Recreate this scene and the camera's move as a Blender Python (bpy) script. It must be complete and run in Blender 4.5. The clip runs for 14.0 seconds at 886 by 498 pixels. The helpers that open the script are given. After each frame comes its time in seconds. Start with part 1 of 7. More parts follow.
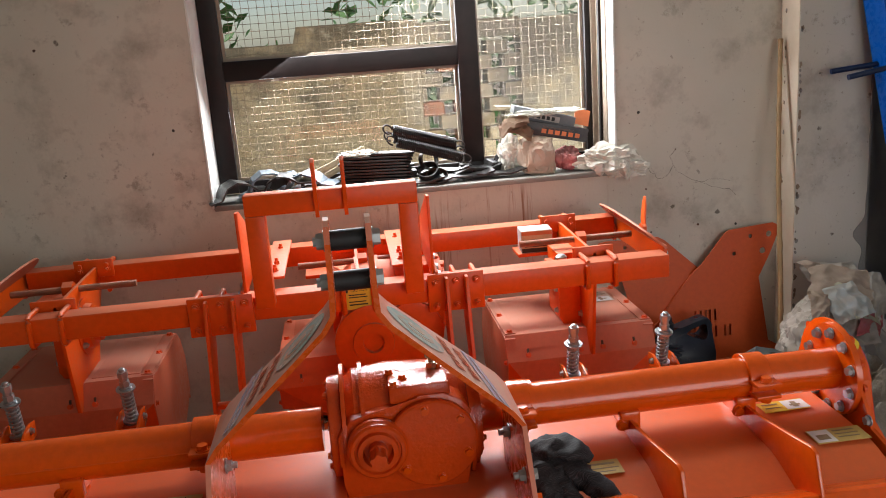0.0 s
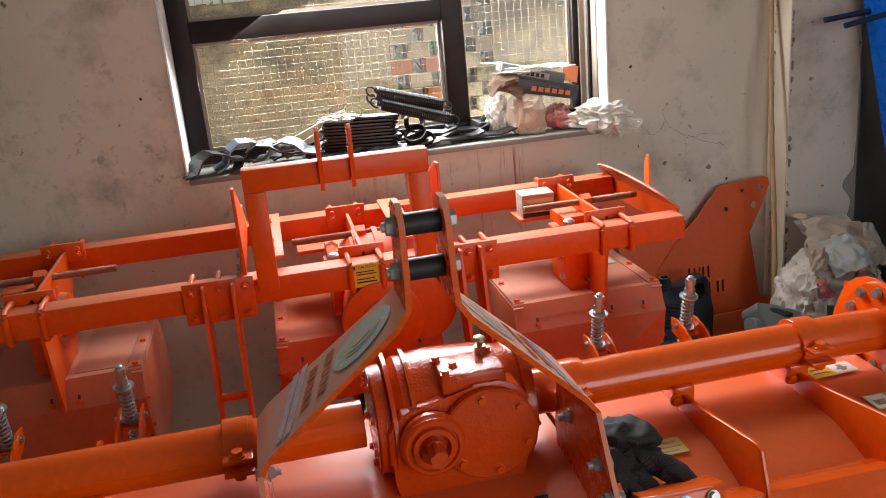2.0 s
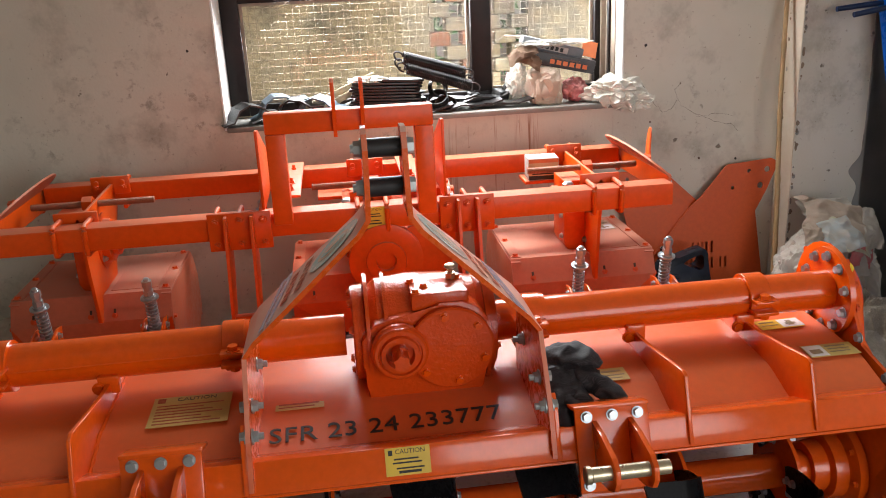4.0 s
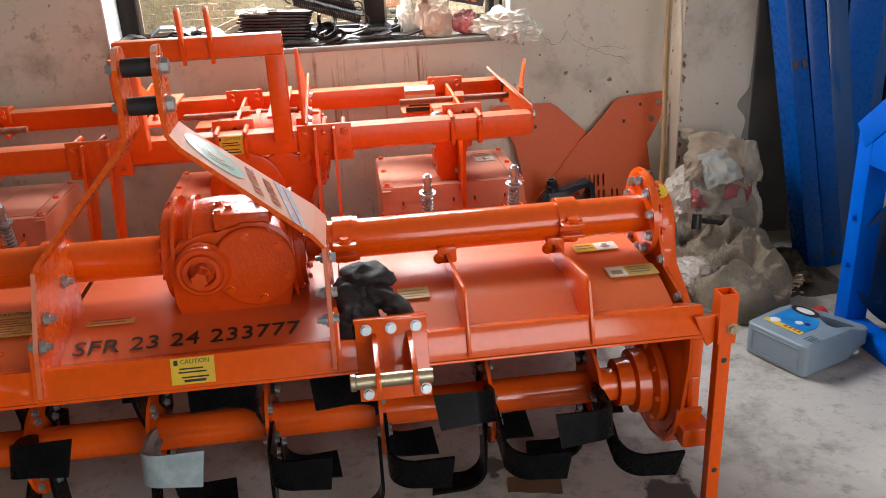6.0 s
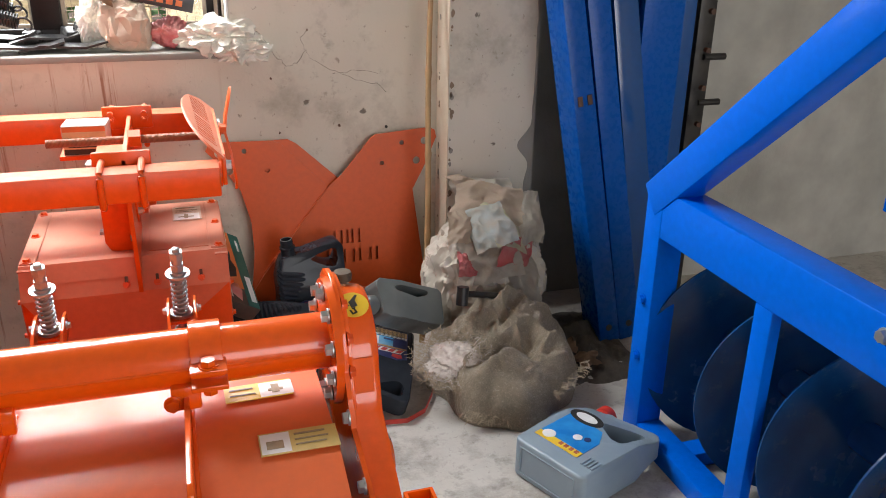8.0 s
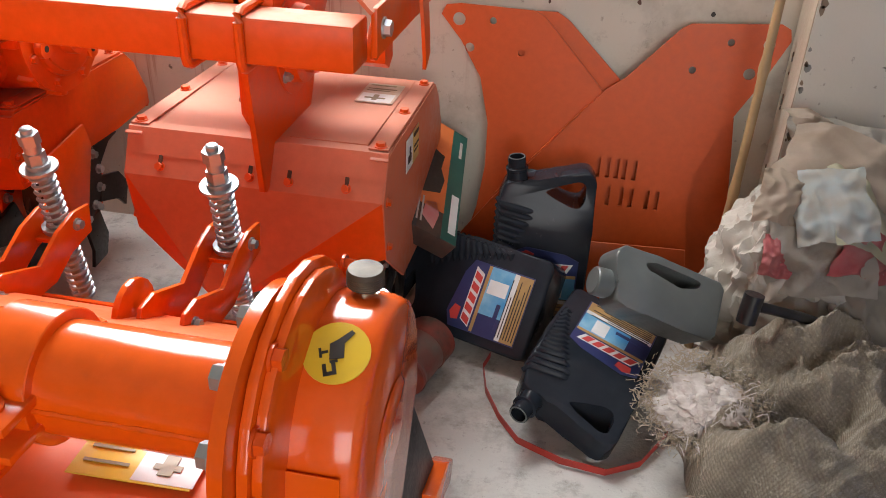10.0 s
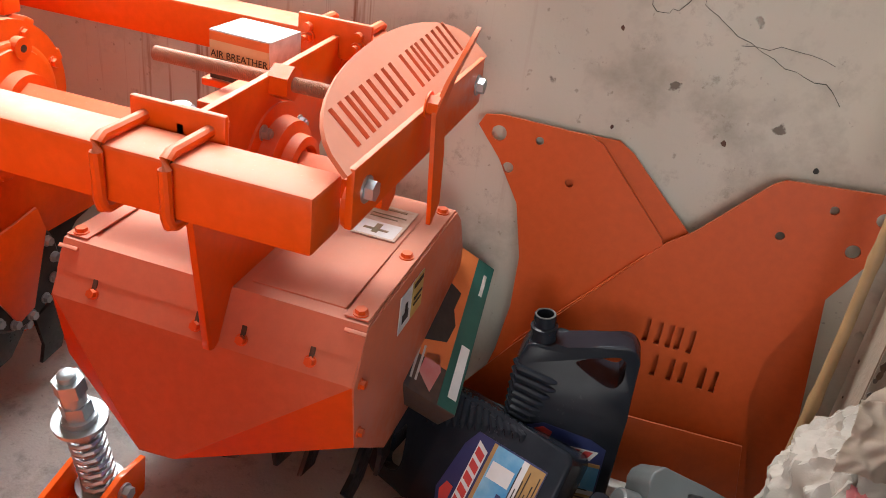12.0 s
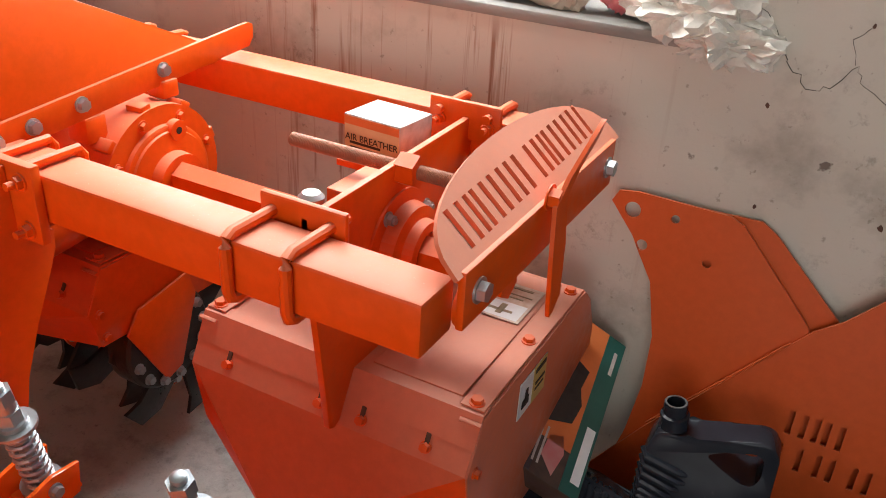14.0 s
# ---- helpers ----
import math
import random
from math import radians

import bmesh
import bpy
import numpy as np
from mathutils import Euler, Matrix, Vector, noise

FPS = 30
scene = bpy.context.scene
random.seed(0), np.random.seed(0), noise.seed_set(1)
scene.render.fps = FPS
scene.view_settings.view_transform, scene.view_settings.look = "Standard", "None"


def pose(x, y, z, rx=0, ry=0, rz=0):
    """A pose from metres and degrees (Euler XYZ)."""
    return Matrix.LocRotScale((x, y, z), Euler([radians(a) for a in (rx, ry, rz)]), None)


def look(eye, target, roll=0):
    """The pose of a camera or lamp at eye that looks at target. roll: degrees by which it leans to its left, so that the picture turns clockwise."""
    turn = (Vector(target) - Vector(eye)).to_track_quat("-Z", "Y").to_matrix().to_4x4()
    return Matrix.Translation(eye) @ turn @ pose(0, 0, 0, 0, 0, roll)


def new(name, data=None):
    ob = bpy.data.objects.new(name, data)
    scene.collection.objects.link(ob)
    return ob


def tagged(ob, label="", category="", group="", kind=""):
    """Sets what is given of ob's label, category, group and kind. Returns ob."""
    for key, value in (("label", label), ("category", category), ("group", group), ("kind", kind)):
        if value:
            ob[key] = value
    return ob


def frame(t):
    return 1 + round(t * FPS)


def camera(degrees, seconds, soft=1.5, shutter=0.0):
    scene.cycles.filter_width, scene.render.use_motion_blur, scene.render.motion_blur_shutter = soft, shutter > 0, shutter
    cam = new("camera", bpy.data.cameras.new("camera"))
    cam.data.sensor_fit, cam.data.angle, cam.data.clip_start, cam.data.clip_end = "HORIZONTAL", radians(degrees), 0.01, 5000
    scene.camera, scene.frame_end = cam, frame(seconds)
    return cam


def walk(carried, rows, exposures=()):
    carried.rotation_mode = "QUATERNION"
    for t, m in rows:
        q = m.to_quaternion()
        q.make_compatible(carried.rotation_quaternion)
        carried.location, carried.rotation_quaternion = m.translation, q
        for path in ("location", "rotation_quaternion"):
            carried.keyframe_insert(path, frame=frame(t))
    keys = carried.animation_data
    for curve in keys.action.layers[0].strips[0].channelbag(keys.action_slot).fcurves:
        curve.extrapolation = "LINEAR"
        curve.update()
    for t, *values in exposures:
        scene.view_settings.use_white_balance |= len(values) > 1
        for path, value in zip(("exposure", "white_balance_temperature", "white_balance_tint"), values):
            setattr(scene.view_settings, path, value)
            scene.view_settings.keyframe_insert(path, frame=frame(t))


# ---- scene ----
cam = camera(55.8, 14.0, 0.95)
PATH = [
    (0, (-0.241, -0.156, 1.414), (-0.034, 1.774, 0.934), -4.2),
    (0.5, (-0.256, -0.145, 1.415), (-0.016, 1.776, 0.915), -3.7),
    (1, (-0.321, -0.083, 1.409), (-0.056, 1.827, 0.878), -4.6),
    (1.5, (-0.394, -0.012, 1.433), (-0.074, 1.879, 0.867), -5.5),
    (2, (-0.438, 0.022, 1.433), (-0.077, 1.898, 0.84), -5.2),
    (2.2, (-0.472, 0.04, 1.451), (-0.078, 1.9, 0.831), -4.0),
    (4.3, (-0.313, -0.338, 1.383), (-0.102, 1.552, 0.762), -2.7),
    (4.5, (-0.314, -0.408, 1.388), (-0.102, 1.475, 0.747), -2.9),
    (5, (-0.235, -0.482, 1.383), (-0.039, 1.392, 0.713), -4.4),
    (5.5, (-0.021, -0.44, 1.341), (0.149, 1.418, 0.621), -3.7),
    (6, (0.093, -0.369, 1.343), (0.298, 1.477, 0.601), -2.8),
    (6.5, (0.239, -0.229, 1.326), (0.629, 1.586, 0.582), -0.5),
    (7, (0.337, -0.039, 1.334), (0.89, 1.733, 0.591), 0.8),
    (7.2, (0.372, 0.008, 1.336), (0.957, 1.772, 0.597), 1.0),
    (9.3, (0.902, 0.784, 1.147), (1.137, 2.575, 0.29), 0.6),
    (9.5, (0.911, 0.844, 1.127), (0.959, 2.619, 0.206), 0.2),
    (10, (0.997, 1.02, 1.073), (0.689, 2.729, 0.08), 2.3),
    (10.5, (1.073, 1.094, 1.039), (0.696, 2.756, -0.008), 3.4),
    (11, (1.077, 1.126, 0.977), (0.689, 2.734, -0.147), 3.5),
    (11.4, (1.052, 1.197, 1.041), (0.629, 2.817, -0.054), 4.4),
    (11.5, (1.049, 1.214, 1.053), (0.617, 2.852, -0.01), 4.9),
    (11.9, (1.002, 1.405, 1.144), (0.555, 3.074, 0.136), 7.2),
    (12, (0.985, 1.434, 1.14), (0.531, 3.122, 0.168), 7.5),
    (12.5, (0.931, 1.555, 1.175), (0.332, 3.199, 0.207), 7.5),
    (13, (0.946, 1.55, 1.192), (0.195, 3.106, 0.184), 6.2),
    (13.5, (0.996, 1.527, 1.208), (0.181, 3.052, 0.204), 5.0),
    (14, (1.003, 1.49, 1.208), (0.197, 3.061, 0.269), 3.5),
]
walk(cam, [(t, look(eye, target, roll)) for t, eye, target, roll in PATH],
     [(0, -0.50), (2.2, -0.40), (4.3, -0.12), (6, -0.02), (7.2, 0.05), (9.3, 0.28), (10, 0.24), (10.5, 0.44), (11.2, 0.62), (12, 0.18), (12.5, -0.12), (14, -0.12)])

# world, sun and large lights
world = bpy.data.worlds.new("sky")
scene.world = world
world.use_nodes = True
_n = world.node_tree.nodes
_sky = _n.new("ShaderNodeTexSky")
_sky.sky_type = "NISHITA"
_sky.sun_disc = False
SUN_EL, SUN_AZ = radians(76), radians(200)
_sky.sun_elevation, _sky.sun_rotation = SUN_EL, SUN_AZ
_n["Background"].inputs["Strength"].default_value = 0.15
world.node_tree.links.new(_sky.outputs[0], _n["Background"].inputs["Color"])


def lamp(name, kind, m, energy, color=(1, 1, 1), size=(1, 1)):
    data = bpy.data.lights.new(name, kind)
    data.energy, data.color = energy, color
    if kind == "AREA":
        data.shape, data.size, data.size_y = "RECTANGLE", size[0], size[1]
    else:
        data.angle = radians(2)
    ob = new(name, data)
    ob.matrix_basis = m
    return ob


_d = Vector((math.sin(SUN_AZ) * math.cos(SUN_EL), math.cos(SUN_AZ) * math.cos(SUN_EL), math.sin(SUN_EL)))
lamp("sun", "SUN", look(_d * 20, (0, 0, 0)), 3.6, (1.0, 0.95, 0.86))
# daylight in the window opening and in the workshop's open doorway behind the walk
lamp("window_daylight", "AREA", look((0.10, 3.12, 1.62), (0.95, 1.9, 0.2)), 126, (0.95, 0.98, 1.0), (1.15, 1.3))
lamp("doorway_daylight", "AREA", look((2.3, -4.0, 1.6), (1.2, 2.0, 0.3)), 145, (1.0, 0.97, 0.93), (3.6, 2.7))


# ---- materials ----
def material(name):
    m = bpy.data.materials.new(name)
    m.use_nodes = True
    return m, m.node_tree.nodes, m.node_tree.links, m.node_tree.nodes["Principled BSDF"]


def noise_node(n, l, scale, detail=4.0, rough=0.55, stretch=None):
    tc = n.new("ShaderNodeTexCoord")
    t = n.new("ShaderNodeTexNoise")
    t.inputs["Scale"].default_value, t.inputs["Detail"].default_value, t.inputs["Roughness"].default_value = scale, detail, rough
    if stretch:
        mp = n.new("ShaderNodeMapping")
        mp.inputs["Scale"].default_value = stretch
        l.new(tc.outputs["Object"], mp.inputs["Vector"])
        l.new(mp.outputs["Vector"], t.inputs["Vector"])
    else:
        l.new(tc.outputs["Object"], t.inputs["Vector"])
    return t.outputs["Fac"]


def ramp(n, l, fac, lo, hi, a=0.0, b=1.0):
    r = n.new("ShaderNodeMapRange")
    r.inputs["From Min"].default_value, r.inputs["From Max"].default_value = lo, hi
    r.inputs["To Min"].default_value, r.inputs["To Max"].default_value = a, b
    l.new(fac, r.inputs["Value"])
    return r.outputs["Result"]


def mix(n, l, fac, a, b):
    m = n.new("ShaderNodeMix")
    m.data_type = "RGBA"
    for sock, v in ((m.inputs["Factor"], fac), (m.inputs["A"], a), (m.inputs["B"], b)):
        if isinstance(v, (int, float)):
            sock.default_value = v
        elif isinstance(v, tuple):
            sock.default_value = (*v, 1)
        else:
            l.new(v, sock)
    return m.outputs["Result"]


def mul(n, l, a, b, op="MULTIPLY"):
    m = n.new("ShaderNodeMath")
    m.operation = op
    for sock, v in ((m.inputs[0], a), (m.inputs[1], b)):
        if isinstance(v, (int, float)):
            sock.default_value = v
        else:
            l.new(v, sock)
    return m.outputs[0]


def bump(n, l, p, h, strength, dist=0.002):
    b = n.new("ShaderNodeBump")
    b.inputs["Strength"].default_value, b.inputs["Distance"].default_value = strength, dist
    l.new(h, b.inputs["Height"])
    l.new(b.outputs["Normal"], p.inputs["Normal"])


def surface(name, a, b, scale=6, rough=(0.4, 0.6), metal=0.0, fine=120, relief=0.15, dist=0.001, spec=0.5):
    """Two colours blended by a coarse noise, a fine grain in roughness and relief."""
    m, n, l, p = material(name)
    f = noise_node(n, l, scale)
    g = noise_node(n, l, fine, 3)
    c = mix(n, l, ramp(n, l, f, 0.3, 0.7), a, b)
    l.new(c, p.inputs["Base Color"])
    l.new(ramp(n, l, mul(n, l, f, g), 0.1, 0.45, *rough), p.inputs["Roughness"])
    p.inputs["Metallic"].default_value = metal
    p.inputs["Specular IOR Level"].default_value = spec
    if relief:
        bump(n, l, p, g, relief, dist)
    return m


def paint(name, col, dust=(0.5, 0.3, 0.22), amount=0.3, rough=(0.28, 0.5), peel=0.05, spec=0.4, grain=0.0006):
    """Sprayed enamel on steel, with fine dust lying on what faces upwards."""
    m, n, l, p = material(name)
    f = noise_node(n, l, 5)
    g = noise_node(n, l, 60, 4)
    sp = noise_node(n, l, 260, 2)
    geo = n.new("ShaderNodeNewGeometry")
    sep = n.new("ShaderNodeSeparateXYZ")
    l.new(geo.outputs["True Normal"], sep.inputs[0])
    up = ramp(n, l, sep.outputs["Z"], 0.25, 0.95)
    film = mul(n, l, mul(n, l, up, ramp(n, l, f, 0.25, 0.65, 0.45, 1.0)), amount)
    specks = mul(n, l, ramp(n, l, sp, 0.66, 0.74), mul(n, l, up, 0.5 * amount))
    cover = mul(n, l, film, specks, "ADD")
    dark = tuple(c * 0.9 for c in col)
    c = mix(n, l, ramp(n, l, g, 0.35, 0.7), dark, col)
    l.new(mix(n, l, cover, c, dust), p.inputs["Base Color"])
    r = ramp(n, l, g, 0.3, 0.7, *rough)
    l.new(mul(n, l, r, mul(n, l, cover, 0.45), "ADD"), p.inputs["Roughness"])
    l.new(mul(n, l, mul(n, l, 1.0, cover, "SUBTRACT"), spec), p.inputs["Specular IOR Level"])
    p.inputs["Coat Weight"].default_value = (spec > 0.35) * max(0.0, 0.25 * (1 - amount))
    p.inputs["Coat Roughness"].default_value = 0.15
    bump(n, l, p, noise_node(n, l, 140, 2), peel, grain)
    return m


ORANGE = paint("orange_enamel", (0.80, 0.098, 0.003), (0.64, 0.24, 0.12), 0.09, rough=(0.09, 0.17), peel=0.02, spec=0.42)
ORANGE_HOOD = paint("satin_orange_sheet", (0.76, 0.10, 0.005), (0.70, 0.25, 0.12), 0.32, rough=(0.30, 0.42), peel=0.012, spec=0.42)
ORANGE_DUSTY = paint("dusty_orange_enamel", (0.74, 0.086, 0.004), (0.54, 0.31, 0.22), 0.50, (0.28, 0.40), 0.02, 0.3)
ORANGE_FILMED = paint("pale_dust_filmed_orange", (0.75, 0.10, 0.006), (0.68, 0.50, 0.42), 1.25, (0.2, 0.35), 0.02)
ORANGE_MATT = paint("weathered_orange_sheet", (0.54, 0.085, 0.016), (0.50, 0.22, 0.13), 0.35, (0.30, 0.48), 0.03, 0.25)
HOOD_DULL = paint("dull_dust_filmed_orange", (0.60, 0.165, 0.085), (0.55, 0.34, 0.265), 0.6, (0.30, 0.46), 0.03, 0.3)
ORANGE_CAST = paint("orange_painted_casting", (0.70, 0.075, 0.006), amount=0.03, rough=(0.14, 0.24), peel=0.8, spec=0.38, grain=0.0018)
BLUE_SECTION = paint("blue_section_enamel", (0.0, 0.075, 0.37), (0.1, 0.30, 0.5), 0.05, (0.24, 0.32), 0.02, 0.2)
BLUE = paint("blue_enamel", (0.0, 0.118, 0.66), (0.1, 0.34, 0.6), 0.0, (0.24, 0.26), 0.0, 0.07)
# Disc gang parts; on two steel sections its darker tone puts in shade.
BLUE_DARK = paint("dark_blue_gang_and_shade_enamel", (0.002, 0.060, 0.23), (0.06, 0.18, 0.28), 0.12, (0.10, 0.24), 0.02, 0.5)


def scuffed(name):
    """Dark enamel with pale rubbed streaks and dusty smears."""
    m, n, l, p = material(name)
    streak = noise_node(n, l, 1.0, 6, 0.75, (9, 40, 14))
    cloud = noise_node(n, l, 4.5, 5, 0.6)
    rub = mul(n, l, ramp(n, l, streak, 0.60, 0.70), ramp(n, l, cloud, 0.48, 0.62))
    c = mix(n, l, ramp(n, l, cloud, 0.3, 0.7), (0.001, 0.032, 0.12), (0.003, 0.075, 0.24))
    c = mix(n, l, mul(n, l, rub, 0.7), c, (0.30, 0.42, 0.50))
    c = mix(n, l, ramp(n, l, noise_node(n, l, 11, 6, 0.7), 0.58, 0.72, 0, 0.35), c, (0.10, 0.16, 0.20))
    l.new(c, p.inputs["Base Color"])
    l.new(ramp(n, l, cloud, 0.35, 0.65, 0.10, 0.30), p.inputs["Roughness"])
    p.inputs["Coat Weight"].default_value = 0.5
    p.inputs["Coat Roughness"].default_value = 0.12
    bump(n, l, p, noise_node(n, l, 60, 3), 0.06, 0.001)
    return m


DISC_BLUE = scuffed("scuffed_dark_blue_disc")
BLACK_PAINT = surface("black_blade_paint", (0.003, 0.003, 0.004), (0.008, 0.008, 0.009), 9, (0.24, 0.32), spec=0.06, relief=0.04)
WHITE_PEEL = surface("pale_blue_worn_blade", (0.25, 0.33, 0.37), (0.42, 0.5, 0.54), 30, (0.3, 0.5))
ZINC = surface("zinc_plated_steel", (0.46, 0.49, 0.50), (0.34, 0.37, 0.39), 14, (0.34, 0.48), 0.85, relief=0.04)
PIN = surface("brass_tinted_steel", (0.62, 0.54, 0.38), (0.46, 0.4, 0.3), 30, (0.25, 0.42), 0.9)
DULL_BRASS = surface("dull_brown_brass", (0.11, 0.08, 0.05), (0.06, 0.045, 0.035), 40, (0.45, 0.65), 0.2, spec=0.25)
ROD_BROWN = surface("dusty_brown_threaded_steel", (0.34, 0.11, 0.05), (0.22, 0.10, 0.06), 30, (0.4, 0.6), 0.2)
RUBBER = surface("black_rubber", (0.010, 0.010, 0.012), (0.022, 0.022, 0.024), 12, (0.45, 0.7))
PLASTIC = surface("dark_grey_plastic", (0.013, 0.016, 0.022), (0.026, 0.030, 0.038), 8, (0.18, 0.28), relief=0.03, spec=0.16)
PLASTIC_GREY = surface("mid_grey_plastic", (0.085, 0.096, 0.095), (0.13, 0.142, 0.138), 8, (0.35, 0.5), relief=0.06)
PLASTIC_SILVER = surface("silver_grey_plastic", (0.19, 0.25, 0.30), (0.25, 0.31, 0.36), 8, (0.35, 0.5), relief=0.06)
RED_CAP = surface("red_plastic", (0.6, 0.04, 0.02), (0.5, 0.03, 0.02), 8)
RED_BAND = surface("red_packing_band", (0.42, 0.03, 0.02), (0.3, 0.03, 0.02), 20)
RED_TIN = surface("worn_red_tin", (0.22, 0.035, 0.02), (0.06, 0.045, 0.035), 22, (0.4, 0.7))
TIN_GREY = surface("dirty_tin_wall", (0.19, 0.04, 0.028), (0.13, 0.105, 0.085), 16, (0.45, 0.7))
DARK_STEEL = surface("oiled_dark_steel", (0.012, 0.012, 0.014), (0.045, 0.04, 0.037), 16, (0.25, 0.55), 0.4)
RUST = surface("rusty_steel", (0.12, 0.05, 0.025), (0.05, 0.03, 0.025), 24, (0.5, 0.8), 0.2)
BRACKET_GREY = surface("grey_blue_steel_brackets", (0.10, 0.135, 0.17), (0.17, 0.21, 0.25), 20, (0.3, 0.5), 0.3)
BAMBOO = surface("dry_bamboo", (0.36, 0.22, 0.10), (0.24, 0.15, 0.07), 14, (0.5, 0.7))
WOOD_PALE = surface("pale_wood_strip", (0.5, 0.4, 0.26), (0.36, 0.27, 0.17), 14, (0.6, 0.8))
CARD = surface("printed_card_grey", (0.11, 0.12, 0.13), (0.18, 0.18, 0.19), 14, (0.5, 0.7))
LAB_DARK = surface("black_printed_card", (0.018, 0.017, 0.020), (0.04, 0.036, 0.038), 30, (0.35, 0.5))
CARD_DARK = surface("dark_brown_print", (0.05, 0.03, 0.025), (0.09, 0.05, 0.035), 60, (0.4, 0.55))
CARD_BROWN = surface("brown_card", (0.30, 0.19, 0.12), (0.22, 0.13, 0.08), 14, (0.6, 0.8))
CARD_ORANGE = surface("orange_print_card", (0.62, 0.16, 0.04), (0.5, 0.12, 0.03), 14, (0.45, 0.6))
CARD_GREEN = surface("dark_green_card", (0.012, 0.075, 0.06), (0.02, 0.1, 0.08), 14, (0.4, 0.55))
CARD_CREAM = surface("cream_printed_card", (0.62, 0.50, 0.30), (0.5, 0.38, 0.22), 20, (0.5, 0.65))
CARD_WHITE = surface("white_card", (0.52, 0.48, 0.45), (0.36, 0.31, 0.28), 45, (0.5, 0.7))
POLY = surface("clear_crumpled_polythene", (0.82, 0.80, 0.72), (0.66, 0.62, 0.54), 12, (0.15, 0.4), relief=0.3)
ROD_NAVY = surface("navy_steel_rod", (0.004, 0.012, 0.04), (0.008, 0.02, 0.06), 20, (0.35, 0.5), spec=0.3)
FRAME_BROWN = surface("dark_brown_window_metal", (0.009, 0.006, 0.006), (0.015, 0.010, 0.009), 20, (0.4, 0.55), spec=0.25)
FRAME_TAN = surface("tan_aluminium_strip", (0.32, 0.26, 0.2), (0.26, 0.2, 0.15), 20, (0.4, 0.6))
WIRE = surface("galvanised_wire", (0.4, 0.32, 0.22), (0.3, 0.24, 0.17), 30, (0.4, 0.6), 0.3)
WHITE_PAINT = surface("white_reveal_paint", (0.78, 0.78, 0.76), (0.66, 0.66, 0.64), 7, (0.6, 0.8))
FILM = surface("glossy_orange_film", (0.78, 0.11, 0.006), (0.72, 0.10, 0.006), 9, (0.04, 0.12), relief=0.05)
STICK_YELLOW = surface("yellow_sticker", (0.75, 0.5, 0.03), (0.65, 0.42, 0.04), 30, (0.3, 0.45))
STICK_SOFT = surface("faded_yellow_sticker", (0.6, 0.42, 0.12), (0.5, 0.36, 0.12), 30, (0.4, 0.55))
STICK_FADED = surface("bleached_sticker", (0.50, 0.33, 0.22), (0.62, 0.52, 0.42), 60, (0.4, 0.55))
STICK_WHITE = surface("white_sticker", (0.75, 0.75, 0.74), (0.65, 0.65, 0.64), 30, (0.35, 0.5))
INK = surface("black_ink", (0.012, 0.011, 0.010), (0.03, 0.026, 0.022), 40, (0.5, 0.7))
INK_SOFT = surface("sun_faded_ink", (0.20, 0.15, 0.09), (0.34, 0.26, 0.15), 60, (0.4, 0.6))
INK_RED = surface("faded_red_ink", (0.30, 0.075, 0.05), (0.50, 0.17, 0.10), 70, (0.14, 0.3))
INK_TEAL = surface("faded_teal_ink", (0.28, 0.50, 0.50), (0.52, 0.55, 0.50), 50, (0.14, 0.3))
INK_PALE = surface("faded_cream_ink", (0.62, 0.44, 0.32), (0.42, 0.46, 0.40), 50, (0.14, 0.3))
INK_BLUE = surface("faded_blue_ink", (0.34, 0.42, 0.62), (0.60, 0.56, 0.54), 70, (0.14, 0.3))
LAB_NAVY = surface("navy_label", (0.02, 0.03, 0.11), (0.03, 0.04, 0.13), 30, (0.35, 0.5))
LAB_GOLD = surface("gold_label", (0.45, 0.28, 0.11), (0.36, 0.22, 0.09), 30, (0.35, 0.5))
LAB_SKY = surface("sky_blue_label", (0.03, 0.26, 0.55), (0.25, 0.5, 0.65), 18, (0.35, 0.5))
LAB_AZURE = surface("azure_blue_label", (0.01, 0.17, 0.52), (0.03, 0.28, 0.66), 24, (0.3, 0.45))
LAB_RED = surface("red_label", (0.6, 0.06, 0.05), (0.5, 0.05, 0.05), 30, (0.35, 0.5))
LEAF = surface("leaf_green", (0.07, 0.17, 0.04), (0.14, 0.28, 0.08), 3, (0.4, 0.6))
FRAY = surface("loose_jute_fibre", (0.34, 0.27, 0.19), (0.46, 0.38, 0.28), 40, (0.8, 0.95))
# Near-black: sweepings with the corner's shadow put into the colour.
HEAP_BLACK = surface("black_sweepings_and_shadow", (0.035, 0.028, 0.022), (0.09, 0.075, 0.06), 18, (0.7, 0.95), relief=0.8, dist=0.006)
SOIL = surface("dry_earth", (0.2, 0.15, 0.1), (0.12, 0.09, 0.06), 3, (0.8, 0.95))


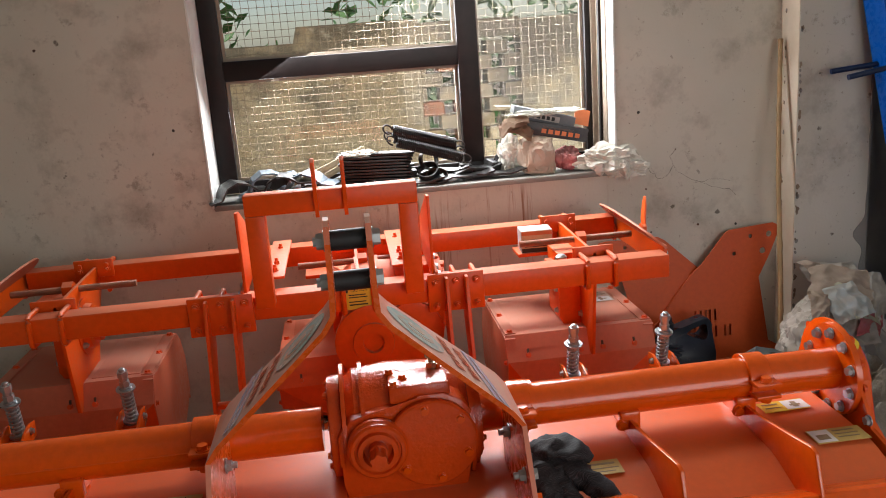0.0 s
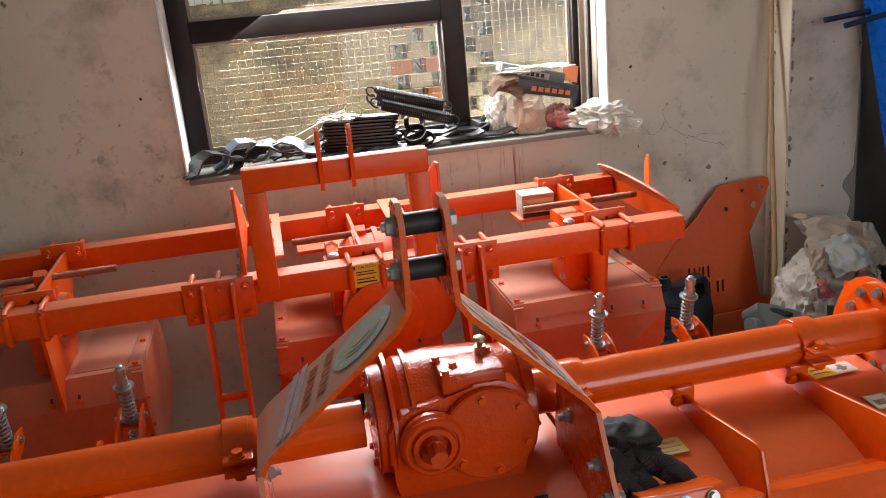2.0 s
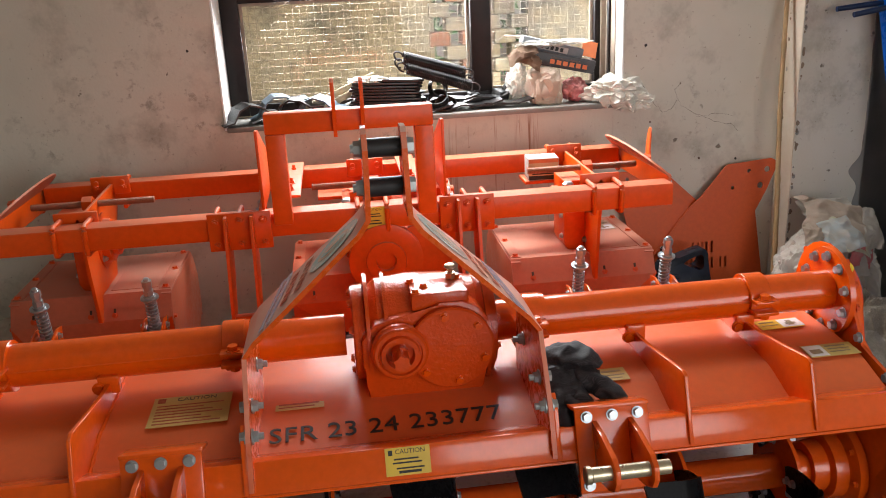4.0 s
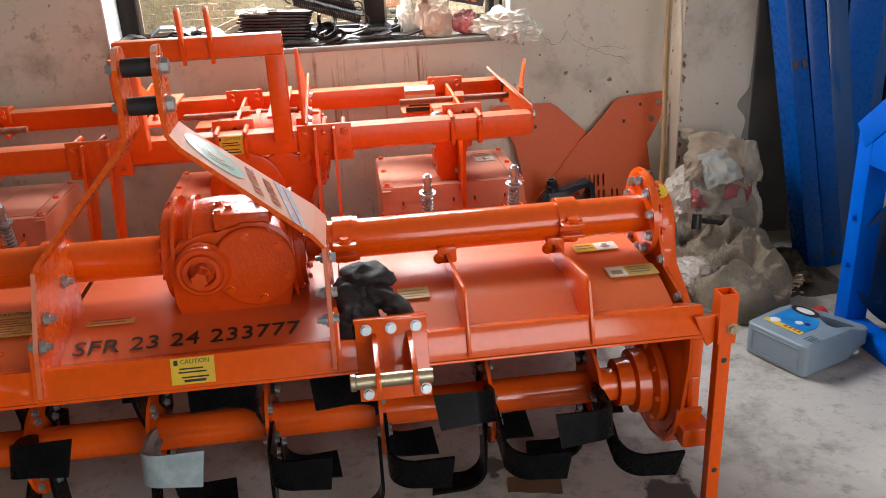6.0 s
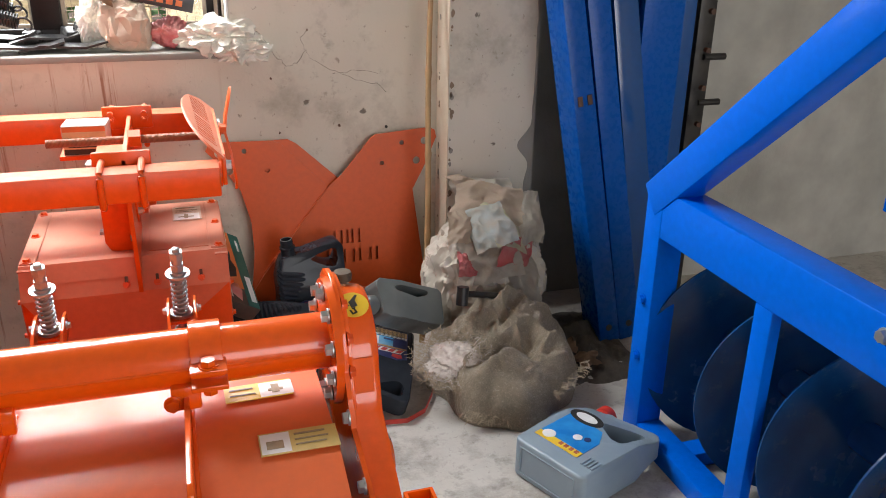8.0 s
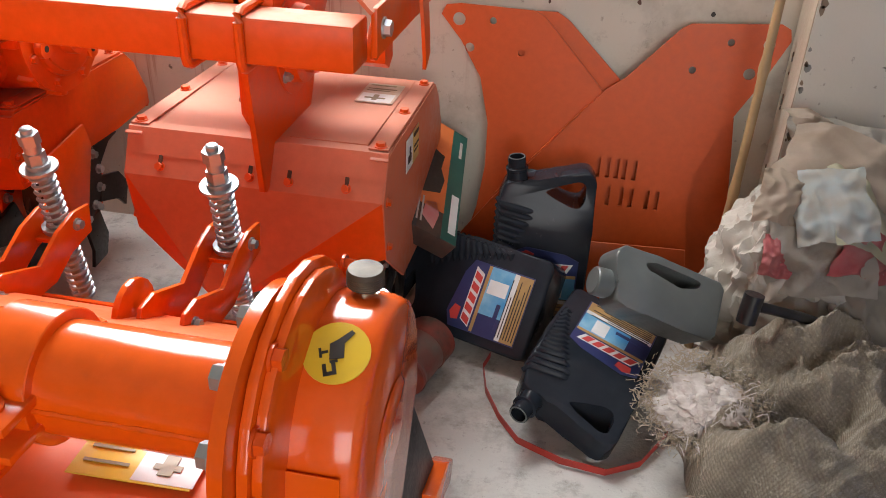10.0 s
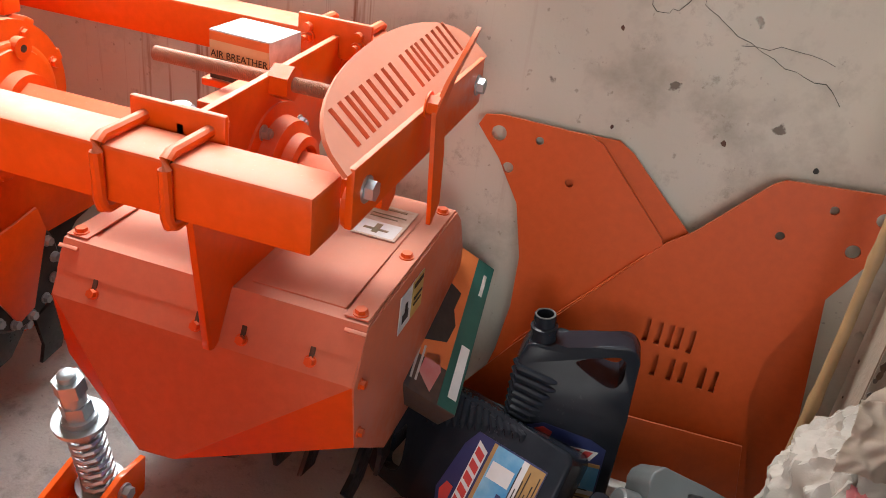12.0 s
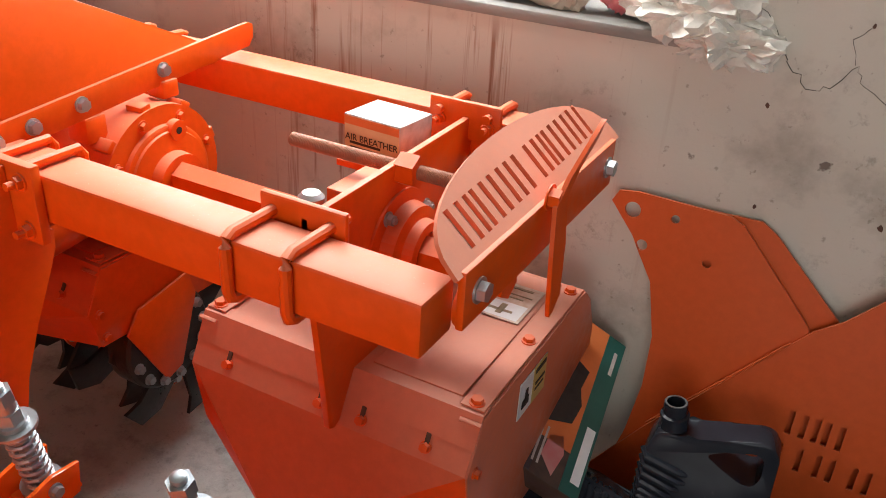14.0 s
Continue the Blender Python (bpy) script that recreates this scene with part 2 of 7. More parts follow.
def plaster():
    m, n, l, p = material("grimy_whitewashed_plaster")
    big, mid, fine = noise_node(n, l, 0.9, 5), noise_node(n, l, 5, 6, 0.65), noise_node(n, l, 90, 4)
    base = mix(n, l, ramp(n, l, big, 0.3, 0.7), (0.45, 0.42, 0.35), (0.62, 0.585, 0.505))
    base = mix(n, l, ramp(n, l, mid, 0.52, 0.72, 0, 0.6), base, (0.22, 0.19, 0.15))
    smear = mul(n, l, ramp(n, l, noise_node(n, l, 17, 6, 0.75), 0.56, 0.66), ramp(n, l, noise_node(n, l, 2.6, 3), 0.5, 0.62))
    base = mix(n, l, mul(n, l, smear, 0.55), base, (0.16, 0.13, 0.10))
    base = mix(n, l, ramp(n, l, noise_node(n, l, 48, 3, 0.6), 0.66, 0.72, 0, 0.5), base, (0.17, 0.14, 0.11))
    tc = n.new("ShaderNodeTexCoord")
    # run-down streaks of rusty water below the sill
    sep = n.new("ShaderNodeSeparateXYZ")
    l.new(tc.outputs["Object"], sep.inputs[0])
    streak = ramp(n, l, noise_node(n, l, 1.0, 4, 0.7, (34, 34, 1.3)), 0.57, 0.68)
    zone = mul(n, l, ramp(n, l, sep.outputs["Z"], 0.90, 0.84), ramp(n, l, sep.outputs["X"], -0.35, 0.0))
    zone = mul(n, l, zone, mul(n, l, ramp(n, l, sep.outputs["X"], 0.75, 0.5), 0.85))
    base = mix(n, l, mul(n, l, streak, zone), base, (0.22, 0.09, 0.045))
    # small chips knocked out of the plaster
    v = n.new("ShaderNodeTexVoronoi")
    v.inputs["Scale"].default_value = 7
    l.new(tc.outputs["Object"], v.inputs["Vector"])
    warp = mul(n, l, v.outputs["Distance"], mul(n, l, noise_node(n, l, 40, 3), 0.28, "MULTIPLY"), "ADD")
    chip = mul(n, l, ramp(n, l, warp, 0.20, 0.18), ramp(n, l, noise_node(n, l, 2.2, 2), 0.48, 0.55))
    base = mix(n, l, mul(n, l, chip, 0.85), base, (0.12, 0.095, 0.075))
    l.new(base, p.inputs["Base Color"])
    p.inputs["Roughness"].default_value = 0.85
    h = mul(n, l, mul(n, l, mid, 0.6), mul(n, l, fine, 0.25), "ADD")
    bump(n, l, p, mul(n, l, h, mul(n, l, chip, 0.8), "SUBTRACT"), 0.45, 0.006)
    return m


def concrete():
    m, n, l, p = material("worn_dusty_concrete")
    big, mid, fine = noise_node(n, l, 1.3, 5), noise_node(n, l, 16, 6, 0.7), noise_node(n, l, 170, 3)
    c = mix(n, l, ramp(n, l, big, 0.35, 0.65), (0.41, 0.385, 0.35), (0.57, 0.545, 0.505))
    c = mix(n, l, ramp(n, l, mid, 0.52, 0.66, 0, 0.6), c, (0.46, 0.44, 0.41))
    c = mix(n, l, ramp(n, l, mid, 0.46, 0.32, 0, 0.6), c, (0.17, 0.15, 0.13))
    c = mix(n, l, ramp(n, l, fine, 0.62, 0.72, 0, 0.4), c, (0.55, 0.53, 0.5))
    c = mix(n, l, ramp(n, l, noise_node(n, l, 55, 5, 0.7), 0.40, 0.30, 0, 0.5), c, (0.12, 0.105, 0.09))
    c = mix(n, l, ramp(n, l, noise_node(n, l, 3.1, 7, 0.75), 0.50, 0.66, 0, 0.62), c, (0.15, 0.125, 0.105))
    # oil that dripped below the rotor bearing
    tc = n.new("ShaderNodeTexCoord")
    for ox, oy, r in ((0.80, 1.24, 0.075), (0.40, 1.42, 0.05), (0.84, 1.34, 0.05)):
        v = n.new("ShaderNodeVectorMath")
        v.operation = "DISTANCE"
        v.inputs[1].default_value = (ox, oy, 0)
        l.new(tc.outputs["Object"], v.inputs[0])
        d = mul(n, l, v.outputs["Value"], mul(n, l, noise_node(n, l, 24, 3), 0.11), "ADD")
        c = mix(n, l, ramp(n, l, d, r + 0.045, r + 0.03, 0, 0.85), c, (0.035, 0.03, 0.025))
    l.new(c, p.inputs["Base Color"])
    l.new(ramp(n, l, mid, 0.3, 0.7, 0.55, 0.85), p.inputs["Roughness"])
    bump(n, l, p, mul(n, l, mid, mul(n, l, fine, 0.4), "ADD"), 0.5, 0.004)
    return m


def yard_wall():
    m, n, l, p = material("weathered_yellow_render")
    big, mid, fine = noise_node(n, l, 1.6, 6, 0.7), noise_node(n, l, 9, 5, 0.65), noise_node(n, l, 60, 3)
    tc = n.new("ShaderNodeTexCoord")
    sep = n.new("ShaderNodeSeparateXYZ")
    l.new(tc.outputs["Object"], sep.inputs[0])
    c = mix(n, l, ramp(n, l, mid, 0.35, 0.65), (0.52, 0.41, 0.25), (0.74, 0.63, 0.43))
    c = mix(n, l, ramp(n, l, big, 0.6, 0.68, 0, 0.7), c, (0.5, 0.24, 0.11))
    # black algae, heavier towards the top of the wall
    alg = mul(n, l, big, ramp(n, l, sep.outputs["Z"], 0.9, 1.7, 0.02, 0.26), "ADD")
    c = mix(n, l, ramp(n, l, mul(n, l, alg, mul(n, l, mid, 0.6), "ADD"), 0.82, 1.0, 0, 0.8), c, (0.13, 0.115, 0.085))
    l.new(c, p.inputs["Base Color"])
    c = mix(n, l, ramp(n, l, noise_node(n, l, 22, 6, 0.75), 0.50, 0.64, 0, 0.65), c, (0.17, 0.145, 0.11))
    c = mix(n, l, ramp(n, l, noise_node(n, l, 13, 5, 0.7), 0.56, 0.68, 0, 0.5), c, (0.74, 0.66, 0.5))
    l.new(c, p.inputs["Base Color"])
    p.inputs["Roughness"].default_value = 0.92
    bump(n, l, p, mul(n, l, mid, fine, "ADD"), 0.5, 0.006)
    return m


def burlap():
    m, n, l, p = material("coarse_jute_sacking")
    tc = n.new("ShaderNodeTexCoord")
    waves = []
    turn = n.new("ShaderNodeMapping")
    turn.inputs["Rotation"].default_value = (radians(-50), 0, 0)
    l.new(tc.outputs["Object"], turn.inputs["Vector"])
    for axis in ("X", "Y"):
        w = n.new("ShaderNodeTexWave")
        w.bands_direction = axis
        w.inputs["Scale"].default_value, w.inputs["Distortion"].default_value, w.inputs["Detail"].default_value = 170, 3.0, 2
        w.inputs["Detail Scale"].default_value = 1.2
        l.new(turn.outputs["Vector"], w.inputs["Vector"])
        waves.append(w.outputs["Fac"])
    weave = mul(n, l, waves[0], waves[1])
    big, fuzz = noise_node(n, l, 5, 5), noise_node(n, l, 200, 3)
    c = mix(n, l, ramp(n, l, big, 0.3, 0.7), (0.34, 0.275, 0.195), (0.56, 0.47, 0.345))
    c = mix(n, l, ramp(n, l, weave, 0.05, 0.5, 0.6, 0), c, (0.12, 0.085, 0.052))
    c = mix(n, l, ramp(n, l, noise_node(n, l, 38, 5, 0.75), 0.42, 0.62, 0.45, 0), c, (0.15, 0.115, 0.08))
    c = mix(n, l, ramp(n, l, fuzz, 0.58, 0.72, 0, 0.6), c, (0.62, 0.53, 0.41))
    l.new(c, p.inputs["Base Color"])
    p.inputs["Roughness"].default_value = 0.95
    p.inputs["Sheen Weight"].default_value = 0.2
    bump(n, l, p, mul(n, l, weave, mul(n, l, noise_node(n, l, 90, 4, 0.7), 1.0), "ADD"), 0.8, 0.004)
    return m


def polysack():
    m, n, l, p = material("dirty_woven_plastic_sack")
    big, mid, fine = noise_node(n, l, 4, 5), noise_node(n, l, 14, 5, 0.7), noise_node(n, l, 150, 3)
    c = mix(n, l, ramp(n, l, big, 0.35, 0.65), (0.34, 0.30, 0.25), (0.52, 0.475, 0.41))
    c = mix(n, l, ramp(n, l, mid, 0.55, 0.75, 0, 0.7), c, (0.26, 0.2, 0.15))
    l.new(c, p.inputs["Base Color"])
    p.inputs["Roughness"].default_value = 0.6
    bump(n, l, p, mul(n, l, mid, mul(n, l, fine, 0.4), "ADD"), 0.4, 0.003)
    return m


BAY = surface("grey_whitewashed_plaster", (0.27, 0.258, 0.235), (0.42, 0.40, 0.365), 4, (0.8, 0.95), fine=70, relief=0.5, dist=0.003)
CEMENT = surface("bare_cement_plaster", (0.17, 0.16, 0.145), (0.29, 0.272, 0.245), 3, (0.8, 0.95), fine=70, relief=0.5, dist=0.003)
STAINED = surface("tan_stained_whitewash", (0.46, 0.37, 0.27), (0.60, 0.53, 0.42), 5, (0.75, 0.9), fine=60, relief=0.5, dist=0.003)
CHIP_BROWN = surface("bare_brown_plaster", (0.16, 0.11, 0.075), (0.27, 0.20, 0.14), 30, (0.8, 0.95))
PLASTER, CONCRETE, YARD, BURLAP, SACK = plaster(), concrete(), yard_wall(), burlap(), polysack()
SACK_PALE = surface("white_fertiliser", (0.62, 0.56, 0.52), (0.4, 0.34, 0.3), 40, (0.7, 0.9), relief=0.6, dist=0.004)
SACK_YELLOW = surface("pale_yellow_print_on_sack", (0.58, 0.55, 0.36), (0.5, 0.46, 0.36), 20, (0.6, 0.8))
SACK_TAN = surface("brown_packing_paper", (0.52, 0.42, 0.33), (0.42, 0.33, 0.25), 16, (0.6, 0.85))
SACK_RED = surface("red_print_on_sack", (0.52, 0.10, 0.11), (0.5, 0.24, 0.22), 20, (0.6, 0.8))
SACK_BLUE = surface("pale_blue_print_on_sack", (0.44, 0.50, 0.51), (0.50, 0.45, 0.38), 26, (0.6, 0.8))


def knit():
    m, n, l, p = material("black_knitted_glove_fabric")
    tc = n.new("ShaderNodeTexCoord")
    waves = []
    for axis in ("X", "Y"):
        w = n.new("ShaderNodeTexWave")
        w.bands_direction = axis
        w.inputs["Scale"].default_value, w.inputs["Distortion"].default_value, w.inputs["Detail"].default_value = 150, 2.0, 1
        l.new(tc.outputs["Object"], w.inputs["Vector"])
        waves.append(w.outputs["Fac"])
    net = mul(n, l, waves[0], waves[1])
    l.new(mix(n, l, ramp(n, l, net, 0.25, 0.7), (0.004, 0.003, 0.004), (0.055, 0.042, 0.052)), p.inputs["Base Color"])
    p.inputs["Roughness"].default_value = 0.75
    bump(n, l, p, net, 0.3, 0.001)
    return m


GLOVE = knit()


def thin_film(m, amount):
    """Lets light through a crumpled clear film."""
    n, l = m.node_tree.nodes, m.node_tree.links
    mixs, tr = n.new("ShaderNodeMixShader"), n.new("ShaderNodeBsdfTransparent")
    mixs.inputs[0].default_value = amount
    l.new(tr.outputs[0], mixs.inputs[1])
    l.new(n["Principled BSDF"].outputs[0], mixs.inputs[2])
    l.new(mixs.outputs[0], n["Material Output"].inputs["Surface"])


thin_film(POLY, 0.72)


def glass():
    m, n, l, p = material("window_glass")
    n.remove(p)
    mixs, tr, gl = n.new("ShaderNodeMixShader"), n.new("ShaderNodeBsdfTransparent"), n.new("ShaderNodeBsdfGlossy")
    gl.inputs["Roughness"].default_value = 0.03
    mixs.inputs[0].default_value = 0.02
    l.new(tr.outputs[0], mixs.inputs[1])
    l.new(gl.outputs[0], mixs.inputs[2])
    l.new(mixs.outputs[0], n["Material Output"].inputs["Surface"])
    return m


GLASS = glass()


# ---- mesh helpers ----
def thing(name, loc, label, category, group="", kind=""):
    ob = new(name)
    ob.empty_display_size = 0.05
    ob.matrix_basis = Matrix.Translation(loc)
    return tagged(ob, label, category, group, kind)


def to_mesh(name, bm, mat, smooth=32):
    me = bpy.data.meshes.new(name)
    bmesh.ops.recalc_face_normals(bm, faces=bm.faces[:])
    bm.to_mesh(me)
    bm.free()
    me.materials.append(mat)
    if smooth:
        for f in me.polygons:
            f.use_smooth = True
        me.set_sharp_from_angle(angle=radians(smooth))
    return me


def under(ob, parent):
    ob.parent = parent
    ob.matrix_parent_inverse = parent.matrix_basis.inverted()
    return ob


def part(name, bm, mat, parent, label="", smooth=32):
    ob = under(new(name, to_mesh(name, bm, mat, smooth)), parent)
    return tagged(ob, label)


def place(name, me, m, parent, label=""):
    ob = under(new(name, me), parent)
    ob.matrix_basis = m
    return tagged(ob, label)


def solo(name, bm, mat, label, category, group="", kind="", smooth=32):
    return tagged(new(name, to_mesh(name, bm, mat, smooth)), label, category, group, kind)


def bevel(bm, verts, w, seg=2):
    if w:
        vs = set(verts)
        es = [e for e in bm.edges if e.verts[0] in vs and e.verts[1] in vs]
        bmesh.ops.bevel(bm, geom=es, offset=w, segments=seg, profile=0.5, affect="EDGES", clamp_overlap=True)


def box(bm, lo, hi, w=0.0, m=None, seg=2):
    c = [(a + b) / 2 for a, b in zip(lo, hi)]
    s = [abs(b - a) for a, b in zip(lo, hi)]
    t = Matrix.LocRotScale(c, None, s)
    vs = bmesh.ops.create_cube(bm, size=1, matrix=(m @ t) if m else t)["verts"]
    bevel(bm, vs, w, seg)
    return bm


def frame_of(d):
    d = Vector(d).normalized()
    return d.to_track_quat("Z", "Y").to_matrix().to_4x4()


def cyl(bm, p0, p1, r0, r1=None, seg=20, cap=True):
    p0, p1 = Vector(p0), Vector(p1)
    d = p1 - p0
    m = Matrix.Translation((p0 + p1) / 2) @ frame_of(d)
    bmesh.ops.create_cone(bm, cap_ends=cap, cap_tris=False, segments=seg, radius1=r0, radius2=r0 if r1 is None else r1, depth=d.length, matrix=m)
    return bm


def lathe(bm, p0, axis, prof, seg=24, cap=True):
    """prof: (distance along the axis, radius)."""
    m = Matrix.Translation(p0) @ frame_of(axis)
    rings = []
    for d, r in prof:
        rings.append([bm.verts.new(m @ Vector((r * math.cos(2 * math.pi * i / seg), r * math.sin(2 * math.pi * i / seg), d))) for i in range(seg)])
    for a, b in zip(rings, rings[1:]):
        for i in range(seg):
            bm.faces.new((a[i], a[(i + 1) % seg], b[(i + 1) % seg], b[i]))
    if cap:
        bm.faces.new(rings[0][::-1])
        bm.faces.new(rings[-1])
    return bm


def prism(bm, pts, axis, a, b, w=0.0, m=None, seg=2):
    """A flat outline pushed along an axis from a to b. Outline: (y, z) for x, (x, z) for y, (x, y) for z."""
    def at(p, d):
        v = {"x": (d, p[0], p[1]), "y": (p[0], d, p[1]), "z": (p[0], p[1], d)}[axis]
        return m @ Vector(v) if m else Vector(v)
    lo = [bm.verts.new(at(p, a)) for p in pts]
    hi = [bm.verts.new(at(p, b)) for p in pts]
    n = len(pts)
    bm.faces.new(lo[::-1])
    bm.faces.new(hi)
    for i in range(n):
        bm.faces.new((lo[i], lo[(i + 1) % n], hi[(i + 1) % n], hi[i]))
    bevel(bm, lo + hi, w, seg)
    return bm


def sheet(bm, prof, axis, a, b, t=0.003):
    """A folded sheet: an open profile given thickness t and pushed along an axis."""
    out = []
    for i, p in enumerate(prof):
        q0, q1 = prof[max(i - 1, 0)], prof[min(i + 1, len(prof) - 1)]
        d = Vector((q1[0] - q0[0], q1[1] - q0[1])).normalized()
        out.append((p[0] - d.y * t, p[1] + d.x * t))
    return prism(bm, list(prof) + out[::-1], axis, a, b)


def tube(bm, pts, r, seg=10, closed=False):
    pts = [Vector(p) for p in pts]
    rings = []
    n = len(pts)
    ref = Vector((0.13, 0.2, 0.97))
    for i, p in enumerate(pts):
        if closed:
            d = pts[(i + 1) % n] - pts[i - 1]
        else:
            d = pts[min(i + 1, n - 1)] - pts[max(i - 1, 0)]
        d.normalize()
        u = d.cross(ref)
        if u.length < 0.05:
            u = d.cross(Vector((1, 0, 0)))
        u.normalize()
        v = d.cross(u)
        rr = r[i] if isinstance(r, (list, tuple)) else r
        rings.append([bm.verts.new(p + (u * math.cos(2 * math.pi * k / seg) + v * math.sin(2 * math.pi * k / seg)) * rr) for k in range(seg)])
    for i in range(n if closed else n - 1):
        a, b = rings[i], rings[(i + 1) % n]
        for k in range(seg):
            bm.faces.new((a[k], a[(k + 1) % seg], b[(k + 1) % seg], b[k]))
    if not closed:
        bm.faces.new(rings[0][::-1])
        bm.faces.new(rings[-1])
    return bm


def loft(bm, rings, cap=True):
    vr = [[bm.verts.new(p) for p in r] for r in rings]
    n = len(vr[0])
    for a, b in zip(vr, vr[1:]):
        for i in range(n):
            bm.faces.new((a[i], a[(i + 1) % n], b[(i + 1) % n], b[i]))
    if cap:
        bm.faces.new(vr[0][::-1])
        bm.faces.new(vr[-1])
    return bm


def new_bm():
    return bmesh.new()


def hexes(bm, p, d, r=0.009, h=0.007, washer=True):
    d = Vector(d).normalized()
    p = Vector(p)
    if washer:
        cyl(bm, p, p + d * 0.0025, r * 1.25, seg=14)
        p = p + d * 0.0025
    cyl(bm, p, p + d * h, r, r * 0.94, seg=6)
    return bm


_bolt_cache = {}


def bolt(parent, p, d, r=0.009, h=0.007, mat=None, stud=0.0, name="bolt"):
    mat = mat or ZINC
    key = (r, h, mat.name, stud)
    if key not in _bolt_cache:
        b = hexes(new_bm(), (0, 0, 0), (0, 0, 1), r, h)
        if stud:
            cyl(b, (0, 0, h), (0, 0, h + stud), r * 0.55, seg=10)
        _bolt_cache[key] = to_mesh(name, b, mat, 30)
    return place(name, _bolt_cache[key], Matrix.Translation(p) @ frame_of(d), parent)


def letters(text, size, m, thick=0.0008, spacing=1.0, bold=0.0):
    """A mesh of words in the built-in font; m takes the text's own plane (x along, y up) into the place."""
    cu = bpy.data.curves.new("words", "FONT")
    cu.body, cu.size, cu.extrude, cu.space_character, cu.resolution_u = text, size, thick, spacing, 3
    cu.offset = bold
    cu.align_x, cu.align_y = "CENTER", "CENTER"
    ob = bpy.data.objects.new("words", cu)
    scene.collection.objects.link(ob)
    dg = bpy.context.evaluated_depsgraph_get()
    dg.update()
    me = bpy.data.meshes.new_from_object(ob.evaluated_get(dg))
    bpy.data.objects.remove(ob)
    b = bmesh.new()
    b.from_mesh(me)
    bpy.data.meshes.remove(me)
    bmesh.ops.remove_doubles(b, verts=b.verts[:], dist=1e-5)
    b.transform(m)
    return b


def basis(o, x, y):
    """The pose whose own x and y run along x and y, from the point o."""
    x = Vector(x).normalized()
    z = x.cross(Vector(y)).normalized()
    y = z.cross(x)
    m = Matrix((x, y, z)).transposed().to_4x4()
    m.translation = o
    return m


def cut_sheet(outline, words, holes, t, m):
    """A flat sheet with plain slots and round holes cut through it. words: (wide slots H and narrow slots I, size, x, y, turn, spacing)."""
    loops = [list(outline)]
    for text, size, x, y, turn, spacing in words:
        at = pose(x, y, 0, 0, 0, turn)
        b = letters(text, size, Matrix(), 0, spacing, .0016)
        left = {e for e in b.edges if e.is_boundary}
        found = []
        while left:
            e = left.pop()
            loop = [e.verts[0], e.verts[1]]
            while True:
                nxt = [q for q in loop[-1].link_edges if q in left]
                if not nxt:
                    break
                left.discard(nxt[0])
                loop.append(nxt[0].other_vert(loop[-1]))
            if loop[0] == loop[-1]:
                loop.pop()
            found.append([(v.co.x, v.co.y) for v in loop])
        for lp in found:
            x0, x1 = min(p[0] for p in lp), max(p[0] for p in lp)
            y0, y1 = min(p[1] for p in lp), max(p[1] for p in lp)
            w = x1 - x0
            wide = w > .4 * (y1 - y0)
            for s0, s1 in (((x0 + .06 * w, x0 + .30 * w), (x0 + .62 * w, x0 + .86 * w)) if wide else ((x0, x1),)):
                corners = [at @ Vector((px, py, 0)) for px, py in ((s0, y0), (s1, y0), (s1, y1), (s0, y1))]
                loops.append([(c.x, c.y) for c in corners])
        b.free()
    for x, y, r in holes:
        loops.append([(x + r * math.cos(k * .3927), y + r * math.sin(k * .3927)) for k in range(16)])
    cu = bpy.data.curves.new("outline", "CURVE")
    cu.dimensions, cu.fill_mode, cu.extrude = "2D", "BOTH", t / 2
    for lp in loops:
        sp = cu.splines.new("POLY")
        sp.points.add(len(lp) - 1)
        for q, (x, y) in zip(sp.points, lp):
            q.co = (x, y, 0, 1)
        sp.use_cyclic_u = True
    ob = bpy.data.objects.new("outline", cu)
    scene.collection.objects.link(ob)
    dg = bpy.context.evaluated_depsgraph_get()
    dg.update()
    me = bpy.data.meshes.new_from_object(ob.evaluated_get(dg))
    bpy.data.objects.remove(ob)
    b = bmesh.new()
    b.from_mesh(me)
    bpy.data.meshes.remove(me)
    bmesh.ops.remove_doubles(b, verts=b.verts[:], dist=2e-5)
    bmesh.ops.recalc_face_normals(b, faces=b.faces[:])
    b.transform(m)
    return b


def pierce(ob, cutter):
    """Cuts the cutter's solid out of a mesh."""
    c = bpy.data.objects.new("cutter", bpy.data.meshes.new("cutter"))
    bmesh.ops.recalc_face_normals(cutter, faces=cutter.faces[:])
    cutter.to_mesh(c.data)
    cutter.free()
    scene.collection.objects.link(c)
    md = ob.modifiers.new("cut", "BOOLEAN")
    md.object, md.operation, md.solver = c, "DIFFERENCE", "EXACT"
    dg = bpy.context.evaluated_depsgraph_get()
    dg.update()
    me = bpy.data.meshes.new_from_object(ob.evaluated_get(dg))
    ob.modifiers.remove(md)
    ob.data = me
    bpy.data.objects.remove(c)


def card(parent, o, x, y, w, h, mat, name="sticker", label="", lift=0.0012):
    """A thin printed sheet stuck on a surface: corner o, sides along x and y."""
    m = basis(o, x, y)
    return part(name, box(new_bm(), (0, 0, 0), (w, h, lift), 0, m), mat, parent, label), m


def bars(parent, m, rows, mat, name="print", z=0.0016):
    """Unreadable print: thin bars, each (x0, y0, x1, y1) on the sheet."""
    for x0, y0, x1, y1 in rows:
        last = part(name, box(new_bm(), (x0, y0, z - 0.0006), (x1, y1, z), 0, m), mat, parent)
    return last


# ---- large structure ----
WY = 2.835                       # inner face of the window wall
WX0, WX1, WZ0, WZ1 = -0.728, 0.752, 0.895, 2.15


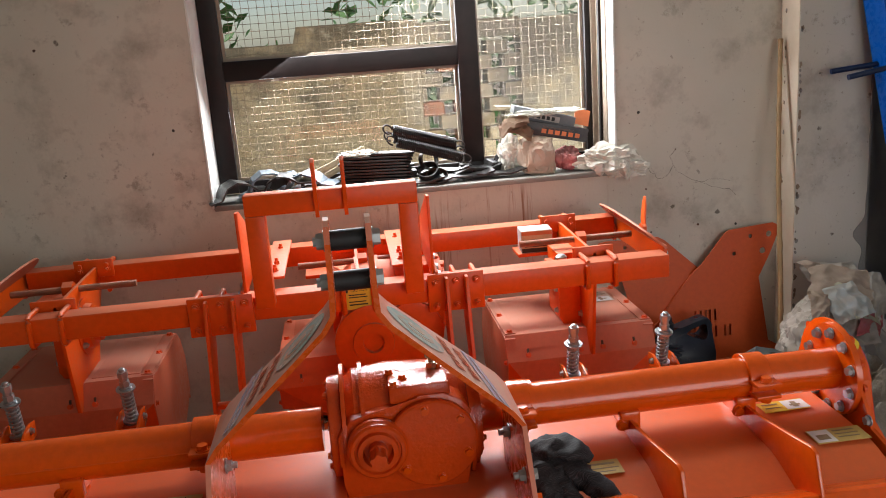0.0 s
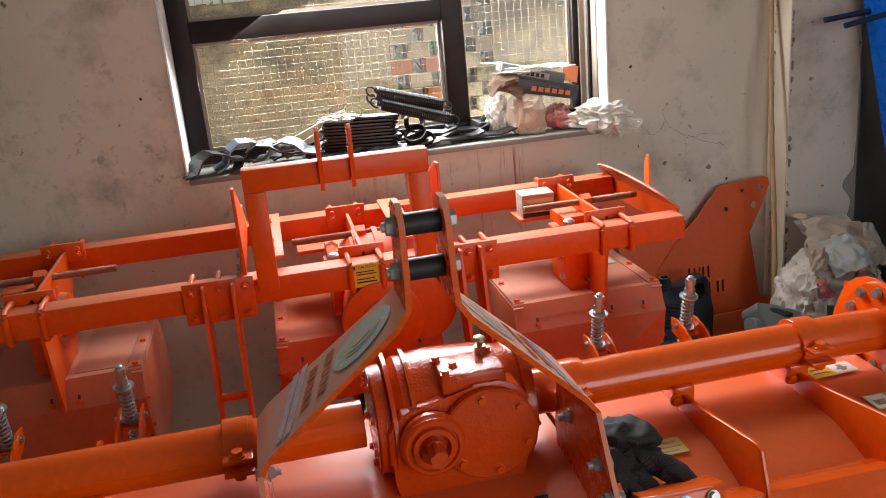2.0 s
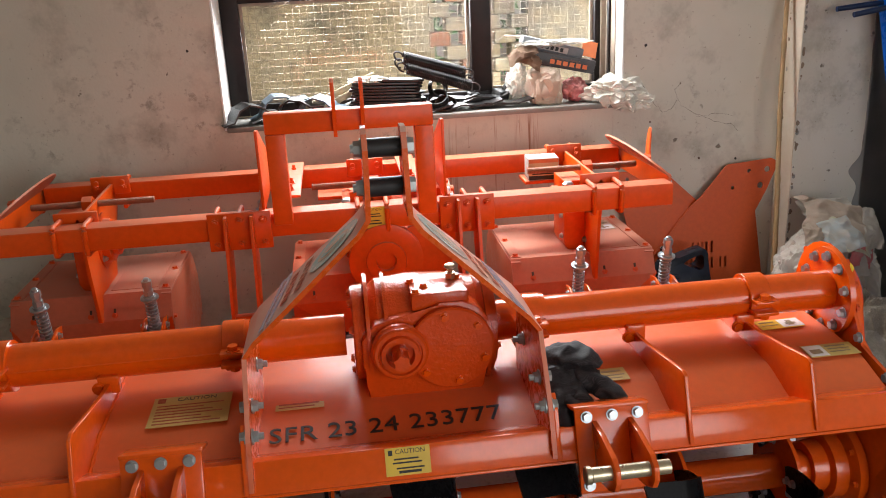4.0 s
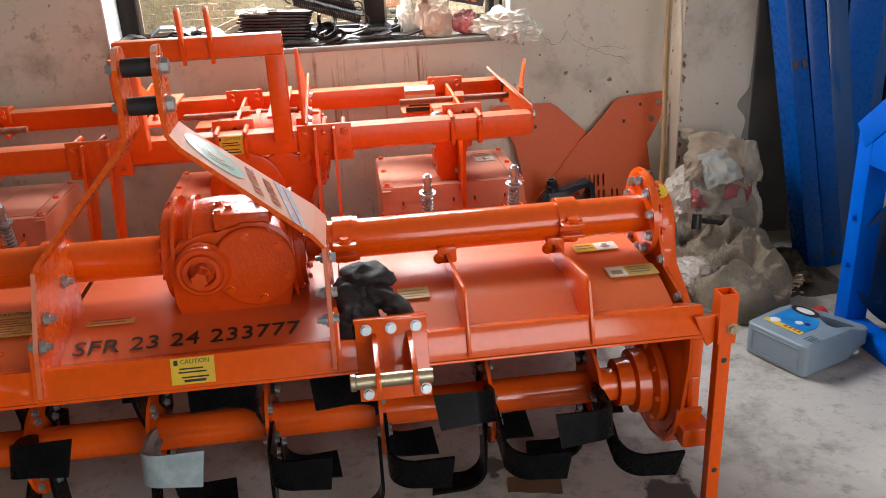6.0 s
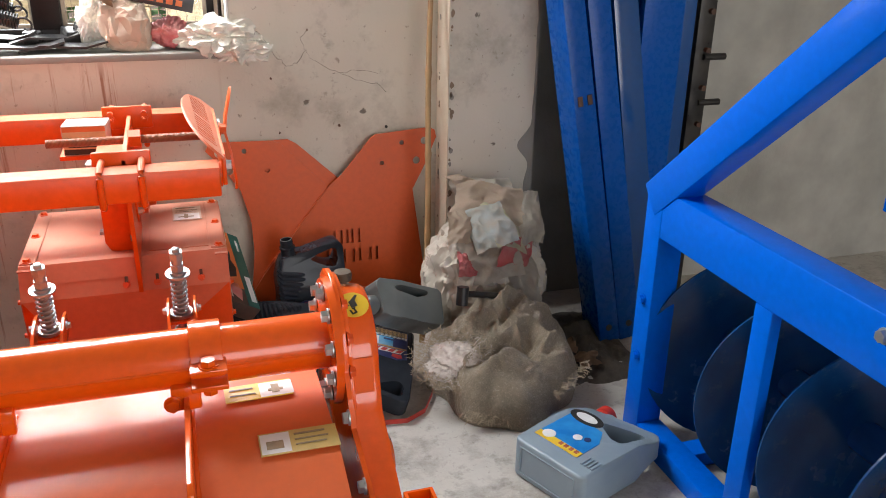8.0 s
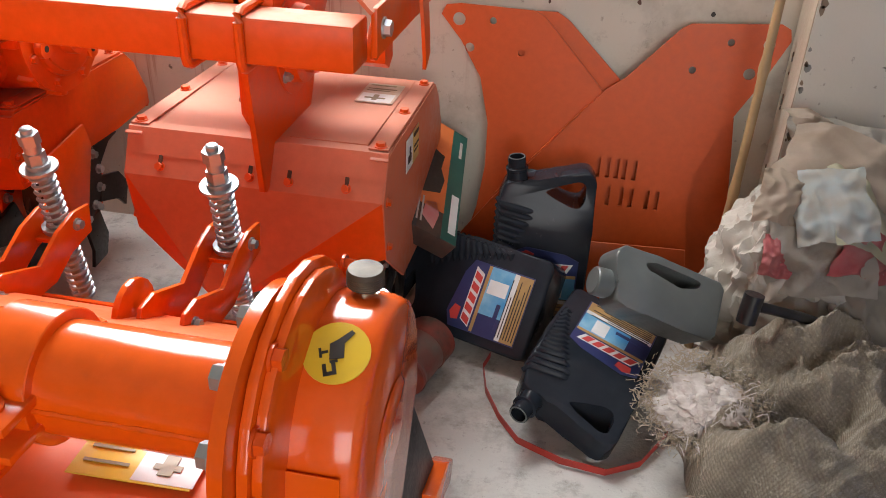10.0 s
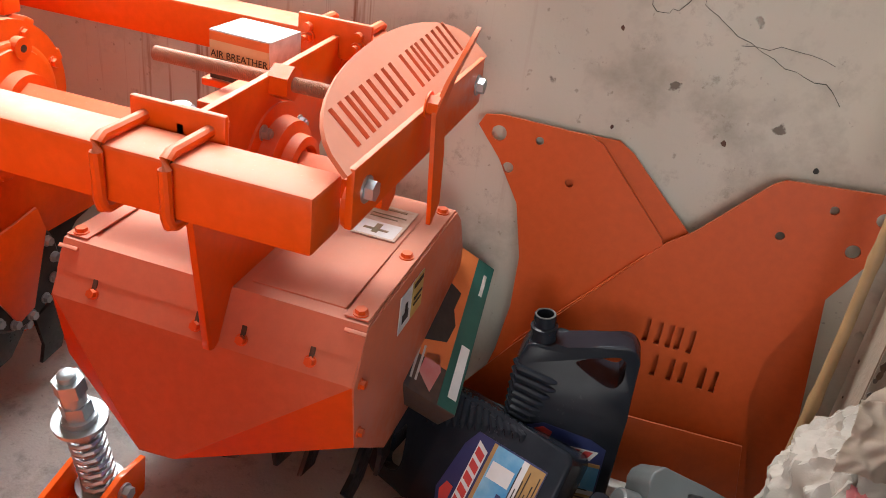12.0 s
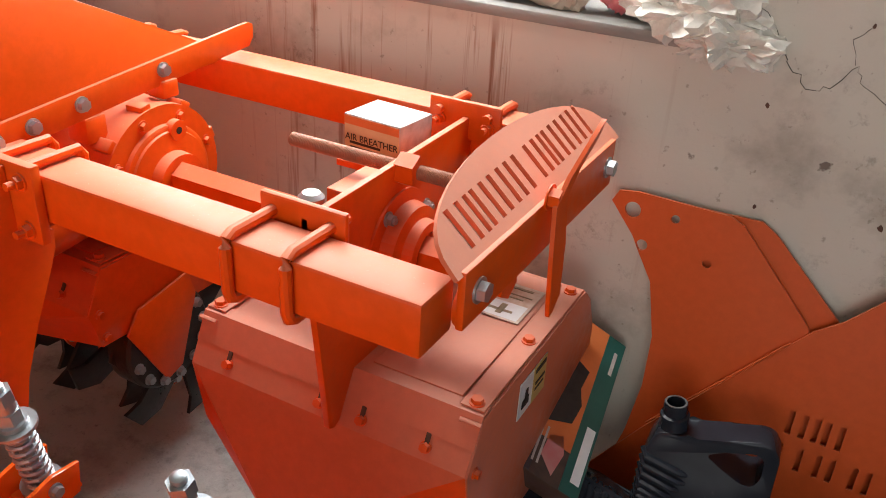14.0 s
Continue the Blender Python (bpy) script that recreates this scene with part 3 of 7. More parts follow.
def slab(name, boxes, mat, label, category, kind="structure"):
    b = new_bm()
    for lo, hi in boxes:
        box(b, lo, hi)
    return solo(name, b, mat, label, category, kind=kind, smooth=0)


slab("floor", [((-4, -4.2, -0.12), (5, WY + 0.1, 0))], CONCRETE, "worn dusty grey concrete workshop floor", "floor")
slab("wall_north", [((-4, WY, 0), (WX0, WY + 0.25, 3.2)), ((WX1, WY, 0), (1.66, WY + 0.25, 3.2)),
                    ((WX0, WY, -0.1), (WX1, WY + 0.25, WZ0)), ((WX0, WY, WZ1), (WX1, WY + 0.25, 3.2))], PLASTER,
     "grimy off-white plastered wall with rusty streaks under the window", "wall")
# Cement strip kept darker than the end wall, with the pier's shade in its colour.
slab("wall_north_bay", [((1.66, WY, 0), (1.95, WY + 0.25, 3.2))], CEMENT, "bare grey cement beside the pier, kept dark for the shade there", "wall")
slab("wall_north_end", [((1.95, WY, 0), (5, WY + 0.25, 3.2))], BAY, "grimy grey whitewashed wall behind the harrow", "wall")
slab("wall_west", [((-4.2, -4.2, 0), (-4, WY + 0.25, 3.2))], PLASTER, "plain grimy plastered side wall", "wall")
slab("wall_east", [((5, -4.2, 0), (5.2, WY + 0.25, 3.2))], PLASTER, "plain grimy plastered side wall", "wall")
slab("wall_south", [((-4.2, -4.4, 0), (0.4, -4.2, 3.2)), ((4.2, -4.4, 0), (5.2, -4.2, 3.2)), ((0.4, -4.4, 2.95), (4.2, -4.2, 3.2))], PLASTER,
     "plastered wall with a wide open doorway", "wall")
slab("ceiling", [((-4.2, -4.4, 3.2), (5.2, WY + 0.25, 3.35))], PLASTER, "plain plastered ceiling", "ceiling")
slab("column", [((1.385, 2.71, 0), (1.672, WY - 0.002, 3.2))], PLASTER, "plastered wall pier with chipped worn edges", "column")
slab("ground", [((-300, -300, -0.6), (300, 300, -0.14))], SOIL, "dry earth of the yard outside", "ground")


def window():
    w = tagged(new("window_1"), "dark brown metal window with one transom and wire mesh outside", "window", kind="structure")
    fy0, fy1 = 3.03, 3.075
    for nm, lo, hi in (("frame", (WX0 + .008, fy0, WZ0 + .02), (WX0 + .075, fy1, WZ1)), ("frame", (WX0 + .075, fy0, WZ0 + .02), (WX1 - .03, fy1, WZ0 + .062)),
                       ("frame", (WX0 + .075, fy0, WZ1 - .06), (WX1 - .03, fy1, WZ1)), ("frame", (0.700, fy0, WZ0 + .062), (0.722, fy1, WZ1 - .06)),
                       ("mullion", (0.208, fy0 - .012, WZ0 + .062), (0.285, fy1, WZ1 - .06)),
                       ("transom", (WX0 + .075, fy0 - .008, 1.327), (0.208, fy1, 1.398))):
        part(nm, box(new_bm(), lo, hi, 0.003), FRAME_BROWN, w)
    # pale beads along the panes
    for x0, x1, z0, z1 in ((WX0 + .075, .208, WZ0 + .062, 1.327), (WX0 + .075, .208, 1.398, WZ1 - .06), (.285, .700, WZ0 + .062, WZ1 - .06)):
        b = new_bm()
        t = 0.011
        box(b, (x0, fy1 - .016, z0), (x0 + t, fy1 - .004, z1))
        box(b, (x1 - t, fy1 - .016, z0), (x1, fy1 - .004, z1))
        box(b, (x0 + t, fy1 - .016, z0), (x1 - t, fy1 - .004, z0 + t))
        box(b, (x0 + t, fy1 - .016, z1 - t), (x1 - t, fy1 - .004, z1))
        part("bead", b, FRAME_TAN, w, "pale aluminium glazing bead")
        g = part("pane", box(new_bm(), (x0 + t, fy1 - .012, z0 + t), (x1 - t, fy1 - .008, z1 - t)), GLASS, w, "clear glass", smooth=0)
        g.visible_shadow = False
    part("side_strip", box(new_bm(), (0.722, fy0 - .01, WZ0 + .02), (0.7445, fy1, WZ1)), FRAME_TAN, w, "tan aluminium strip")
    b = new_bm()
    box(b, (WX0 + .001, WY - .003, WZ0 + .002), (WX0 + .007, WY + .245, WZ1))
    part("reveal", b, WHITE_PAINT, w, "white painted window reveal")
    part("reveal", box(new_bm(), (WX1 - .007, WY - .003, WZ0 + .002), (WX1 - .001, WY + .075, WZ1)), WHITE_PAINT, w, "white painted window reveal")
    part("side_strip", box(new_bm(), (WX1 - .012, WY + .075, WZ0 + .002), (WX1 - .001, WY + .185, WZ1), .002), FRAME_TAN, w, "tan painted reveal strip")
    part("side_strip", box(new_bm(), (WX1 - .022, WY + .12, WZ0 + .002), (WX1 - .0125, WY + .14, WZ1), .002), FRAME_BROWN, w, "dark groove of the reveal")
    part("sill", box(new_bm(), (WX0 + .008, WY - .004, WZ0 - .008), (WX1 - .008, WY + .24, WZ0 + .012), 0.004), CEMENT, w, "rough cement window sill, grimy")
    b = new_bm()
    n = 0
    x = WX0 + .02
    while x < WX1:
        tube(b, [(x, 3.105 + .0016, WZ0 - .02), (x + .004 * math.sin(n), 3.105 + .0016, WZ1)], 0.0010, 5)
        x += 0.0275
        n += 1
    z = WZ0
    while z < WZ1:
        tube(b, [(WX0, 3.105 - .0012, z), (WX1, 3.105 - .0012, z + .005 * math.sin(n * 1.7))], 0.0010, 5)
        z += 0.0275
        n += 1
    tagged(part("wire_mesh", b, WIRE, w, "woven galvanised wire mesh"), kind="stuff")


window()


def wall_damage():
    """Cracks and chipped edges of the plaster."""
    w = bpy.data.objects["wall_north"]
    y = WY - .0015
    for pts in (((.795, .976), (.829, .960), (.855, .931), (.876, .891), (.911, .860), (.942, .866), (.968, .904), (.986, .877), (1.041, .844), (1.124, .810), (1.187, .793), (1.228, .761)), ((.968, .904), (.956, .943), (.978, .969)), ((1.05, .83), (1.13, .84), (1.21, .825))):
        b = new_bm()
        fine, rnd = [], random.Random(len(pts))
        for (x0, z0), (x1, z1) in zip(pts, pts[1:]):
            for k in range(4):
                u = k / 4
                fine.append((x0 + (x1 - x0) * u + rnd.uniform(-.004, .004), y, z0 + (z1 - z0) * u + rnd.uniform(-.004, .004)))
        tube(b, fine, [.0003 + .0009 * abs(noise.noise(Vector((p[0] * 14, p[2] * 14, 1)))) for p in fine], 5)
        under(part("crack", b, INK, w, "dark crack in the plaster"), w)
    col = bpy.data.objects["column"]
    rnd = random.Random(12)
    # bare, flaked strips along the pier's arris and the inner corner
    for x0, yy, n, wd in ((1.386, 2.7085, 90, .0055), (1.3805, 2.80, 60, .004)):
        for k in range(n):
            z = rnd.uniform(.25, 2.6)
            s = wd * rnd.uniform(.4, 1.7)
            b = new_bm()
            m = 7
            if wd > .005:
                prism(b, [(x0 + s * .9 + s * rnd.uniform(.5, 1) * math.cos(q * 6.283 / m), z + s * 1.6 * rnd.uniform(.5, 1) * math.sin(q * 6.283 / m)) for q in range(m)], "y", yy, yy + .004)
            else:
                prism(b, [(yy + s * rnd.uniform(.5, 1) * math.cos(q * 6.283 / m), z + s * 1.6 * rnd.uniform(.5, 1) * math.sin(q * 6.283 / m)) for q in range(m)], "x", x0, x0 + .004)
            part("plaster_chip", b, CHIP_BROWN if k % 3 else CEMENT, col, smooth=0)
    part("stained_flank", box(new_bm(), (1.3825, 2.7115, .0), (1.3848, WY - .003, 3.19)), STAINED, col, "tan stained flank", smooth=0)
    # whitewash broken away along the pier's far edge, bare cement on its flank
    part("bare_flank", box(new_bm(), (1.6722, 2.7105, .0), (1.675, WY - .004, 3.19)), CEMENT, col, smooth=0)
    edge = [(1.6745, 3.1)]
    z = 3.1
    while z > .05:
        gone = .004 + .010 * abs(noise.noise(Vector((z * 9, 3, 1)))) + .045 * math.exp(-((z - .60) / .045) ** 2) + .02 * math.exp(-((z - .45) / .06) ** 2)
        edge.append((1.672 - gone, z))
        z -= .012 if z < 1.3 else .05
    edge.append((1.6745, .05))
    part("bare_edge", prism(new_bm(), edge, "y", 2.7078, 2.7105), CEMENT, col, smooth=0)
    for k in range(26):
        z, x = rnd.uniform(.3, 1.7), rnd.choice((rnd.uniform(.8, 1.36), rnd.uniform(-2.0, -.75)))
        s = rnd.uniform(.002, .0055)
        b = new_bm()
        prism(b, [(x + s * rnd.uniform(.5, 1.2) * math.cos(q * .8976), z + s * rnd.uniform(.6, 1.5) * math.sin(q * .8976)) for q in range(7)], "y", y, y + .003)
        part("plaster_chip", b, RUST if k % 3 else INK, w, smooth=0)


wall_damage()


def yard():
    y0, y1 = 4.0, 4.16
    w = tagged(new("yard_wall"), "weathered yellowish yard wall with pierced brickwork", "garden wall", kind="structure")
    b = new_bm()
    prism(b, [(-5, -.2), (.16, -.2), (.16, 1.53), (-.42, 1.53), (-.44, 1.455), (-5, 1.44)], "y", y0, y1)
    part("wall", b, YARD, w, "rendered wall stained with black algae", smooth=0)
    part("wall", prism(new_bm(), [(.66, -.2), (6, -.2), (6, 1.52), (.66, 1.50)], "y", y0, y1), YARD, w, smooth=0)
    part("wall", box(new_bm(), (.16, y0, -.2), (.66, y1, .85)), YARD, w, smooth=0)
    part("coping", box(new_bm(), (.16, y0 + .002, 1.42), (.66, y1 - .002, 1.51)), YARD, w, smooth=0)
    rnd = random.Random(5)
    mats = [surface("old_brick_tan", (.5, .34, .2), (.62, .45, .28), 12, (.8, .95), relief=.6, dist=.004),
            surface("old_brick_red", (.6, .22, .09), (.5, .2, .09), 12, (.8, .95), relief=.6, dist=.004)]
    z, row = .85, 0
    while z < 1.41:
        x = .16 if row % 2 else .08
        while x < .66:
            x0, x1 = max(x, .16), min(x + .105, .66)
            if x1 - x0 > .02:
                br = part("brick", box(new_bm(), (x0, y0 + rnd.uniform(0, .012), z), (x1, y1 - .01, z + .066), .003, seg=1), mats[1] if rnd.random() < .14 else YARD, w)
            x += .165
        z += .07
        row += 1


yard()


def bush():
    rnd = random.Random(11)
    b = new_bm()
    for _ in range(5200):
        x = rnd.uniform(-3.2, 3.4)
        y = rnd.uniform(4.45, 6.2)
        top = 2.0 + .45 * math.sin(x * 2.1) + .3 * math.sin(x * 5.3 + 1)
        z = rnd.uniform(.2, max(.5, top))
        s = rnd.uniform(.035, .085)
        m = pose(x, y, z, rnd.uniform(-70, 70), rnd.uniform(-50, 50), rnd.uniform(0, 360))
        vs = [b.verts.new(m @ Vector(p)) for p in ((0, -s, 0), (s * .42, 0, s * .12), (0, s, 0), (-s * .42, 0, s * .12))]
        b.faces.new(vs)
    for i in range(16):
        x, y = -3 + i * .4, 5.0 + .4 * math.sin(i * 2.3)
        tube(b, [(x, y, -.15), (x + .1, y, .7), (x + .05 * math.sin(i), y + .1, 1.5)], [.025, .018, .006], 6)
    solo("bush", b, LEAF, "leafy green shrubs growing behind the yard wall", "shrub", kind="stuff", smooth=0)


bush()


# ---- the rotary tiller ----
def tiller():
    CX = -0.251
    T = thing("rotary_tiller", (CX, 1.36, 0), "orange tractor rotary tiller with black blades on concrete floor", "farm implement")
    XL, XR = -1.32, 0.80
    # front beam, an angle section set square to the sloping hood
    TM = Matrix.Translation((0, 1.1115, .500)) @ pose(0, 0, 0, -20) @ Matrix.Translation((0, -1.100, -.500))
    part("front_beam", prism(new_bm(), [(1.100, .503), (1.108, .503), (1.108, .557), (1.17, .557), (1.17, .565), (1.100, .565)], "x", XL, XR, .0015, TM), ORANGE, T)
    part("beam_lip", box(new_bm(), (XL, 1.0995, .496), (XR, 1.14, .5025), .002, TM), ORANGE, T)
    # hood, three folded sheets
    prof = [(1.130, .494), (1.165, .506), (1.285, .549), (1.310, .5555), (1.41, .562), (1.60, .566), (1.66, .555), (1.76, .50), (1.82, .42)]
    part("hood", sheet(new_bm(), prof, "x", XL, -.548, .004), ORANGE_HOOD, T)
    part("hood", sheet(new_bm(), prof, "x", .048, .77, .004), ORANGE_HOOD, T)
    part("gearbox_plate", sheet(new_bm(), [(1.112, .498), (1.20, .516), (1.36, .549), (1.66, .552), (1.80, .45)], "x", -.544, .044, .005), ORANGE_HOOD, T)
    # stamped serial text on the plate in front of the gearbox
    sl = Vector((0, .16, .033)).normalized()
    o = Vector((-.276, 1.262, .5308)) + Vector((0, -.033, .16)).normalized() * .0062
    part("lettering", letters("SFR 23 24 233777", .062, basis(o, (1, .01, 0), sl), .0006, 1.03), INK, T, "painted black lettering")
    # warning stickers
    s, m = card(T, TM @ Vector((-.288, 1.0995, .511)), (1, 0, 0), (0, .342, .94), .084, .052, STICK_YELLOW, label="yellow warning sticker, scuffed")
    part("lettering", letters("CAUTION", .0125, m @ pose(.047, .044, .0014), .0003), INK, s)
    bars(s, m, [(.006, .038, .014, .048), (.016, .029, .062, .032), (.014, .022, .068, .025), (.020, .012, .072, .015), (.024, .004, .066, .009)], INK)
    def on_hood(x, y):
        for (ya, za), (yb, zb) in zip(prof, prof[1:]):
            if ya <= y <= yb:
                return za + (zb - za) * (y - ya) / (yb - ya) + .0052
    s, m = card(T, (-.752, 1.300, on_hood(0, 1.300) + .004), (1, 0, 0), (0, 1, .06), .16, .112, STICK_SOFT, label="faded yellow warning sticker")
    part("lettering", letters("CAUTION", .018, m @ pose(.088, .099, .0014), .0003), INK, s)
    bars(s, m, [(.008, .090, .024, .108)] + [(.010, .008 + i * .0112, .145 - .02 * (i % 3), .0120 + i * .0112) for i in range(7)], INK_RED)
    s, m = card(T, (.656, 1.306, on_hood(0, 1.306) + .003), (1, .0, 0), (0, 1, .06), .116, .052, STICK_SOFT, label="small warning sticker")
    bars(s, m, [(.002, .003, .045, .049)], STICK_WHITE)
    bars(s, m, [(.010, .012, .035, .03), (.052, .038, .098, .042), (.052, .026, .102, .029), (.052, .014, .098, .017)], INK_SOFT, z=.0026)
    s, m = card(T, (.617, 1.450, on_hood(0, 1.450) + .003), (1, .03, 0), (0, 1, .02), .106, .046, STICK_YELLOW, label="small warning sticker")
    bars(s, m, [(.055, .002, .108, .043)], STICK_WHITE)
    bars(s, m, [(.068, .016, .092, .022), (.074, .010, .086, .034), (.008, .030, .045, .034), (.008, .014, .048, .017)], INK_SOFT, z=.0026)
    s, m = card(T, (.175, 1.30, on_hood(0, 1.30) + .003), (1, 0, 0), (0, 1, .06), .07, .05, STICK_SOFT, label="small warning sticker")
    bars(s, m, [(.006, .034, .06, .040), (.006, .02, .064, .023), (.006, .008, .055, .011)], INK_SOFT)
    s, m = card(T, (-.50, 1.335, .552), (1, 0, 0), (0, 1, .02), .1, .03, STICK_SOFT, label="small faded sticker")
    bars(s, m, [(.006, .018, .09, .024), (.006, .007, .08, .011)], INK_RED)
    # gussets that tie the beam to the main tube
    g = to_mesh("gusset", prism(new_bm(), [(1.108, .508), (1.120, .505), (1.34, .556), (1.60, .570), (1.60, .585), (1.50, .60), (1.435, .608), (1.36, .612), (1.168, .640), (1.152, .634)], "x", -.004, .004, .0015), ORANGE)
    for x in (.302, .560, -.845, -1.10):
        gu = place("gusset", g, Matrix.Translation((x, 0, 0)), T)
        part("lug", box(new_bm(), (x - .022, 1.425, .585), (x + .022, 1.445, .625), .004), ORANGE, gu)
        bolt(gu, (x - .02, 1.425, .60), (0, -1, 0), .011, .008, ORANGE)
        # weld bead along the foot
        b = new_bm()
        tube(b, [(x + .006, 1.13 + .015 * i, (.507 + .0046 * i if i < 11 else .560 + .0006 * (i - 11))) for i in range(0, 26)], [.003 + .0014 * (i % 2) for i in range(26)], 6)
        part("weld", b, ORANGE, gu)
    # main tube
    TY, TZ, TR = 1.478, .648, .046
    part("main_tube", cyl(new_bm(), (XL, TY, TZ), (-.345, TY, TZ), TR, seg=32), ORANGE, T)
    part("main_tube", cyl(new_bm(), (-.02, TY, TZ), (.783, TY, TZ), TR, seg=32), ORANGE, T)
    for x0, x1 in ((XL, -.60), (.10, .775)):
        b = new_bm()
        rnd = random.Random(5)
        n = int((x1 - x0) / .006)
        tube(b, [(x0 + (x1 - x0) * k / n, TY - TR + .0006, TZ + .002 + rnd.uniform(-.0006, .0006)) for k in range(n + 1)], [.0026 + rnd.uniform(-.0005, .0007) for _ in range(n + 1)], 6)
        part("weld", b, ORANGE, T, "ground weld seam along the tube")
    for x0, x1 in ((-.60, -.548), (.052, .10)):
        part("sleeve", cyl(new_bm(), (x0, TY, TZ), (x1, TY, TZ), TR + .007, seg=32), ORANGE, T)
    for x in (.591, -1.07, -.585, .062):
        c = part("clamp", lathe(new_bm(), (x - .02, TY, TZ), (1, 0, 0), [(0, TR + .002), (0, TR + .008), (.001, TR + .009), (.047, TR + .009), (.048, TR + .008), (.048, TR + .002)], 32), ORANGE, T)
        for dz in (.012, -.014):
            part("ear", prism(new_bm(), [(1.395, TZ + dz - .004), (1.45, TZ + dz - .004), (1.45, TZ + dz + .004), (1.395, TZ + dz + .004)], "x", x - .022, x + .032, .0015), ORANGE, c)
        part("ear", prism(new_bm(), [(1.51, TZ - .004), (1.565, TZ - .022), (1.567, TZ - .014), (1.51, TZ + .006)], "x", x - .018, x + .030, .0015), ORANGE, c)
        bolt(c, (x + .005, 1.546, TZ - .010), (0, .34, .94), .012, .009, ORANGE)
        bolt(c, (x + .005, 1.412, TZ + .016), (0, 0, 1), .012, .009, ORANGE)
        bolt(c, (x + .005, 1.412, TZ - .018), (0, 0, -1), .012, .009, ORANGE)
    # A-frame: two plates bent inwards, with rollers between their tops
    for sgn in (1, -1):
        def bx(dx):
            return CX + sgn * dx
        path = [(.286, .515, 1.104, 1.42), (.286, .60, 1.135, 1.43), (.284, .735, 1.205, 1.40), (.262, .765, 1.205, 1.392), (.056, .985, 1.105, 1.235), (.040, 1.01, 1.10, 1.21), (.038, 1.05, 1.10, 1.19), (.037, 1.125, 1.105, 1.185), (.037, 1.150, 1.118, 1.172), (.037, 1.158, 1.13, 1.16)]
        b = new_bm()
        t = .009
        rings = []
        for i, (dx, z, ya, yb) in enumerate(path):
            a, c = path[max(i - 1, 0)], path[min(i + 1, len(path) - 1)]
            d = Vector((c[0] - a[0], c[1] - a[1])).normalized()
            nx, nz = d.y * t, -d.x * t
            rings.append([(bx(dx), ya, z), (bx(dx), yb, z), (bx(dx - nx), yb, z - nz), (bx(dx - nx), ya, z - nz)])
        loft(b, rings)
        ap = part("a_frame_plate", b, ORANGE_FILMED, T, "bent orange plate with worn painted print", smooth=20)
        # the print on the sloping face
        a0, a1 = Vector((bx(.262), 1.298, .765)), Vector((bx(.056), 1.17, .985))
        along = (a0 - a1).normalized()
        yv = Vector((0, 1, 0)) if sgn > 0 else Vector((0, -1, 0))
        nrm = Vector((sgn * .22, 0, .206)).normalized()
        fm = basis(a1, along, yv)
        if fm.col[2].xyz.dot(nrm) < 0:
            fm = basis(a1, along, -yv)
        lift = nrm * .001
        L = (a0 - a1).length
        fm.translation = a1 + lift
        for (rl, rw), mt, dz in (((.072, .043), INK_TEAL, .0), ((.046, .024), INK_PALE, .0006), ((.036, .017), INK_TEAL, .0012), ((.022, .009), INK_PALE, .0018)):
            part("emblem", prism(new_bm(), [(.066 + rl * math.cos(k * .2244), rw * math.sin(k * .2244)) for k in range(28)], "z", dz, dz + .0006, 0, fm), mt, ap, "faded printed emblem")
        for half, px, num in ((.050, .160, 5), (.048, .206, 5)):
            for k in range(num):
                q = -half + 2 * half * k / num
                part("lettering", box(new_bm(), (q, -.011, 0), (q + 2 * half / num * (.74 if k != 1 else .45), .011, .0005), 0, fm @ pose(px, 0, .0004, 0, 0, 90)), INK_RED, ap)
        b = new_bm()
        for k in range(2):
            box(b, (.235 + .025 * k, -.085, 0), (.252 + .025 * k, .07, .0008), 0, fm)
        part("print", b, INK_BLUE, ap, "worn blue print")
        for yy, zz in ((1.152, .603), (1.20, .64), (1.34, .66)):
            bolt(ap, (bx(.286), yy, zz), (sgn, 0, 0), .012, .009)
            bolt(ap, (bx(.275), yy, zz), (-sgn, 0, 0), .012, .009, stud=.012)
        part("foot", prism(new_bm(), [(1.106, .508), (1.122, .512), (1.150, .60), (1.160, .625), (1.140, .60)], "x", bx(.286), bx(.296), .001), ORANGE, ap)
        for zz in (1.122, 1.055):
            bolt(ap, (bx(.037), 1.145, zz), (sgn, 0, 0), .014, .011, stud=.008 if sgn < 0 else 0.0)
    for zz in (1.122, 1.055):
        part("roller", cyl(new_bm(), (CX - .028, 1.145, zz), (CX + .028, 1.145, zz), .0165, seg=24), RUBBER, T, "black rubber spacer roller")
    # gearbox
    b = new_bm()
    out = [(-.305, .552), (-.30, .545), (-.07, .545), (-.06, .556), (-.052, .60), (-.038, .64), (-.040, .70), (-.065, .735), (-.10, .752), (-.15, .752), (-.185, .735), (-.235, .728), (-.285, .715), (-.312, .68), (-.312, .62), (-.303, .58)]
    prism(b, out, "y", 1.352, 1.46, .008)
    gb = part("gearbox", b, ORANGE_CAST, T, "orange painted cast gearbox")
    part("housing_drum", lathe(new_bm(), (-.325, 1.47, .655), (1, 0, 0), [(0, .05), (0, .104), (.022, .106), (.03, .098), (.05, .115), (.12, .122), (.2, .118), (.262, .105), (.272, .11), (.295, .11), (.295, .05)], 40), ORANGE_CAST, gb)
    for x in (-.30, -.262, -.05):
        part("rib", lathe(new_bm(), (x, 1.47, .655), (1, 0, 0), [(0, .10), (0, .128), (.008, .128), (.008, .10)], 36), ORANGE_CAST, gb)
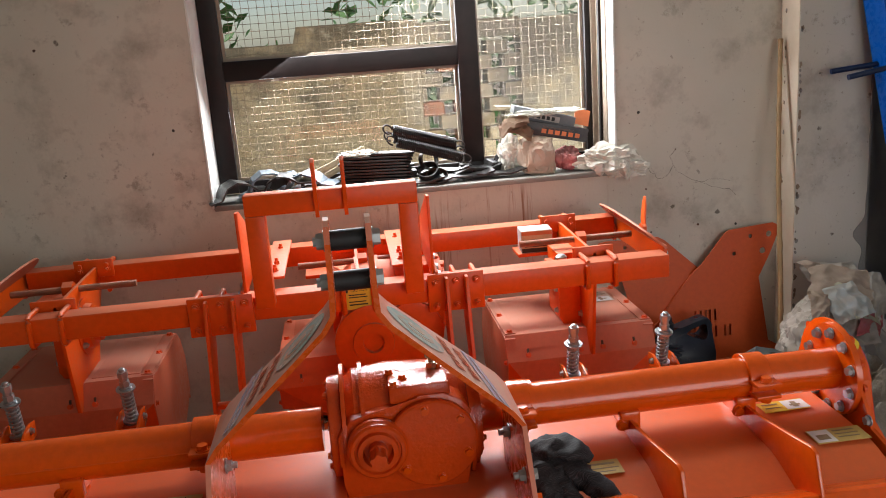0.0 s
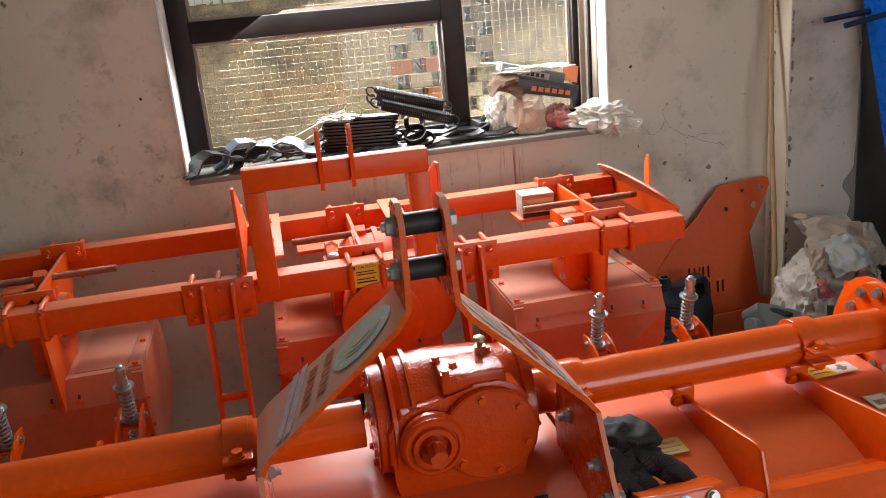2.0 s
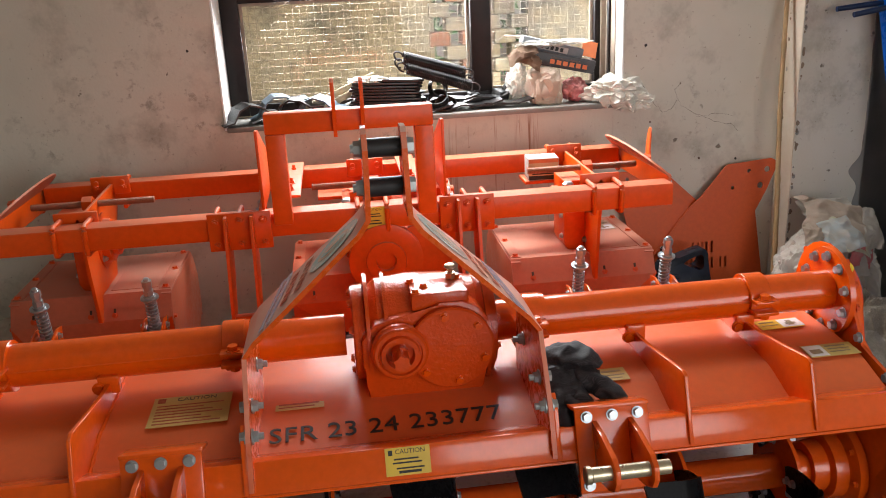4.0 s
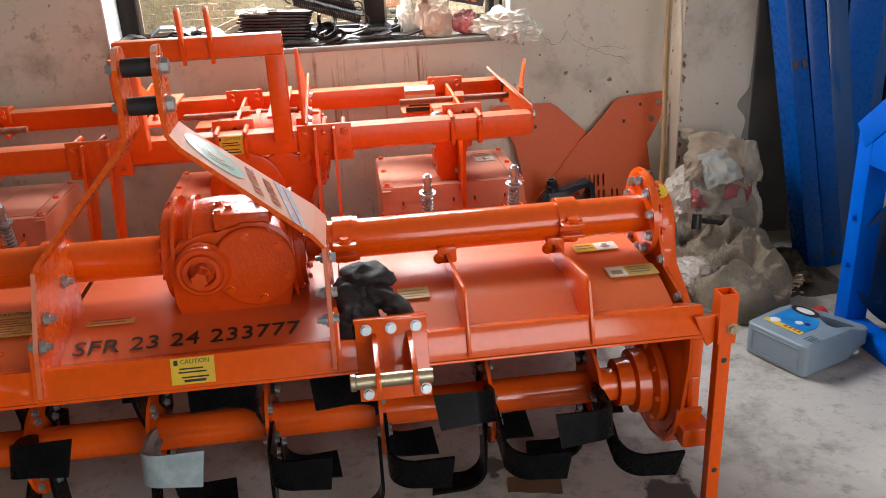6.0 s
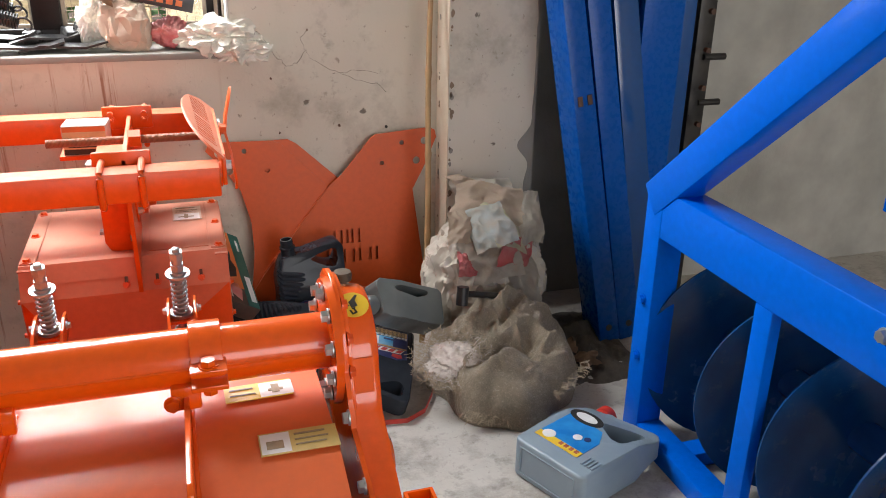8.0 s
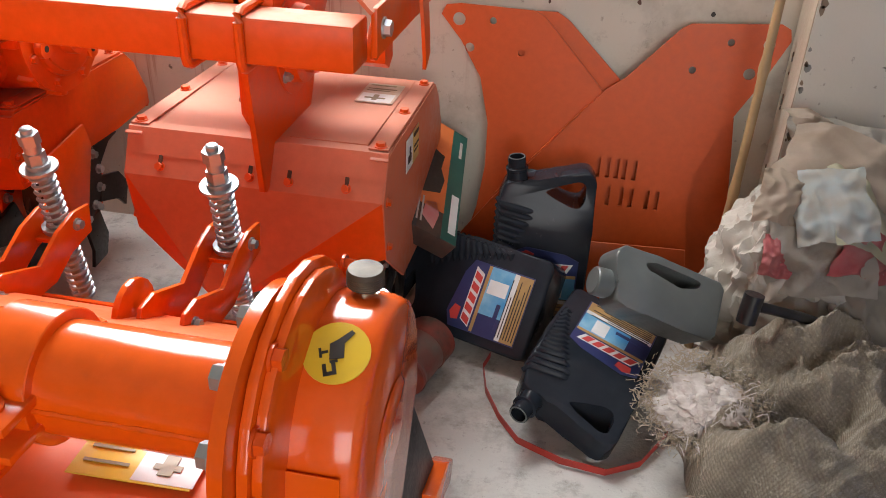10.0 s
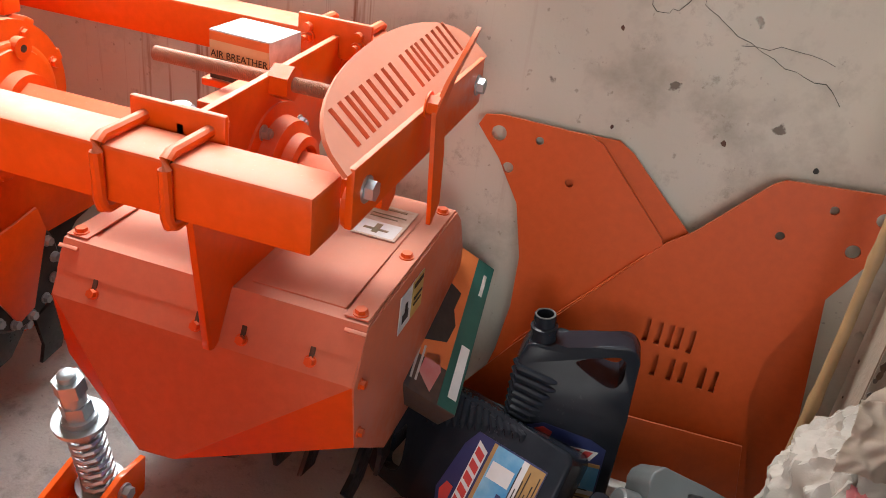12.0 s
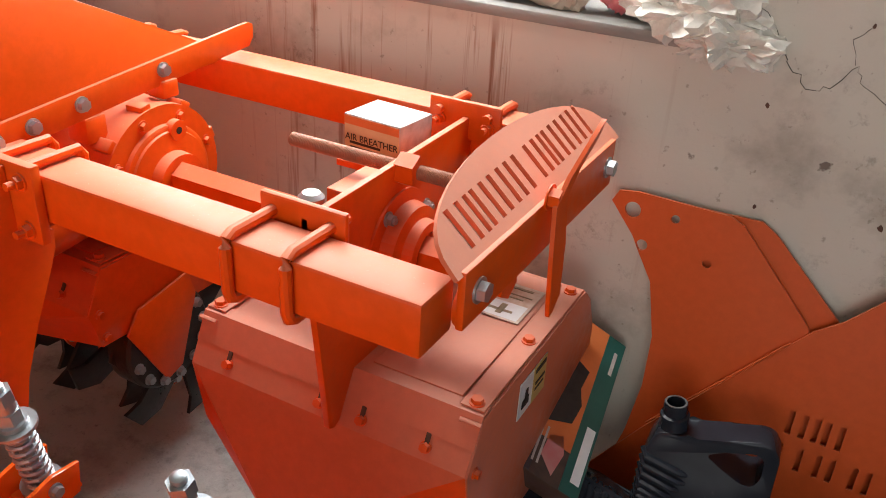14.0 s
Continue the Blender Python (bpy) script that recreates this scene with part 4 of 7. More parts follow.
    part("cover", lathe(new_bm(), (-.128, 1.354, .655), (0, -1, 0), [(0, .05), (0, .082), (.006, .082), (.006, .090), (.017, .090), (.020, .086), (.020, .03)], 40), ORANGE_CAST, gb, "round cast cover")
    for k in range(6):
        a = radians(40 + 60 * k)
        bolt(gb, (-.128 + .073 * math.cos(a), 1.335, .655 + .073 * math.sin(a)), (0, -1, 0), .008, .006, ORANGE)
    part("seal_housing", lathe(new_bm(), (-.236, 1.342, .660), (0, -1, 0), [(0, .04), (0, .060), (.010, .060), (.014, .057), (.022, .056), (.026, .052), (.026, .046), (.020, .044), (.020, .041), (.030, .039), (.030, .030), (.012, .027), (.012, .01)], 36), ORANGE_CAST, gb)
    b = new_bm()
    pts = []
    for k in range(24):
        r = .0175 if (k // 2) % 2 else .0145
        a = 2 * math.pi * k / 24
        pts.append((-.236 + r * math.cos(a), .660 + r * math.sin(a)))
    prism(b, pts, "y", 1.272, 1.34)
    cyl(b, (-.236, 1.35, .66), (-.236, 1.310, .66), .0185, seg=20)
    part("input_shaft", b, ORANGE_CAST, gb, "splined input shaft, paint worn off its edges")
    part("top_cover", box(new_bm(), (-.205, 1.358, .735), (-.085, 1.45, .772), .006), ORANGE_CAST, gb)
    for x, y in ((-.195, 1.37), (-.20, 1.435), (-.175, 1.40), (-.10, 1.44)):
        bolt(gb, (x, y, .771), (0, 0, 1), .008, .007, ORANGE)
    b = new_bm()
    cyl(b, (-.112, 1.44, .765), (-.112, 1.44, .785), .012, seg=6)
    cyl(b, (-.112, 1.44, .785), (-.112, 1.44, .80), .006, seg=10)
    lathe(b, (-.112, 1.44, .795), (0, 0, 1), [(0, .01), (.002, .013), (.008, .011), (.011, .005)], 14)
    part("breather", b, PIN, gb, "brass breather plug")
    for x in (-.328, -.036):
        part("side_flange", lathe(new_bm(), (x, TY, .655), (1, 0, 0), [(0, .05), (0, .1), (.014, .1), (.014, .05)], 36), ORANGE_CAST, gb)
        for k in range(8):
            a = radians(22 + 45 * k)
            bolt(gb, (x - .001 if x < -.2 else x + .015, TY + .084 * math.cos(a), .655 + .084 * math.sin(a)), (-1 if x < -.2 else 1, 0, 0), .007, .005, ORANGE)
    # right end: flange, side plate and chain case
    fl = part("flange", lathe(new_bm(), (.782, 1.48, .645), (1, 0, 0), [(0, .05), (0, .102), (.012, .104), (.012, .05)], 44), ORANGE, T, "round bolted flange")
    for k in range(10):
        a = radians(18 + 36 * k)
        bolt(fl, (.781, 1.48 + .084 * math.cos(a), .645 + .084 * math.sin(a)), (-1, 0, 0), .0102, .009)
    plate = []
    for k in range(0, 13):
        a = radians(15 * k)
        plate.append((1.51 + .118 * math.cos(a), .632 + .118 * math.sin(a)))
    plate = plate + [(1.365, .60), (1.345, .56), (1.24, .535), (1.17, .52), (1.17, .40), (1.20, .25), (1.28, .15), (1.40, .125), (1.54, .16), (1.63, .30), (1.66, .45), (1.64, .56)]
    sp = part("side_plate", prism(new_bm(), plate, "x", .795, .803, .0012), ORANGE, T)
    for y, z in ((1.350, .578), (1.242, .531)):
        bolt(sp, (.794, y, z), (-1, 0, 0), .010, .008)
    def case(s, dx):
        cyo = [(1.546 + (.105 * s) * math.cos(radians(15 * k)), .598 + (.105 * s) * math.sin(radians(15 * k))) for k in range(0, 13)]
        low = [(1.36 + (.115 * s) * math.cos(radians(180 + 15 * k)), .27 + (.115 * s) * math.sin(radians(180 + 15 * k))) for k in range(0, 13)]
        return cyo + [(1.426 + .04 * (1 - s), .53), (1.245 + .02 * (1 - s) * 3, .415)] + low + [(1.56 - .05 * (1 - s), .40), (1.65 - .05 * (1 - s), .56)]
    rings = [[(x, y, z) for y, z in case(s, 0)] for x, s in ((.803, 1.0), (.842, 1.0), (.854, .988), (.8615, .962), (.864, .92))]
    cc = part("chain_case", loft(new_bm(), rings), ORANGE, T, "glossy orange pressed chain case cover", smooth=50)
    part("boss", lathe(new_bm(), (.8625, 1.545, .575), (1, 0, -.05), [(0, .055), (.003, .050), (.0035, .03)], 30), ORANGE, cc)
    bo = part("boss", lathe(new_bm(), (.8605, 1.43, .43), (1, 0, -.05), [(0, .065), (.014, .045), (.018, .03)], 30), ORANGE, cc)
    part("badge", lathe(new_bm(), (.8775, 1.43, .43), (1, 0, -.05), [(0, .026), (.002, .025)], 24), STICK_WHITE, bo, "round maker's badge")
    for y, z in ((1.45, .72), (1.41, .68), (1.395, .63), (1.395, .57), (1.33, .48), (1.61, .70), (1.618, .60)):
        bolt(cc, (.804, y, z), (1, 0, 0), .009, .007, ORANGE_CAST)
    part("rim_gasket", prism(new_bm(), [(1.51 + .112 * math.cos(radians(12 * k)), .63 + .112 * math.sin(radians(12 * k))) for k in range(16)] + [(1.385, .585), (1.375, .50), (1.385, .50), (1.625, .54)], "x", .8035, .811, .001), ORANGE, cc)
    # sticker with an oil can sign and the filler cap on top of the case
    st = part("sticker", lathe(new_bm(), (.833, 1.5008, .6925), (0, -.43, .9), [(0, .026), (.0012, .026)], 28), STICK_YELLOW, cc, "round yellow oil can sticker")
    om = basis((.833, 1.5002, .6938), (1, 0, 0), (0, .9, .43))
    b = new_bm()
    tip = om @ pose(0, 0, 0, 0, 0, 22)
    prism(b, [(-.006, -.005), (.005, -.006), (.007, .006), (.016, .013), (.014, .016), (.002, .010), (-.004, .008)], "z", 0, .0006, 0, tip)
    for (xa, ya), (xb, yb) in (((-.012, .001), (-.006, .003)), ((-.013, -.002), (-.011, .006)), ((-.006, -.008), (.000, -.006)), ((-.012, -.016), (-.009, -.008)), ((-.005, -.016), (-.002, -.008)), ((-.012, -.018), (-.002, -.015))):
        box(b, (xa, ya, 0), (xb, yb, .0006), 0, tip)
    part("print", b, INK, st)
    cap = new_bm()
    lathe(cap, (.832, 1.583, .683), (0, 0, 1), [(0, .024), (.006, .022), (.007, .012)], 20)
    part("filler_boss", cap, ORANGE, cc)
    cap = cyl(new_bm(), (.832, 1.583, .684), (.832, 1.583, .696), .0125, seg=6)
    cyl(cap, (.832, 1.583, .695), (.832, 1.583, .705), .0085, seg=14)
    fc = part("filler_cap", cap, PIN, cc, "brass filler fitting")
    part("cap_knob", lathe(new_bm(), (.832, 1.583, .7025), (0, 0, 1), [(0, .012), (.001, .0155)] + [(.001 + .001 * k, .0155 + .0005 * (k % 2)) for k in range(13)] + [(.016, .0145), (.0165, .004)], 24), DULL_BRASS, fc, "dull knurled cap")
    s, m = card(cc, (.806, 1.4325, .566), (1, 0, 0), (0, .16, 1), .046, .060, FILM, name="film", label="glossy rectangular film sticker")
    # bearing side under the hood, and the skid foot
    hb = part("bearing_housing", lathe(new_bm(), (.792, 1.36, .255), (-1, 0, 0), [(0, .03), (0, .105), (.02, .105), (.03, .08), (.06, .078), (.065, .06), (.10, .058), (.10, .02)], 36), ORANGE, T, "orange rotor bearing housing")
    for k in range(8):
        a = radians(45 * k)
        bolt(hb, (.770, 1.36 + .092 * math.cos(a), .255 + .092 * math.sin(a)), (-1, 0, 0), .007, .006, ORANGE)
    part("skid", sheet(new_bm(), [(1.20, .26), (1.22, .19), (1.27, .13), (1.36, .105), (1.50, .11), (1.60, .16)], "x", .79, .85, .008), ORANGE, T, "curved orange skid")
    part("skid_foot", box(new_bm(), (.80, 1.185, .165), (.875, 1.25, .215), .008, pose(0, 0, 0)), ORANGE, T)
    part("skid_bracket", box(new_bm(), (.83, 1.24, .17), (.86, 1.36, .32), .006), ORANGE, T)
    # parking stand at the front corner, drawn up off the floor
    po = part("stand_tube", box(new_bm(), (.826, 1.100, .045), (.855, 1.129, .562), .003), ORANGE, T, "square tube parking stand")
    pierce(po, box(new_bm(), (.829, 1.103, .40), (.852, 1.126, .60)))
    part("stand_foot", box(new_bm(), (.820, 1.092, .040), (.861, 1.137, .046), .001), ORANGE, T)
    b = new_bm()
    for lo, hi in (((.821, 1.096, .485), (.860, 1.0995, .597)), ((.821, 1.1295, .485), (.860, 1.133, .597)), ((.821, 1.0995, .485), (.8255, 1.1295, .597)), ((.8555, 1.0995, .485), (.860, 1.1295, .597))):
        box(b, lo, hi)
    so = part("stand_socket", b, ORANGE, T)
    part("stand_bracket", prism(new_bm(), [(.775, .545), (.8205, .545), (.8205, .485), (.805, .475)], "y", 1.110, 1.120, .001), ORANGE, T)
    for z in (.443, .164):
        part("pin_hole", cyl(new_bm(), (.8405, 1.0992, z), (.8405, 1.106, z), .0065, seg=14), INK, po, "dark drilled hole")
    bolt(so, (.850, 1.0955, .520), (0, -1, 0), .010, .009, PIN)
    bolt(so, (.8605, 1.114, .512), (1, 0, 0), .009, .010, PIN)
    # lower link brackets with cross pins
    for x in (.147, -.688):
        br = part("link_bracket", box(new_bm(), (x - .072, 1.090, .440), (x + .072, 1.0985, .60), .002, TM), ORANGE, T)
        part("bracket_cap", box(new_bm(), (x - .074, 1.088, .596), (x + .074, 1.15, .604), .002, TM), ORANGE, br)
        for dx in (-.05, 0, .05):
            bolt(br, TM @ Vector((x + dx, 1.089, .583)), (0, -.94, .342), .0092, .008)
        for dx in (-.055, .060):
            bolt(br, TM @ Vector((x + dx, 1.089, .455)), (0, -.94, .342), .0092, .008)
        for dx in (-.035, .035):
            part("lug", prism(new_bm(), [(1.090, .575), (1.090, .472), (1.06, .464), (1.02, .460), (.985, .465), (.968, .482), (.965, .505), (.980, .525), (1.04, .556)], "x", x + dx - .005, x + dx + .005, .0012, TM), ORANGE, br)
        pc = TM @ Vector((0, .993, .498))
        b = new_bm()
        cyl(b, (x - .082, pc.y, pc.z), (x + .068, pc.y, pc.z), .0135, seg=24)
        lathe(b, (x - .088, pc.y, pc.z), (1, 0, 0), [(0, .014), (.002, .0165), (.010, .0165), (.012, .014)], 24)
        part("cross_pin", b, PIN, br, "brassy steel cross pin")
    # rotor with flanges and L-shaped blades
    RY, RZ = 1.36, .252
    ro = part("rotor_tube", cyl(new_bm(), (XL + .06, RY, RZ), (.70, RY, RZ), .041, seg=28), ORANGE, T, "orange rotor shaft")
    fl_me = to_mesh("rotor_flange", lathe(new_bm(), (-.004, 0, 0), (1, 0, 0), [(0, .035), (0, .108), (.008, .108), (.008, .035)], 32), ORANGE)
    b = new_bm()
    # blade in its own plane: radial along -y, bent towards +x
    prof = []
    for k in range(9):
        u = k / 8
        prof.append((.062 + .125 * u, .030 + .006 * math.sin(u * 3.1), -.010 * u * u))
    rings = []
    for rad, hw, sh in prof:
        rings.append([(.005, -rad, sh - hw), (.005, -rad, sh + hw), (.013, -rad, sh + hw), (.013, -rad, sh - hw)])
    for k in range(1, 10):
        a = radians(k * 9.5)
        out, inn = (.005 + .062 * (1 - math.cos(a)), -(.187 + .062 * math.sin(a))), (.013 + .054 * (1 - math.cos(a)), -(.187 + .054 * math.sin(a)))
        rings.append([(*out, -.010 - .034), (*out, -.010 + .034), (*inn, -.010 + .034), (*inn, -.010 - .034)])
    rings.append([(.136, -.251, -.050), (.146, -.251, .026), (.146, -.243, .026), (.136, -.243, -.050)])
    loft(b, rings)
    bl_me = to_mesh("blade", b, BLACK_PAINT, 40)
    bl_wh = bl_me.copy()
    bl_wh.materials.clear()
    bl_wh.materials.append(WHITE_PEEL)
    flip = Matrix.Diagonal((-1, 1, 1, 1))
    # one row for each flange: place, lift of the forward right-bent and left-bent blade (degrees above the level)
    for i, (x, ar, al) in enumerate(((-1.18, 58, 106), (-.92, 46, 96), (-.66, 28, 81), (-.40, 16, 66), (-.14, 6, 51), (.115, -2, 46), (.372, -6, 30), (.63, -15, 14))):
        fo = place("rotor_flange", fl_me, Matrix.Translation((x, RY, RZ)), ro)
        for side, a0 in ((1, ar), (-1, al)):
            for k in range(3):
                a = a0 + 120 * k
                m = Matrix.Translation((x, RY, RZ)) @ pose(0, 0, 0, -a) @ (flip if side < 0 else Matrix())
                white = i == 3 and side > 0 and k == 0
                place("blade", bl_wh if white else bl_me, m, ro, "pale worn blade" if white else "")
                for rr in (.072, .096):
                    q = Matrix.Translation((x, RY, RZ)) @ pose(0, 0, 0, -a) @ Vector((side * .013, -rr, 0))
                    bolt(ro, q, (side, 0, 0), .008, .007)
                    q2 = Matrix.Translation((x, RY, RZ)) @ pose(0, 0, 0, -a) @ Vector((-side * .004, -rr, 0))
                    bolt(ro, q2, (-side, 0, 0), .008, .006)
    # dark side board with its orange shoe behind the chain case
    sb = part("side_board", prism(new_bm(), [(1.70, .44), (1.745, .452), (1.80, .41), (1.985, .12), (1.89, .13), (1.77, .24), (1.70, .30)], "x", .815, .823, .001), RUBBER, T, "black side board")
    part("shoe", prism(new_bm(), [(1.89, .15), (1.985, .125), (2.04, .085), (2.02, .05), (1.90, .10)], "x", .812, .845, .003), ORANGE, sb, "orange shoe")
    # spring rods that press the rear flap
    part("rear_flap", sheet(new_bm(), [(1.822, .46), (1.86, .38), (1.93, .27), (2.0, .12), (2.03, .06)], "x", XL + .02, .74, .004), ORANGE, T)
    for x, y, z in ((.308, 1.880, .664), (.557, 1.878, .671), (-.857, 1.917, .666), (-1.122, 1.875, .678)):
        top, bot = Vector((x, y, z)), Vector((x - .004, y + .055, z - .30))
        d = (bot - top).normalized()
        b = cyl(new_bm(), top, bot, .0075, seg=12)
        cyl(b, top + d * .002, top + d * .018, .0135, seg=6)
        lathe(b, top - d * .006, d, [(0, .003), (.0005, .006), (.002, .0078), (.010, .0078)], 16)
        cyl(b, top + d * .018, top + d * .034, .011, seg=14)
        cyl(b, top + d * .03, top + d * .046, .0135, seg=6)
        cyl(b, top + d * .046, top + d * .060, .016, seg=18)
        cyl(b, top + d * .052, top + d * .056, .024, seg=22)
        cyl(b, top + d * .145, top + d * .152, .023, seg=22)
        ro2 = part("spring_rod", b, ZINC, T, "zinc plated rod with coil spring")
        m = Matrix.Translation(top) @ frame_of(d)
        for s0, s1 in ((.058, .145), (.178, .28)):
            pts = []
            turns = round((s1 - s0) / .0115)
            for k in range(turns * 10 + 1):
                a = k * .6283
                pts.append(m @ Vector((.0145 * math.cos(a), .0145 * math.sin(a), s0 + (s1 - s0) * k / (turns * 10))))
            part("spring", tube(new_bm(), pts, .0028, 6), ZINC, ro2)
        c = top + d * .16
        for dx in (-.026, .026):
            part("bracket_cheek", prism(new_bm(), [(y + .055, c.z + .034), (y + .05, c.z - .006), (y, c.z - .012), (y - .04, c.z - .035), (y - .13, c.z - .035), (y - .165, c.z - .02), (y - .175, c.z + .005), (y - .16, c.z + .028), (y - .13, c.z + .030), (y - .065, c.z + .002), (y - .02, c.z + .028), (y + .02, c.z + .038)], "x", x + dx - .003, x + dx + .003, .001), ORANGE, ro2)
            bolt(ro2, (x + dx * 1.12, y + .020, c.z + .020), (1 if dx > 0 else -1, 0, 0), .007, .006)
            bolt(ro2, (x + dx * 1.12, y - .145, c.z + .006), (1 if dx > 0 else -1, 0, 0), .007, .006)
        part("bracket_web", box(new_bm(), (x - .026, y + .0, c.z - .004), (x + .026, y + .055, c.z + .002), .001), ORANGE, ro2)
        part("hinge_plate", prism(new_bm(), [(y - .20, c.z - .08), (y - .10, c.z - .08)] + [(y - .15 + .042 * math.cos(radians(20 * k)), c.z + .012 + .042 * math.sin(radians(20 * k))) for k in range(10)], "x", x - .045, x - .037, .001), ORANGE, ro2)
    return T


tiller()


# ---- the inter-row weeder behind the tiller ----
def ubolt(parent, x, y0, y1, z0, z1, r=.0075, mat=None):
    """A bent rod round a bar, open towards +y."""
    pts = [(x, y1 + .035, z1), (x, y0 + .012, z1), (x, y0 + .003, z1 - .004), (x, y0, z1 - .014), (x, y0, z0 + .014), (x, y0 + .003, z0 + .004), (x, y0 + .012, z0), (x, y1 + .035, z0)]
    return part("u_bolt", tube(new_bm(), pts, r, 10), mat or ORANGE_DUSTY, parent)


def weeder():
    CX = -0.295
    OD = ORANGE_DUSTY
    T = thing("inter_row_weeder", (CX, 2.4, 0), "dusty orange tractor inter-row rotary weeder standing by the wall", "farm implement")
    FY0, FY1, FZ0, FZ1 = 2.112, 2.184, .698, .766
    RY0, RY1, RZ0, RZ1 = 2.612, 2.684, .715, .782
    XL, XR = -1.31, .664
    part("front_bar", box(new_bm(), (XL, FY0, FZ0), (XR, FY1, FZ1), .0045, seg=2), OD, T, "square tube cross bar")
    part("rear_bar", box(new_bm(), (XL, RY0, RZ0), (XR, RY1, RZ1), .0045, seg=2), OD, T, "square tube cross bar")
    # hitch frame
    hx0, hx1, hy0, hy1 = -.523, -.062, 2.058, 2.11
    hf = part("hitch_frame", box(new_bm(), (hx0, hy0, 1.0), (hx1, hy1, 1.058), .004), OD, T)
    part("hitch_leg", box(new_bm(), (hx0, hy0 + .001, .745), (hx0 + .052, hy1 - .001, 1.0), .004), OD, hf)
    part("hitch_leg", box(new_bm(), (hx1 - .052, hy0 + .001, .745), (hx1, hy1 - .001, 1.0), .004), OD, hf)
    for x in (-.332, -.255):
        part("lug", prism(new_bm(), [(2.05, .985), (2.062, .985), (2.062, 1.06), (2.075, 1.065), (2.06, 1.14), (2.035, 1.145), (2.02, 1.135), (2.03, 1.06), (2.045, 1.02)], "x", x - .005, x + .005, .001), OD, hf)
    # side braces from the hitch frame to the rear bar
    for x, s in ((-.03, 1), (-.553, -1)):
        br = part("brace_plate", prism(new_bm(), [(2.112, 1.005), (2.15, 1.003), (2.525, .838), (2.585, .808), (2.585, .785), (2.112, .775)], "x", x - .004, x + .004, .001), OD, T)
        part("brace_strip", prism(new_bm(), [(2.10, .745), (2.66, .80), (2.672, .815), (2.672, .838), (2.66, .843), (2.10, .79)], "x", x + s * .0045, x + s * .0125, .001), OD, br)
        for y, z in ((2.14, .772), (2.285, .788), (2.448, .804), (2.20, .778)):
            bolt(br, (x + s * .013, y, z), (s, 0, 0), .010, .008)
    for x in (-.11, -.48):
        pl = part("top_plate", prism(new_bm(), [(2.19, .79), (2.62, .80), (2.62, .808), (2.19, .798)], "x", x - .03, x + .03, .001), ORANGE_DUSTY, T, "dusty flat tie plate")
        for y in (2.25, 2.33, 2.52):
            bolt(pl, (x, y, .80), (0, 0, 1), .009, .008, OD, .012)
    # clamp plates with studs on the front bar
    for x0, x1 in ((-.712, -.535), (-.05, .110)):
        cp = part("clamp_plate", box(new_bm(), (x0, FY0 - .016, .672), (x1, FY0 - .002, .782), .002), OD, T)
        xs = (x0 + .022, (x0 + x1) / 2, x1 - .022)
        for x in xs:
            for z in (.758, .690):
                bolt(cp, (x, FY0 - .016, z), (0, -1, 0), .010, .008, OD, .014)
            part("strap", tube(new_bm(), [(x, FY0 - .01, .775), (x, FY1 + .004, .775), (x, FY1 + .010, .765), (x, FY1 + .010, .70), (x, FY1 + .004, .690), (x, FY0 - .01, .690)], .007, 8), OD, cp)
        for x in (x0 + .052, x1 - .052):
            part("fin", prism(new_bm(), [(2.095, .775), (2.095, .690), (2.148, .662), (2.146, .635), (2.130, .600), (2.098, .535), (2.067, .461), (2.052, .39), (2.035, .375), (1.998, .385), (1.992, .45), (2.012, .54), (2.040, .64), (2.055, .72), (2.068, .775)], "x", x - .0045, x + .0045, .001), OD, cp)
        part("rung", cyl(new_bm(), (x0 + .052, 2.035, .49), (x1 - .052, 2.035, .49), .011, seg=12), OD, cp)
    # central gearbox
    g = part("gearbox", lathe(new_bm(), (-.33, 2.40, .64), (1, 0, 0), [(0, .05), (0, .11), (.02, .115), (.04, .10), (.07, .125), (.16, .13), (.25, .125), (.30, .118), (.33, .122), (.345, .122), (.347, .085), (.36, .08), (.364, .05), (.385, .048), (.385, .02)], 44), OD, T, "orange cast central gearbox")
    for x in (-.25, -.19, -.13):
        part("rib", lathe(new_bm(), (x, 2.40, .64), (1, 0, 0), [(0, .11), (0, .138), (.014, .138), (.014, .11)], 40), OD, g)
    for k in range(8):
        a = radians(20 + 45 * k)
        bolt(g, (.015, 2.40 + .104 * math.cos(a), .64 + .104 * math.sin(a)), (1, 0, 0), .008, .007, OD)
    part("cover_ring", lathe(new_bm(), (.014, 2.40, .64), (1, 0, 0), [(0, .06), (0, .092), (.010, .090), (.012, .086), (.012, .06)], 40), OD, g)
    for k in range(3):
        a = radians(75 + 120 * k)
        ear = part("ear", cyl(new_bm(), (.020, 2.40 + .082 * math.cos(a), .64 + .082 * math.sin(a)), (.034, 2.40 + .082 * math.cos(a), .64 + .082 * math.sin(a)), .017, seg=16), OD, g)
        part("hole", cyl(new_bm(), (.033, 2.40 + .082 * math.cos(a), .64 + .082 * math.sin(a)), (.0345, 2.40 + .082 * math.cos(a), .64 + .082 * math.sin(a)), .006, seg=12), INK, ear)
    for k in range(9):
        a = radians(10 + 40 * k)
        part("lug", box(new_bm(), (-.012, -.011, 0), (.022, .011, .014), .003, Matrix.Translation((-.01, 2.40, .64)) @ pose(0, 0, 0, math.degrees(a)) @ Matrix.Translation((0, 0, .116))), OD, g)
    part("mount_block", box(new_bm(), (-.06, 2.285, .722), (-.015, 2.325, .765), .005), OD, g)
    part("mount_block", box(new_bm(), (-.05, 2.44, .755), (-.012, 2.475, .785), .004), OD, g)
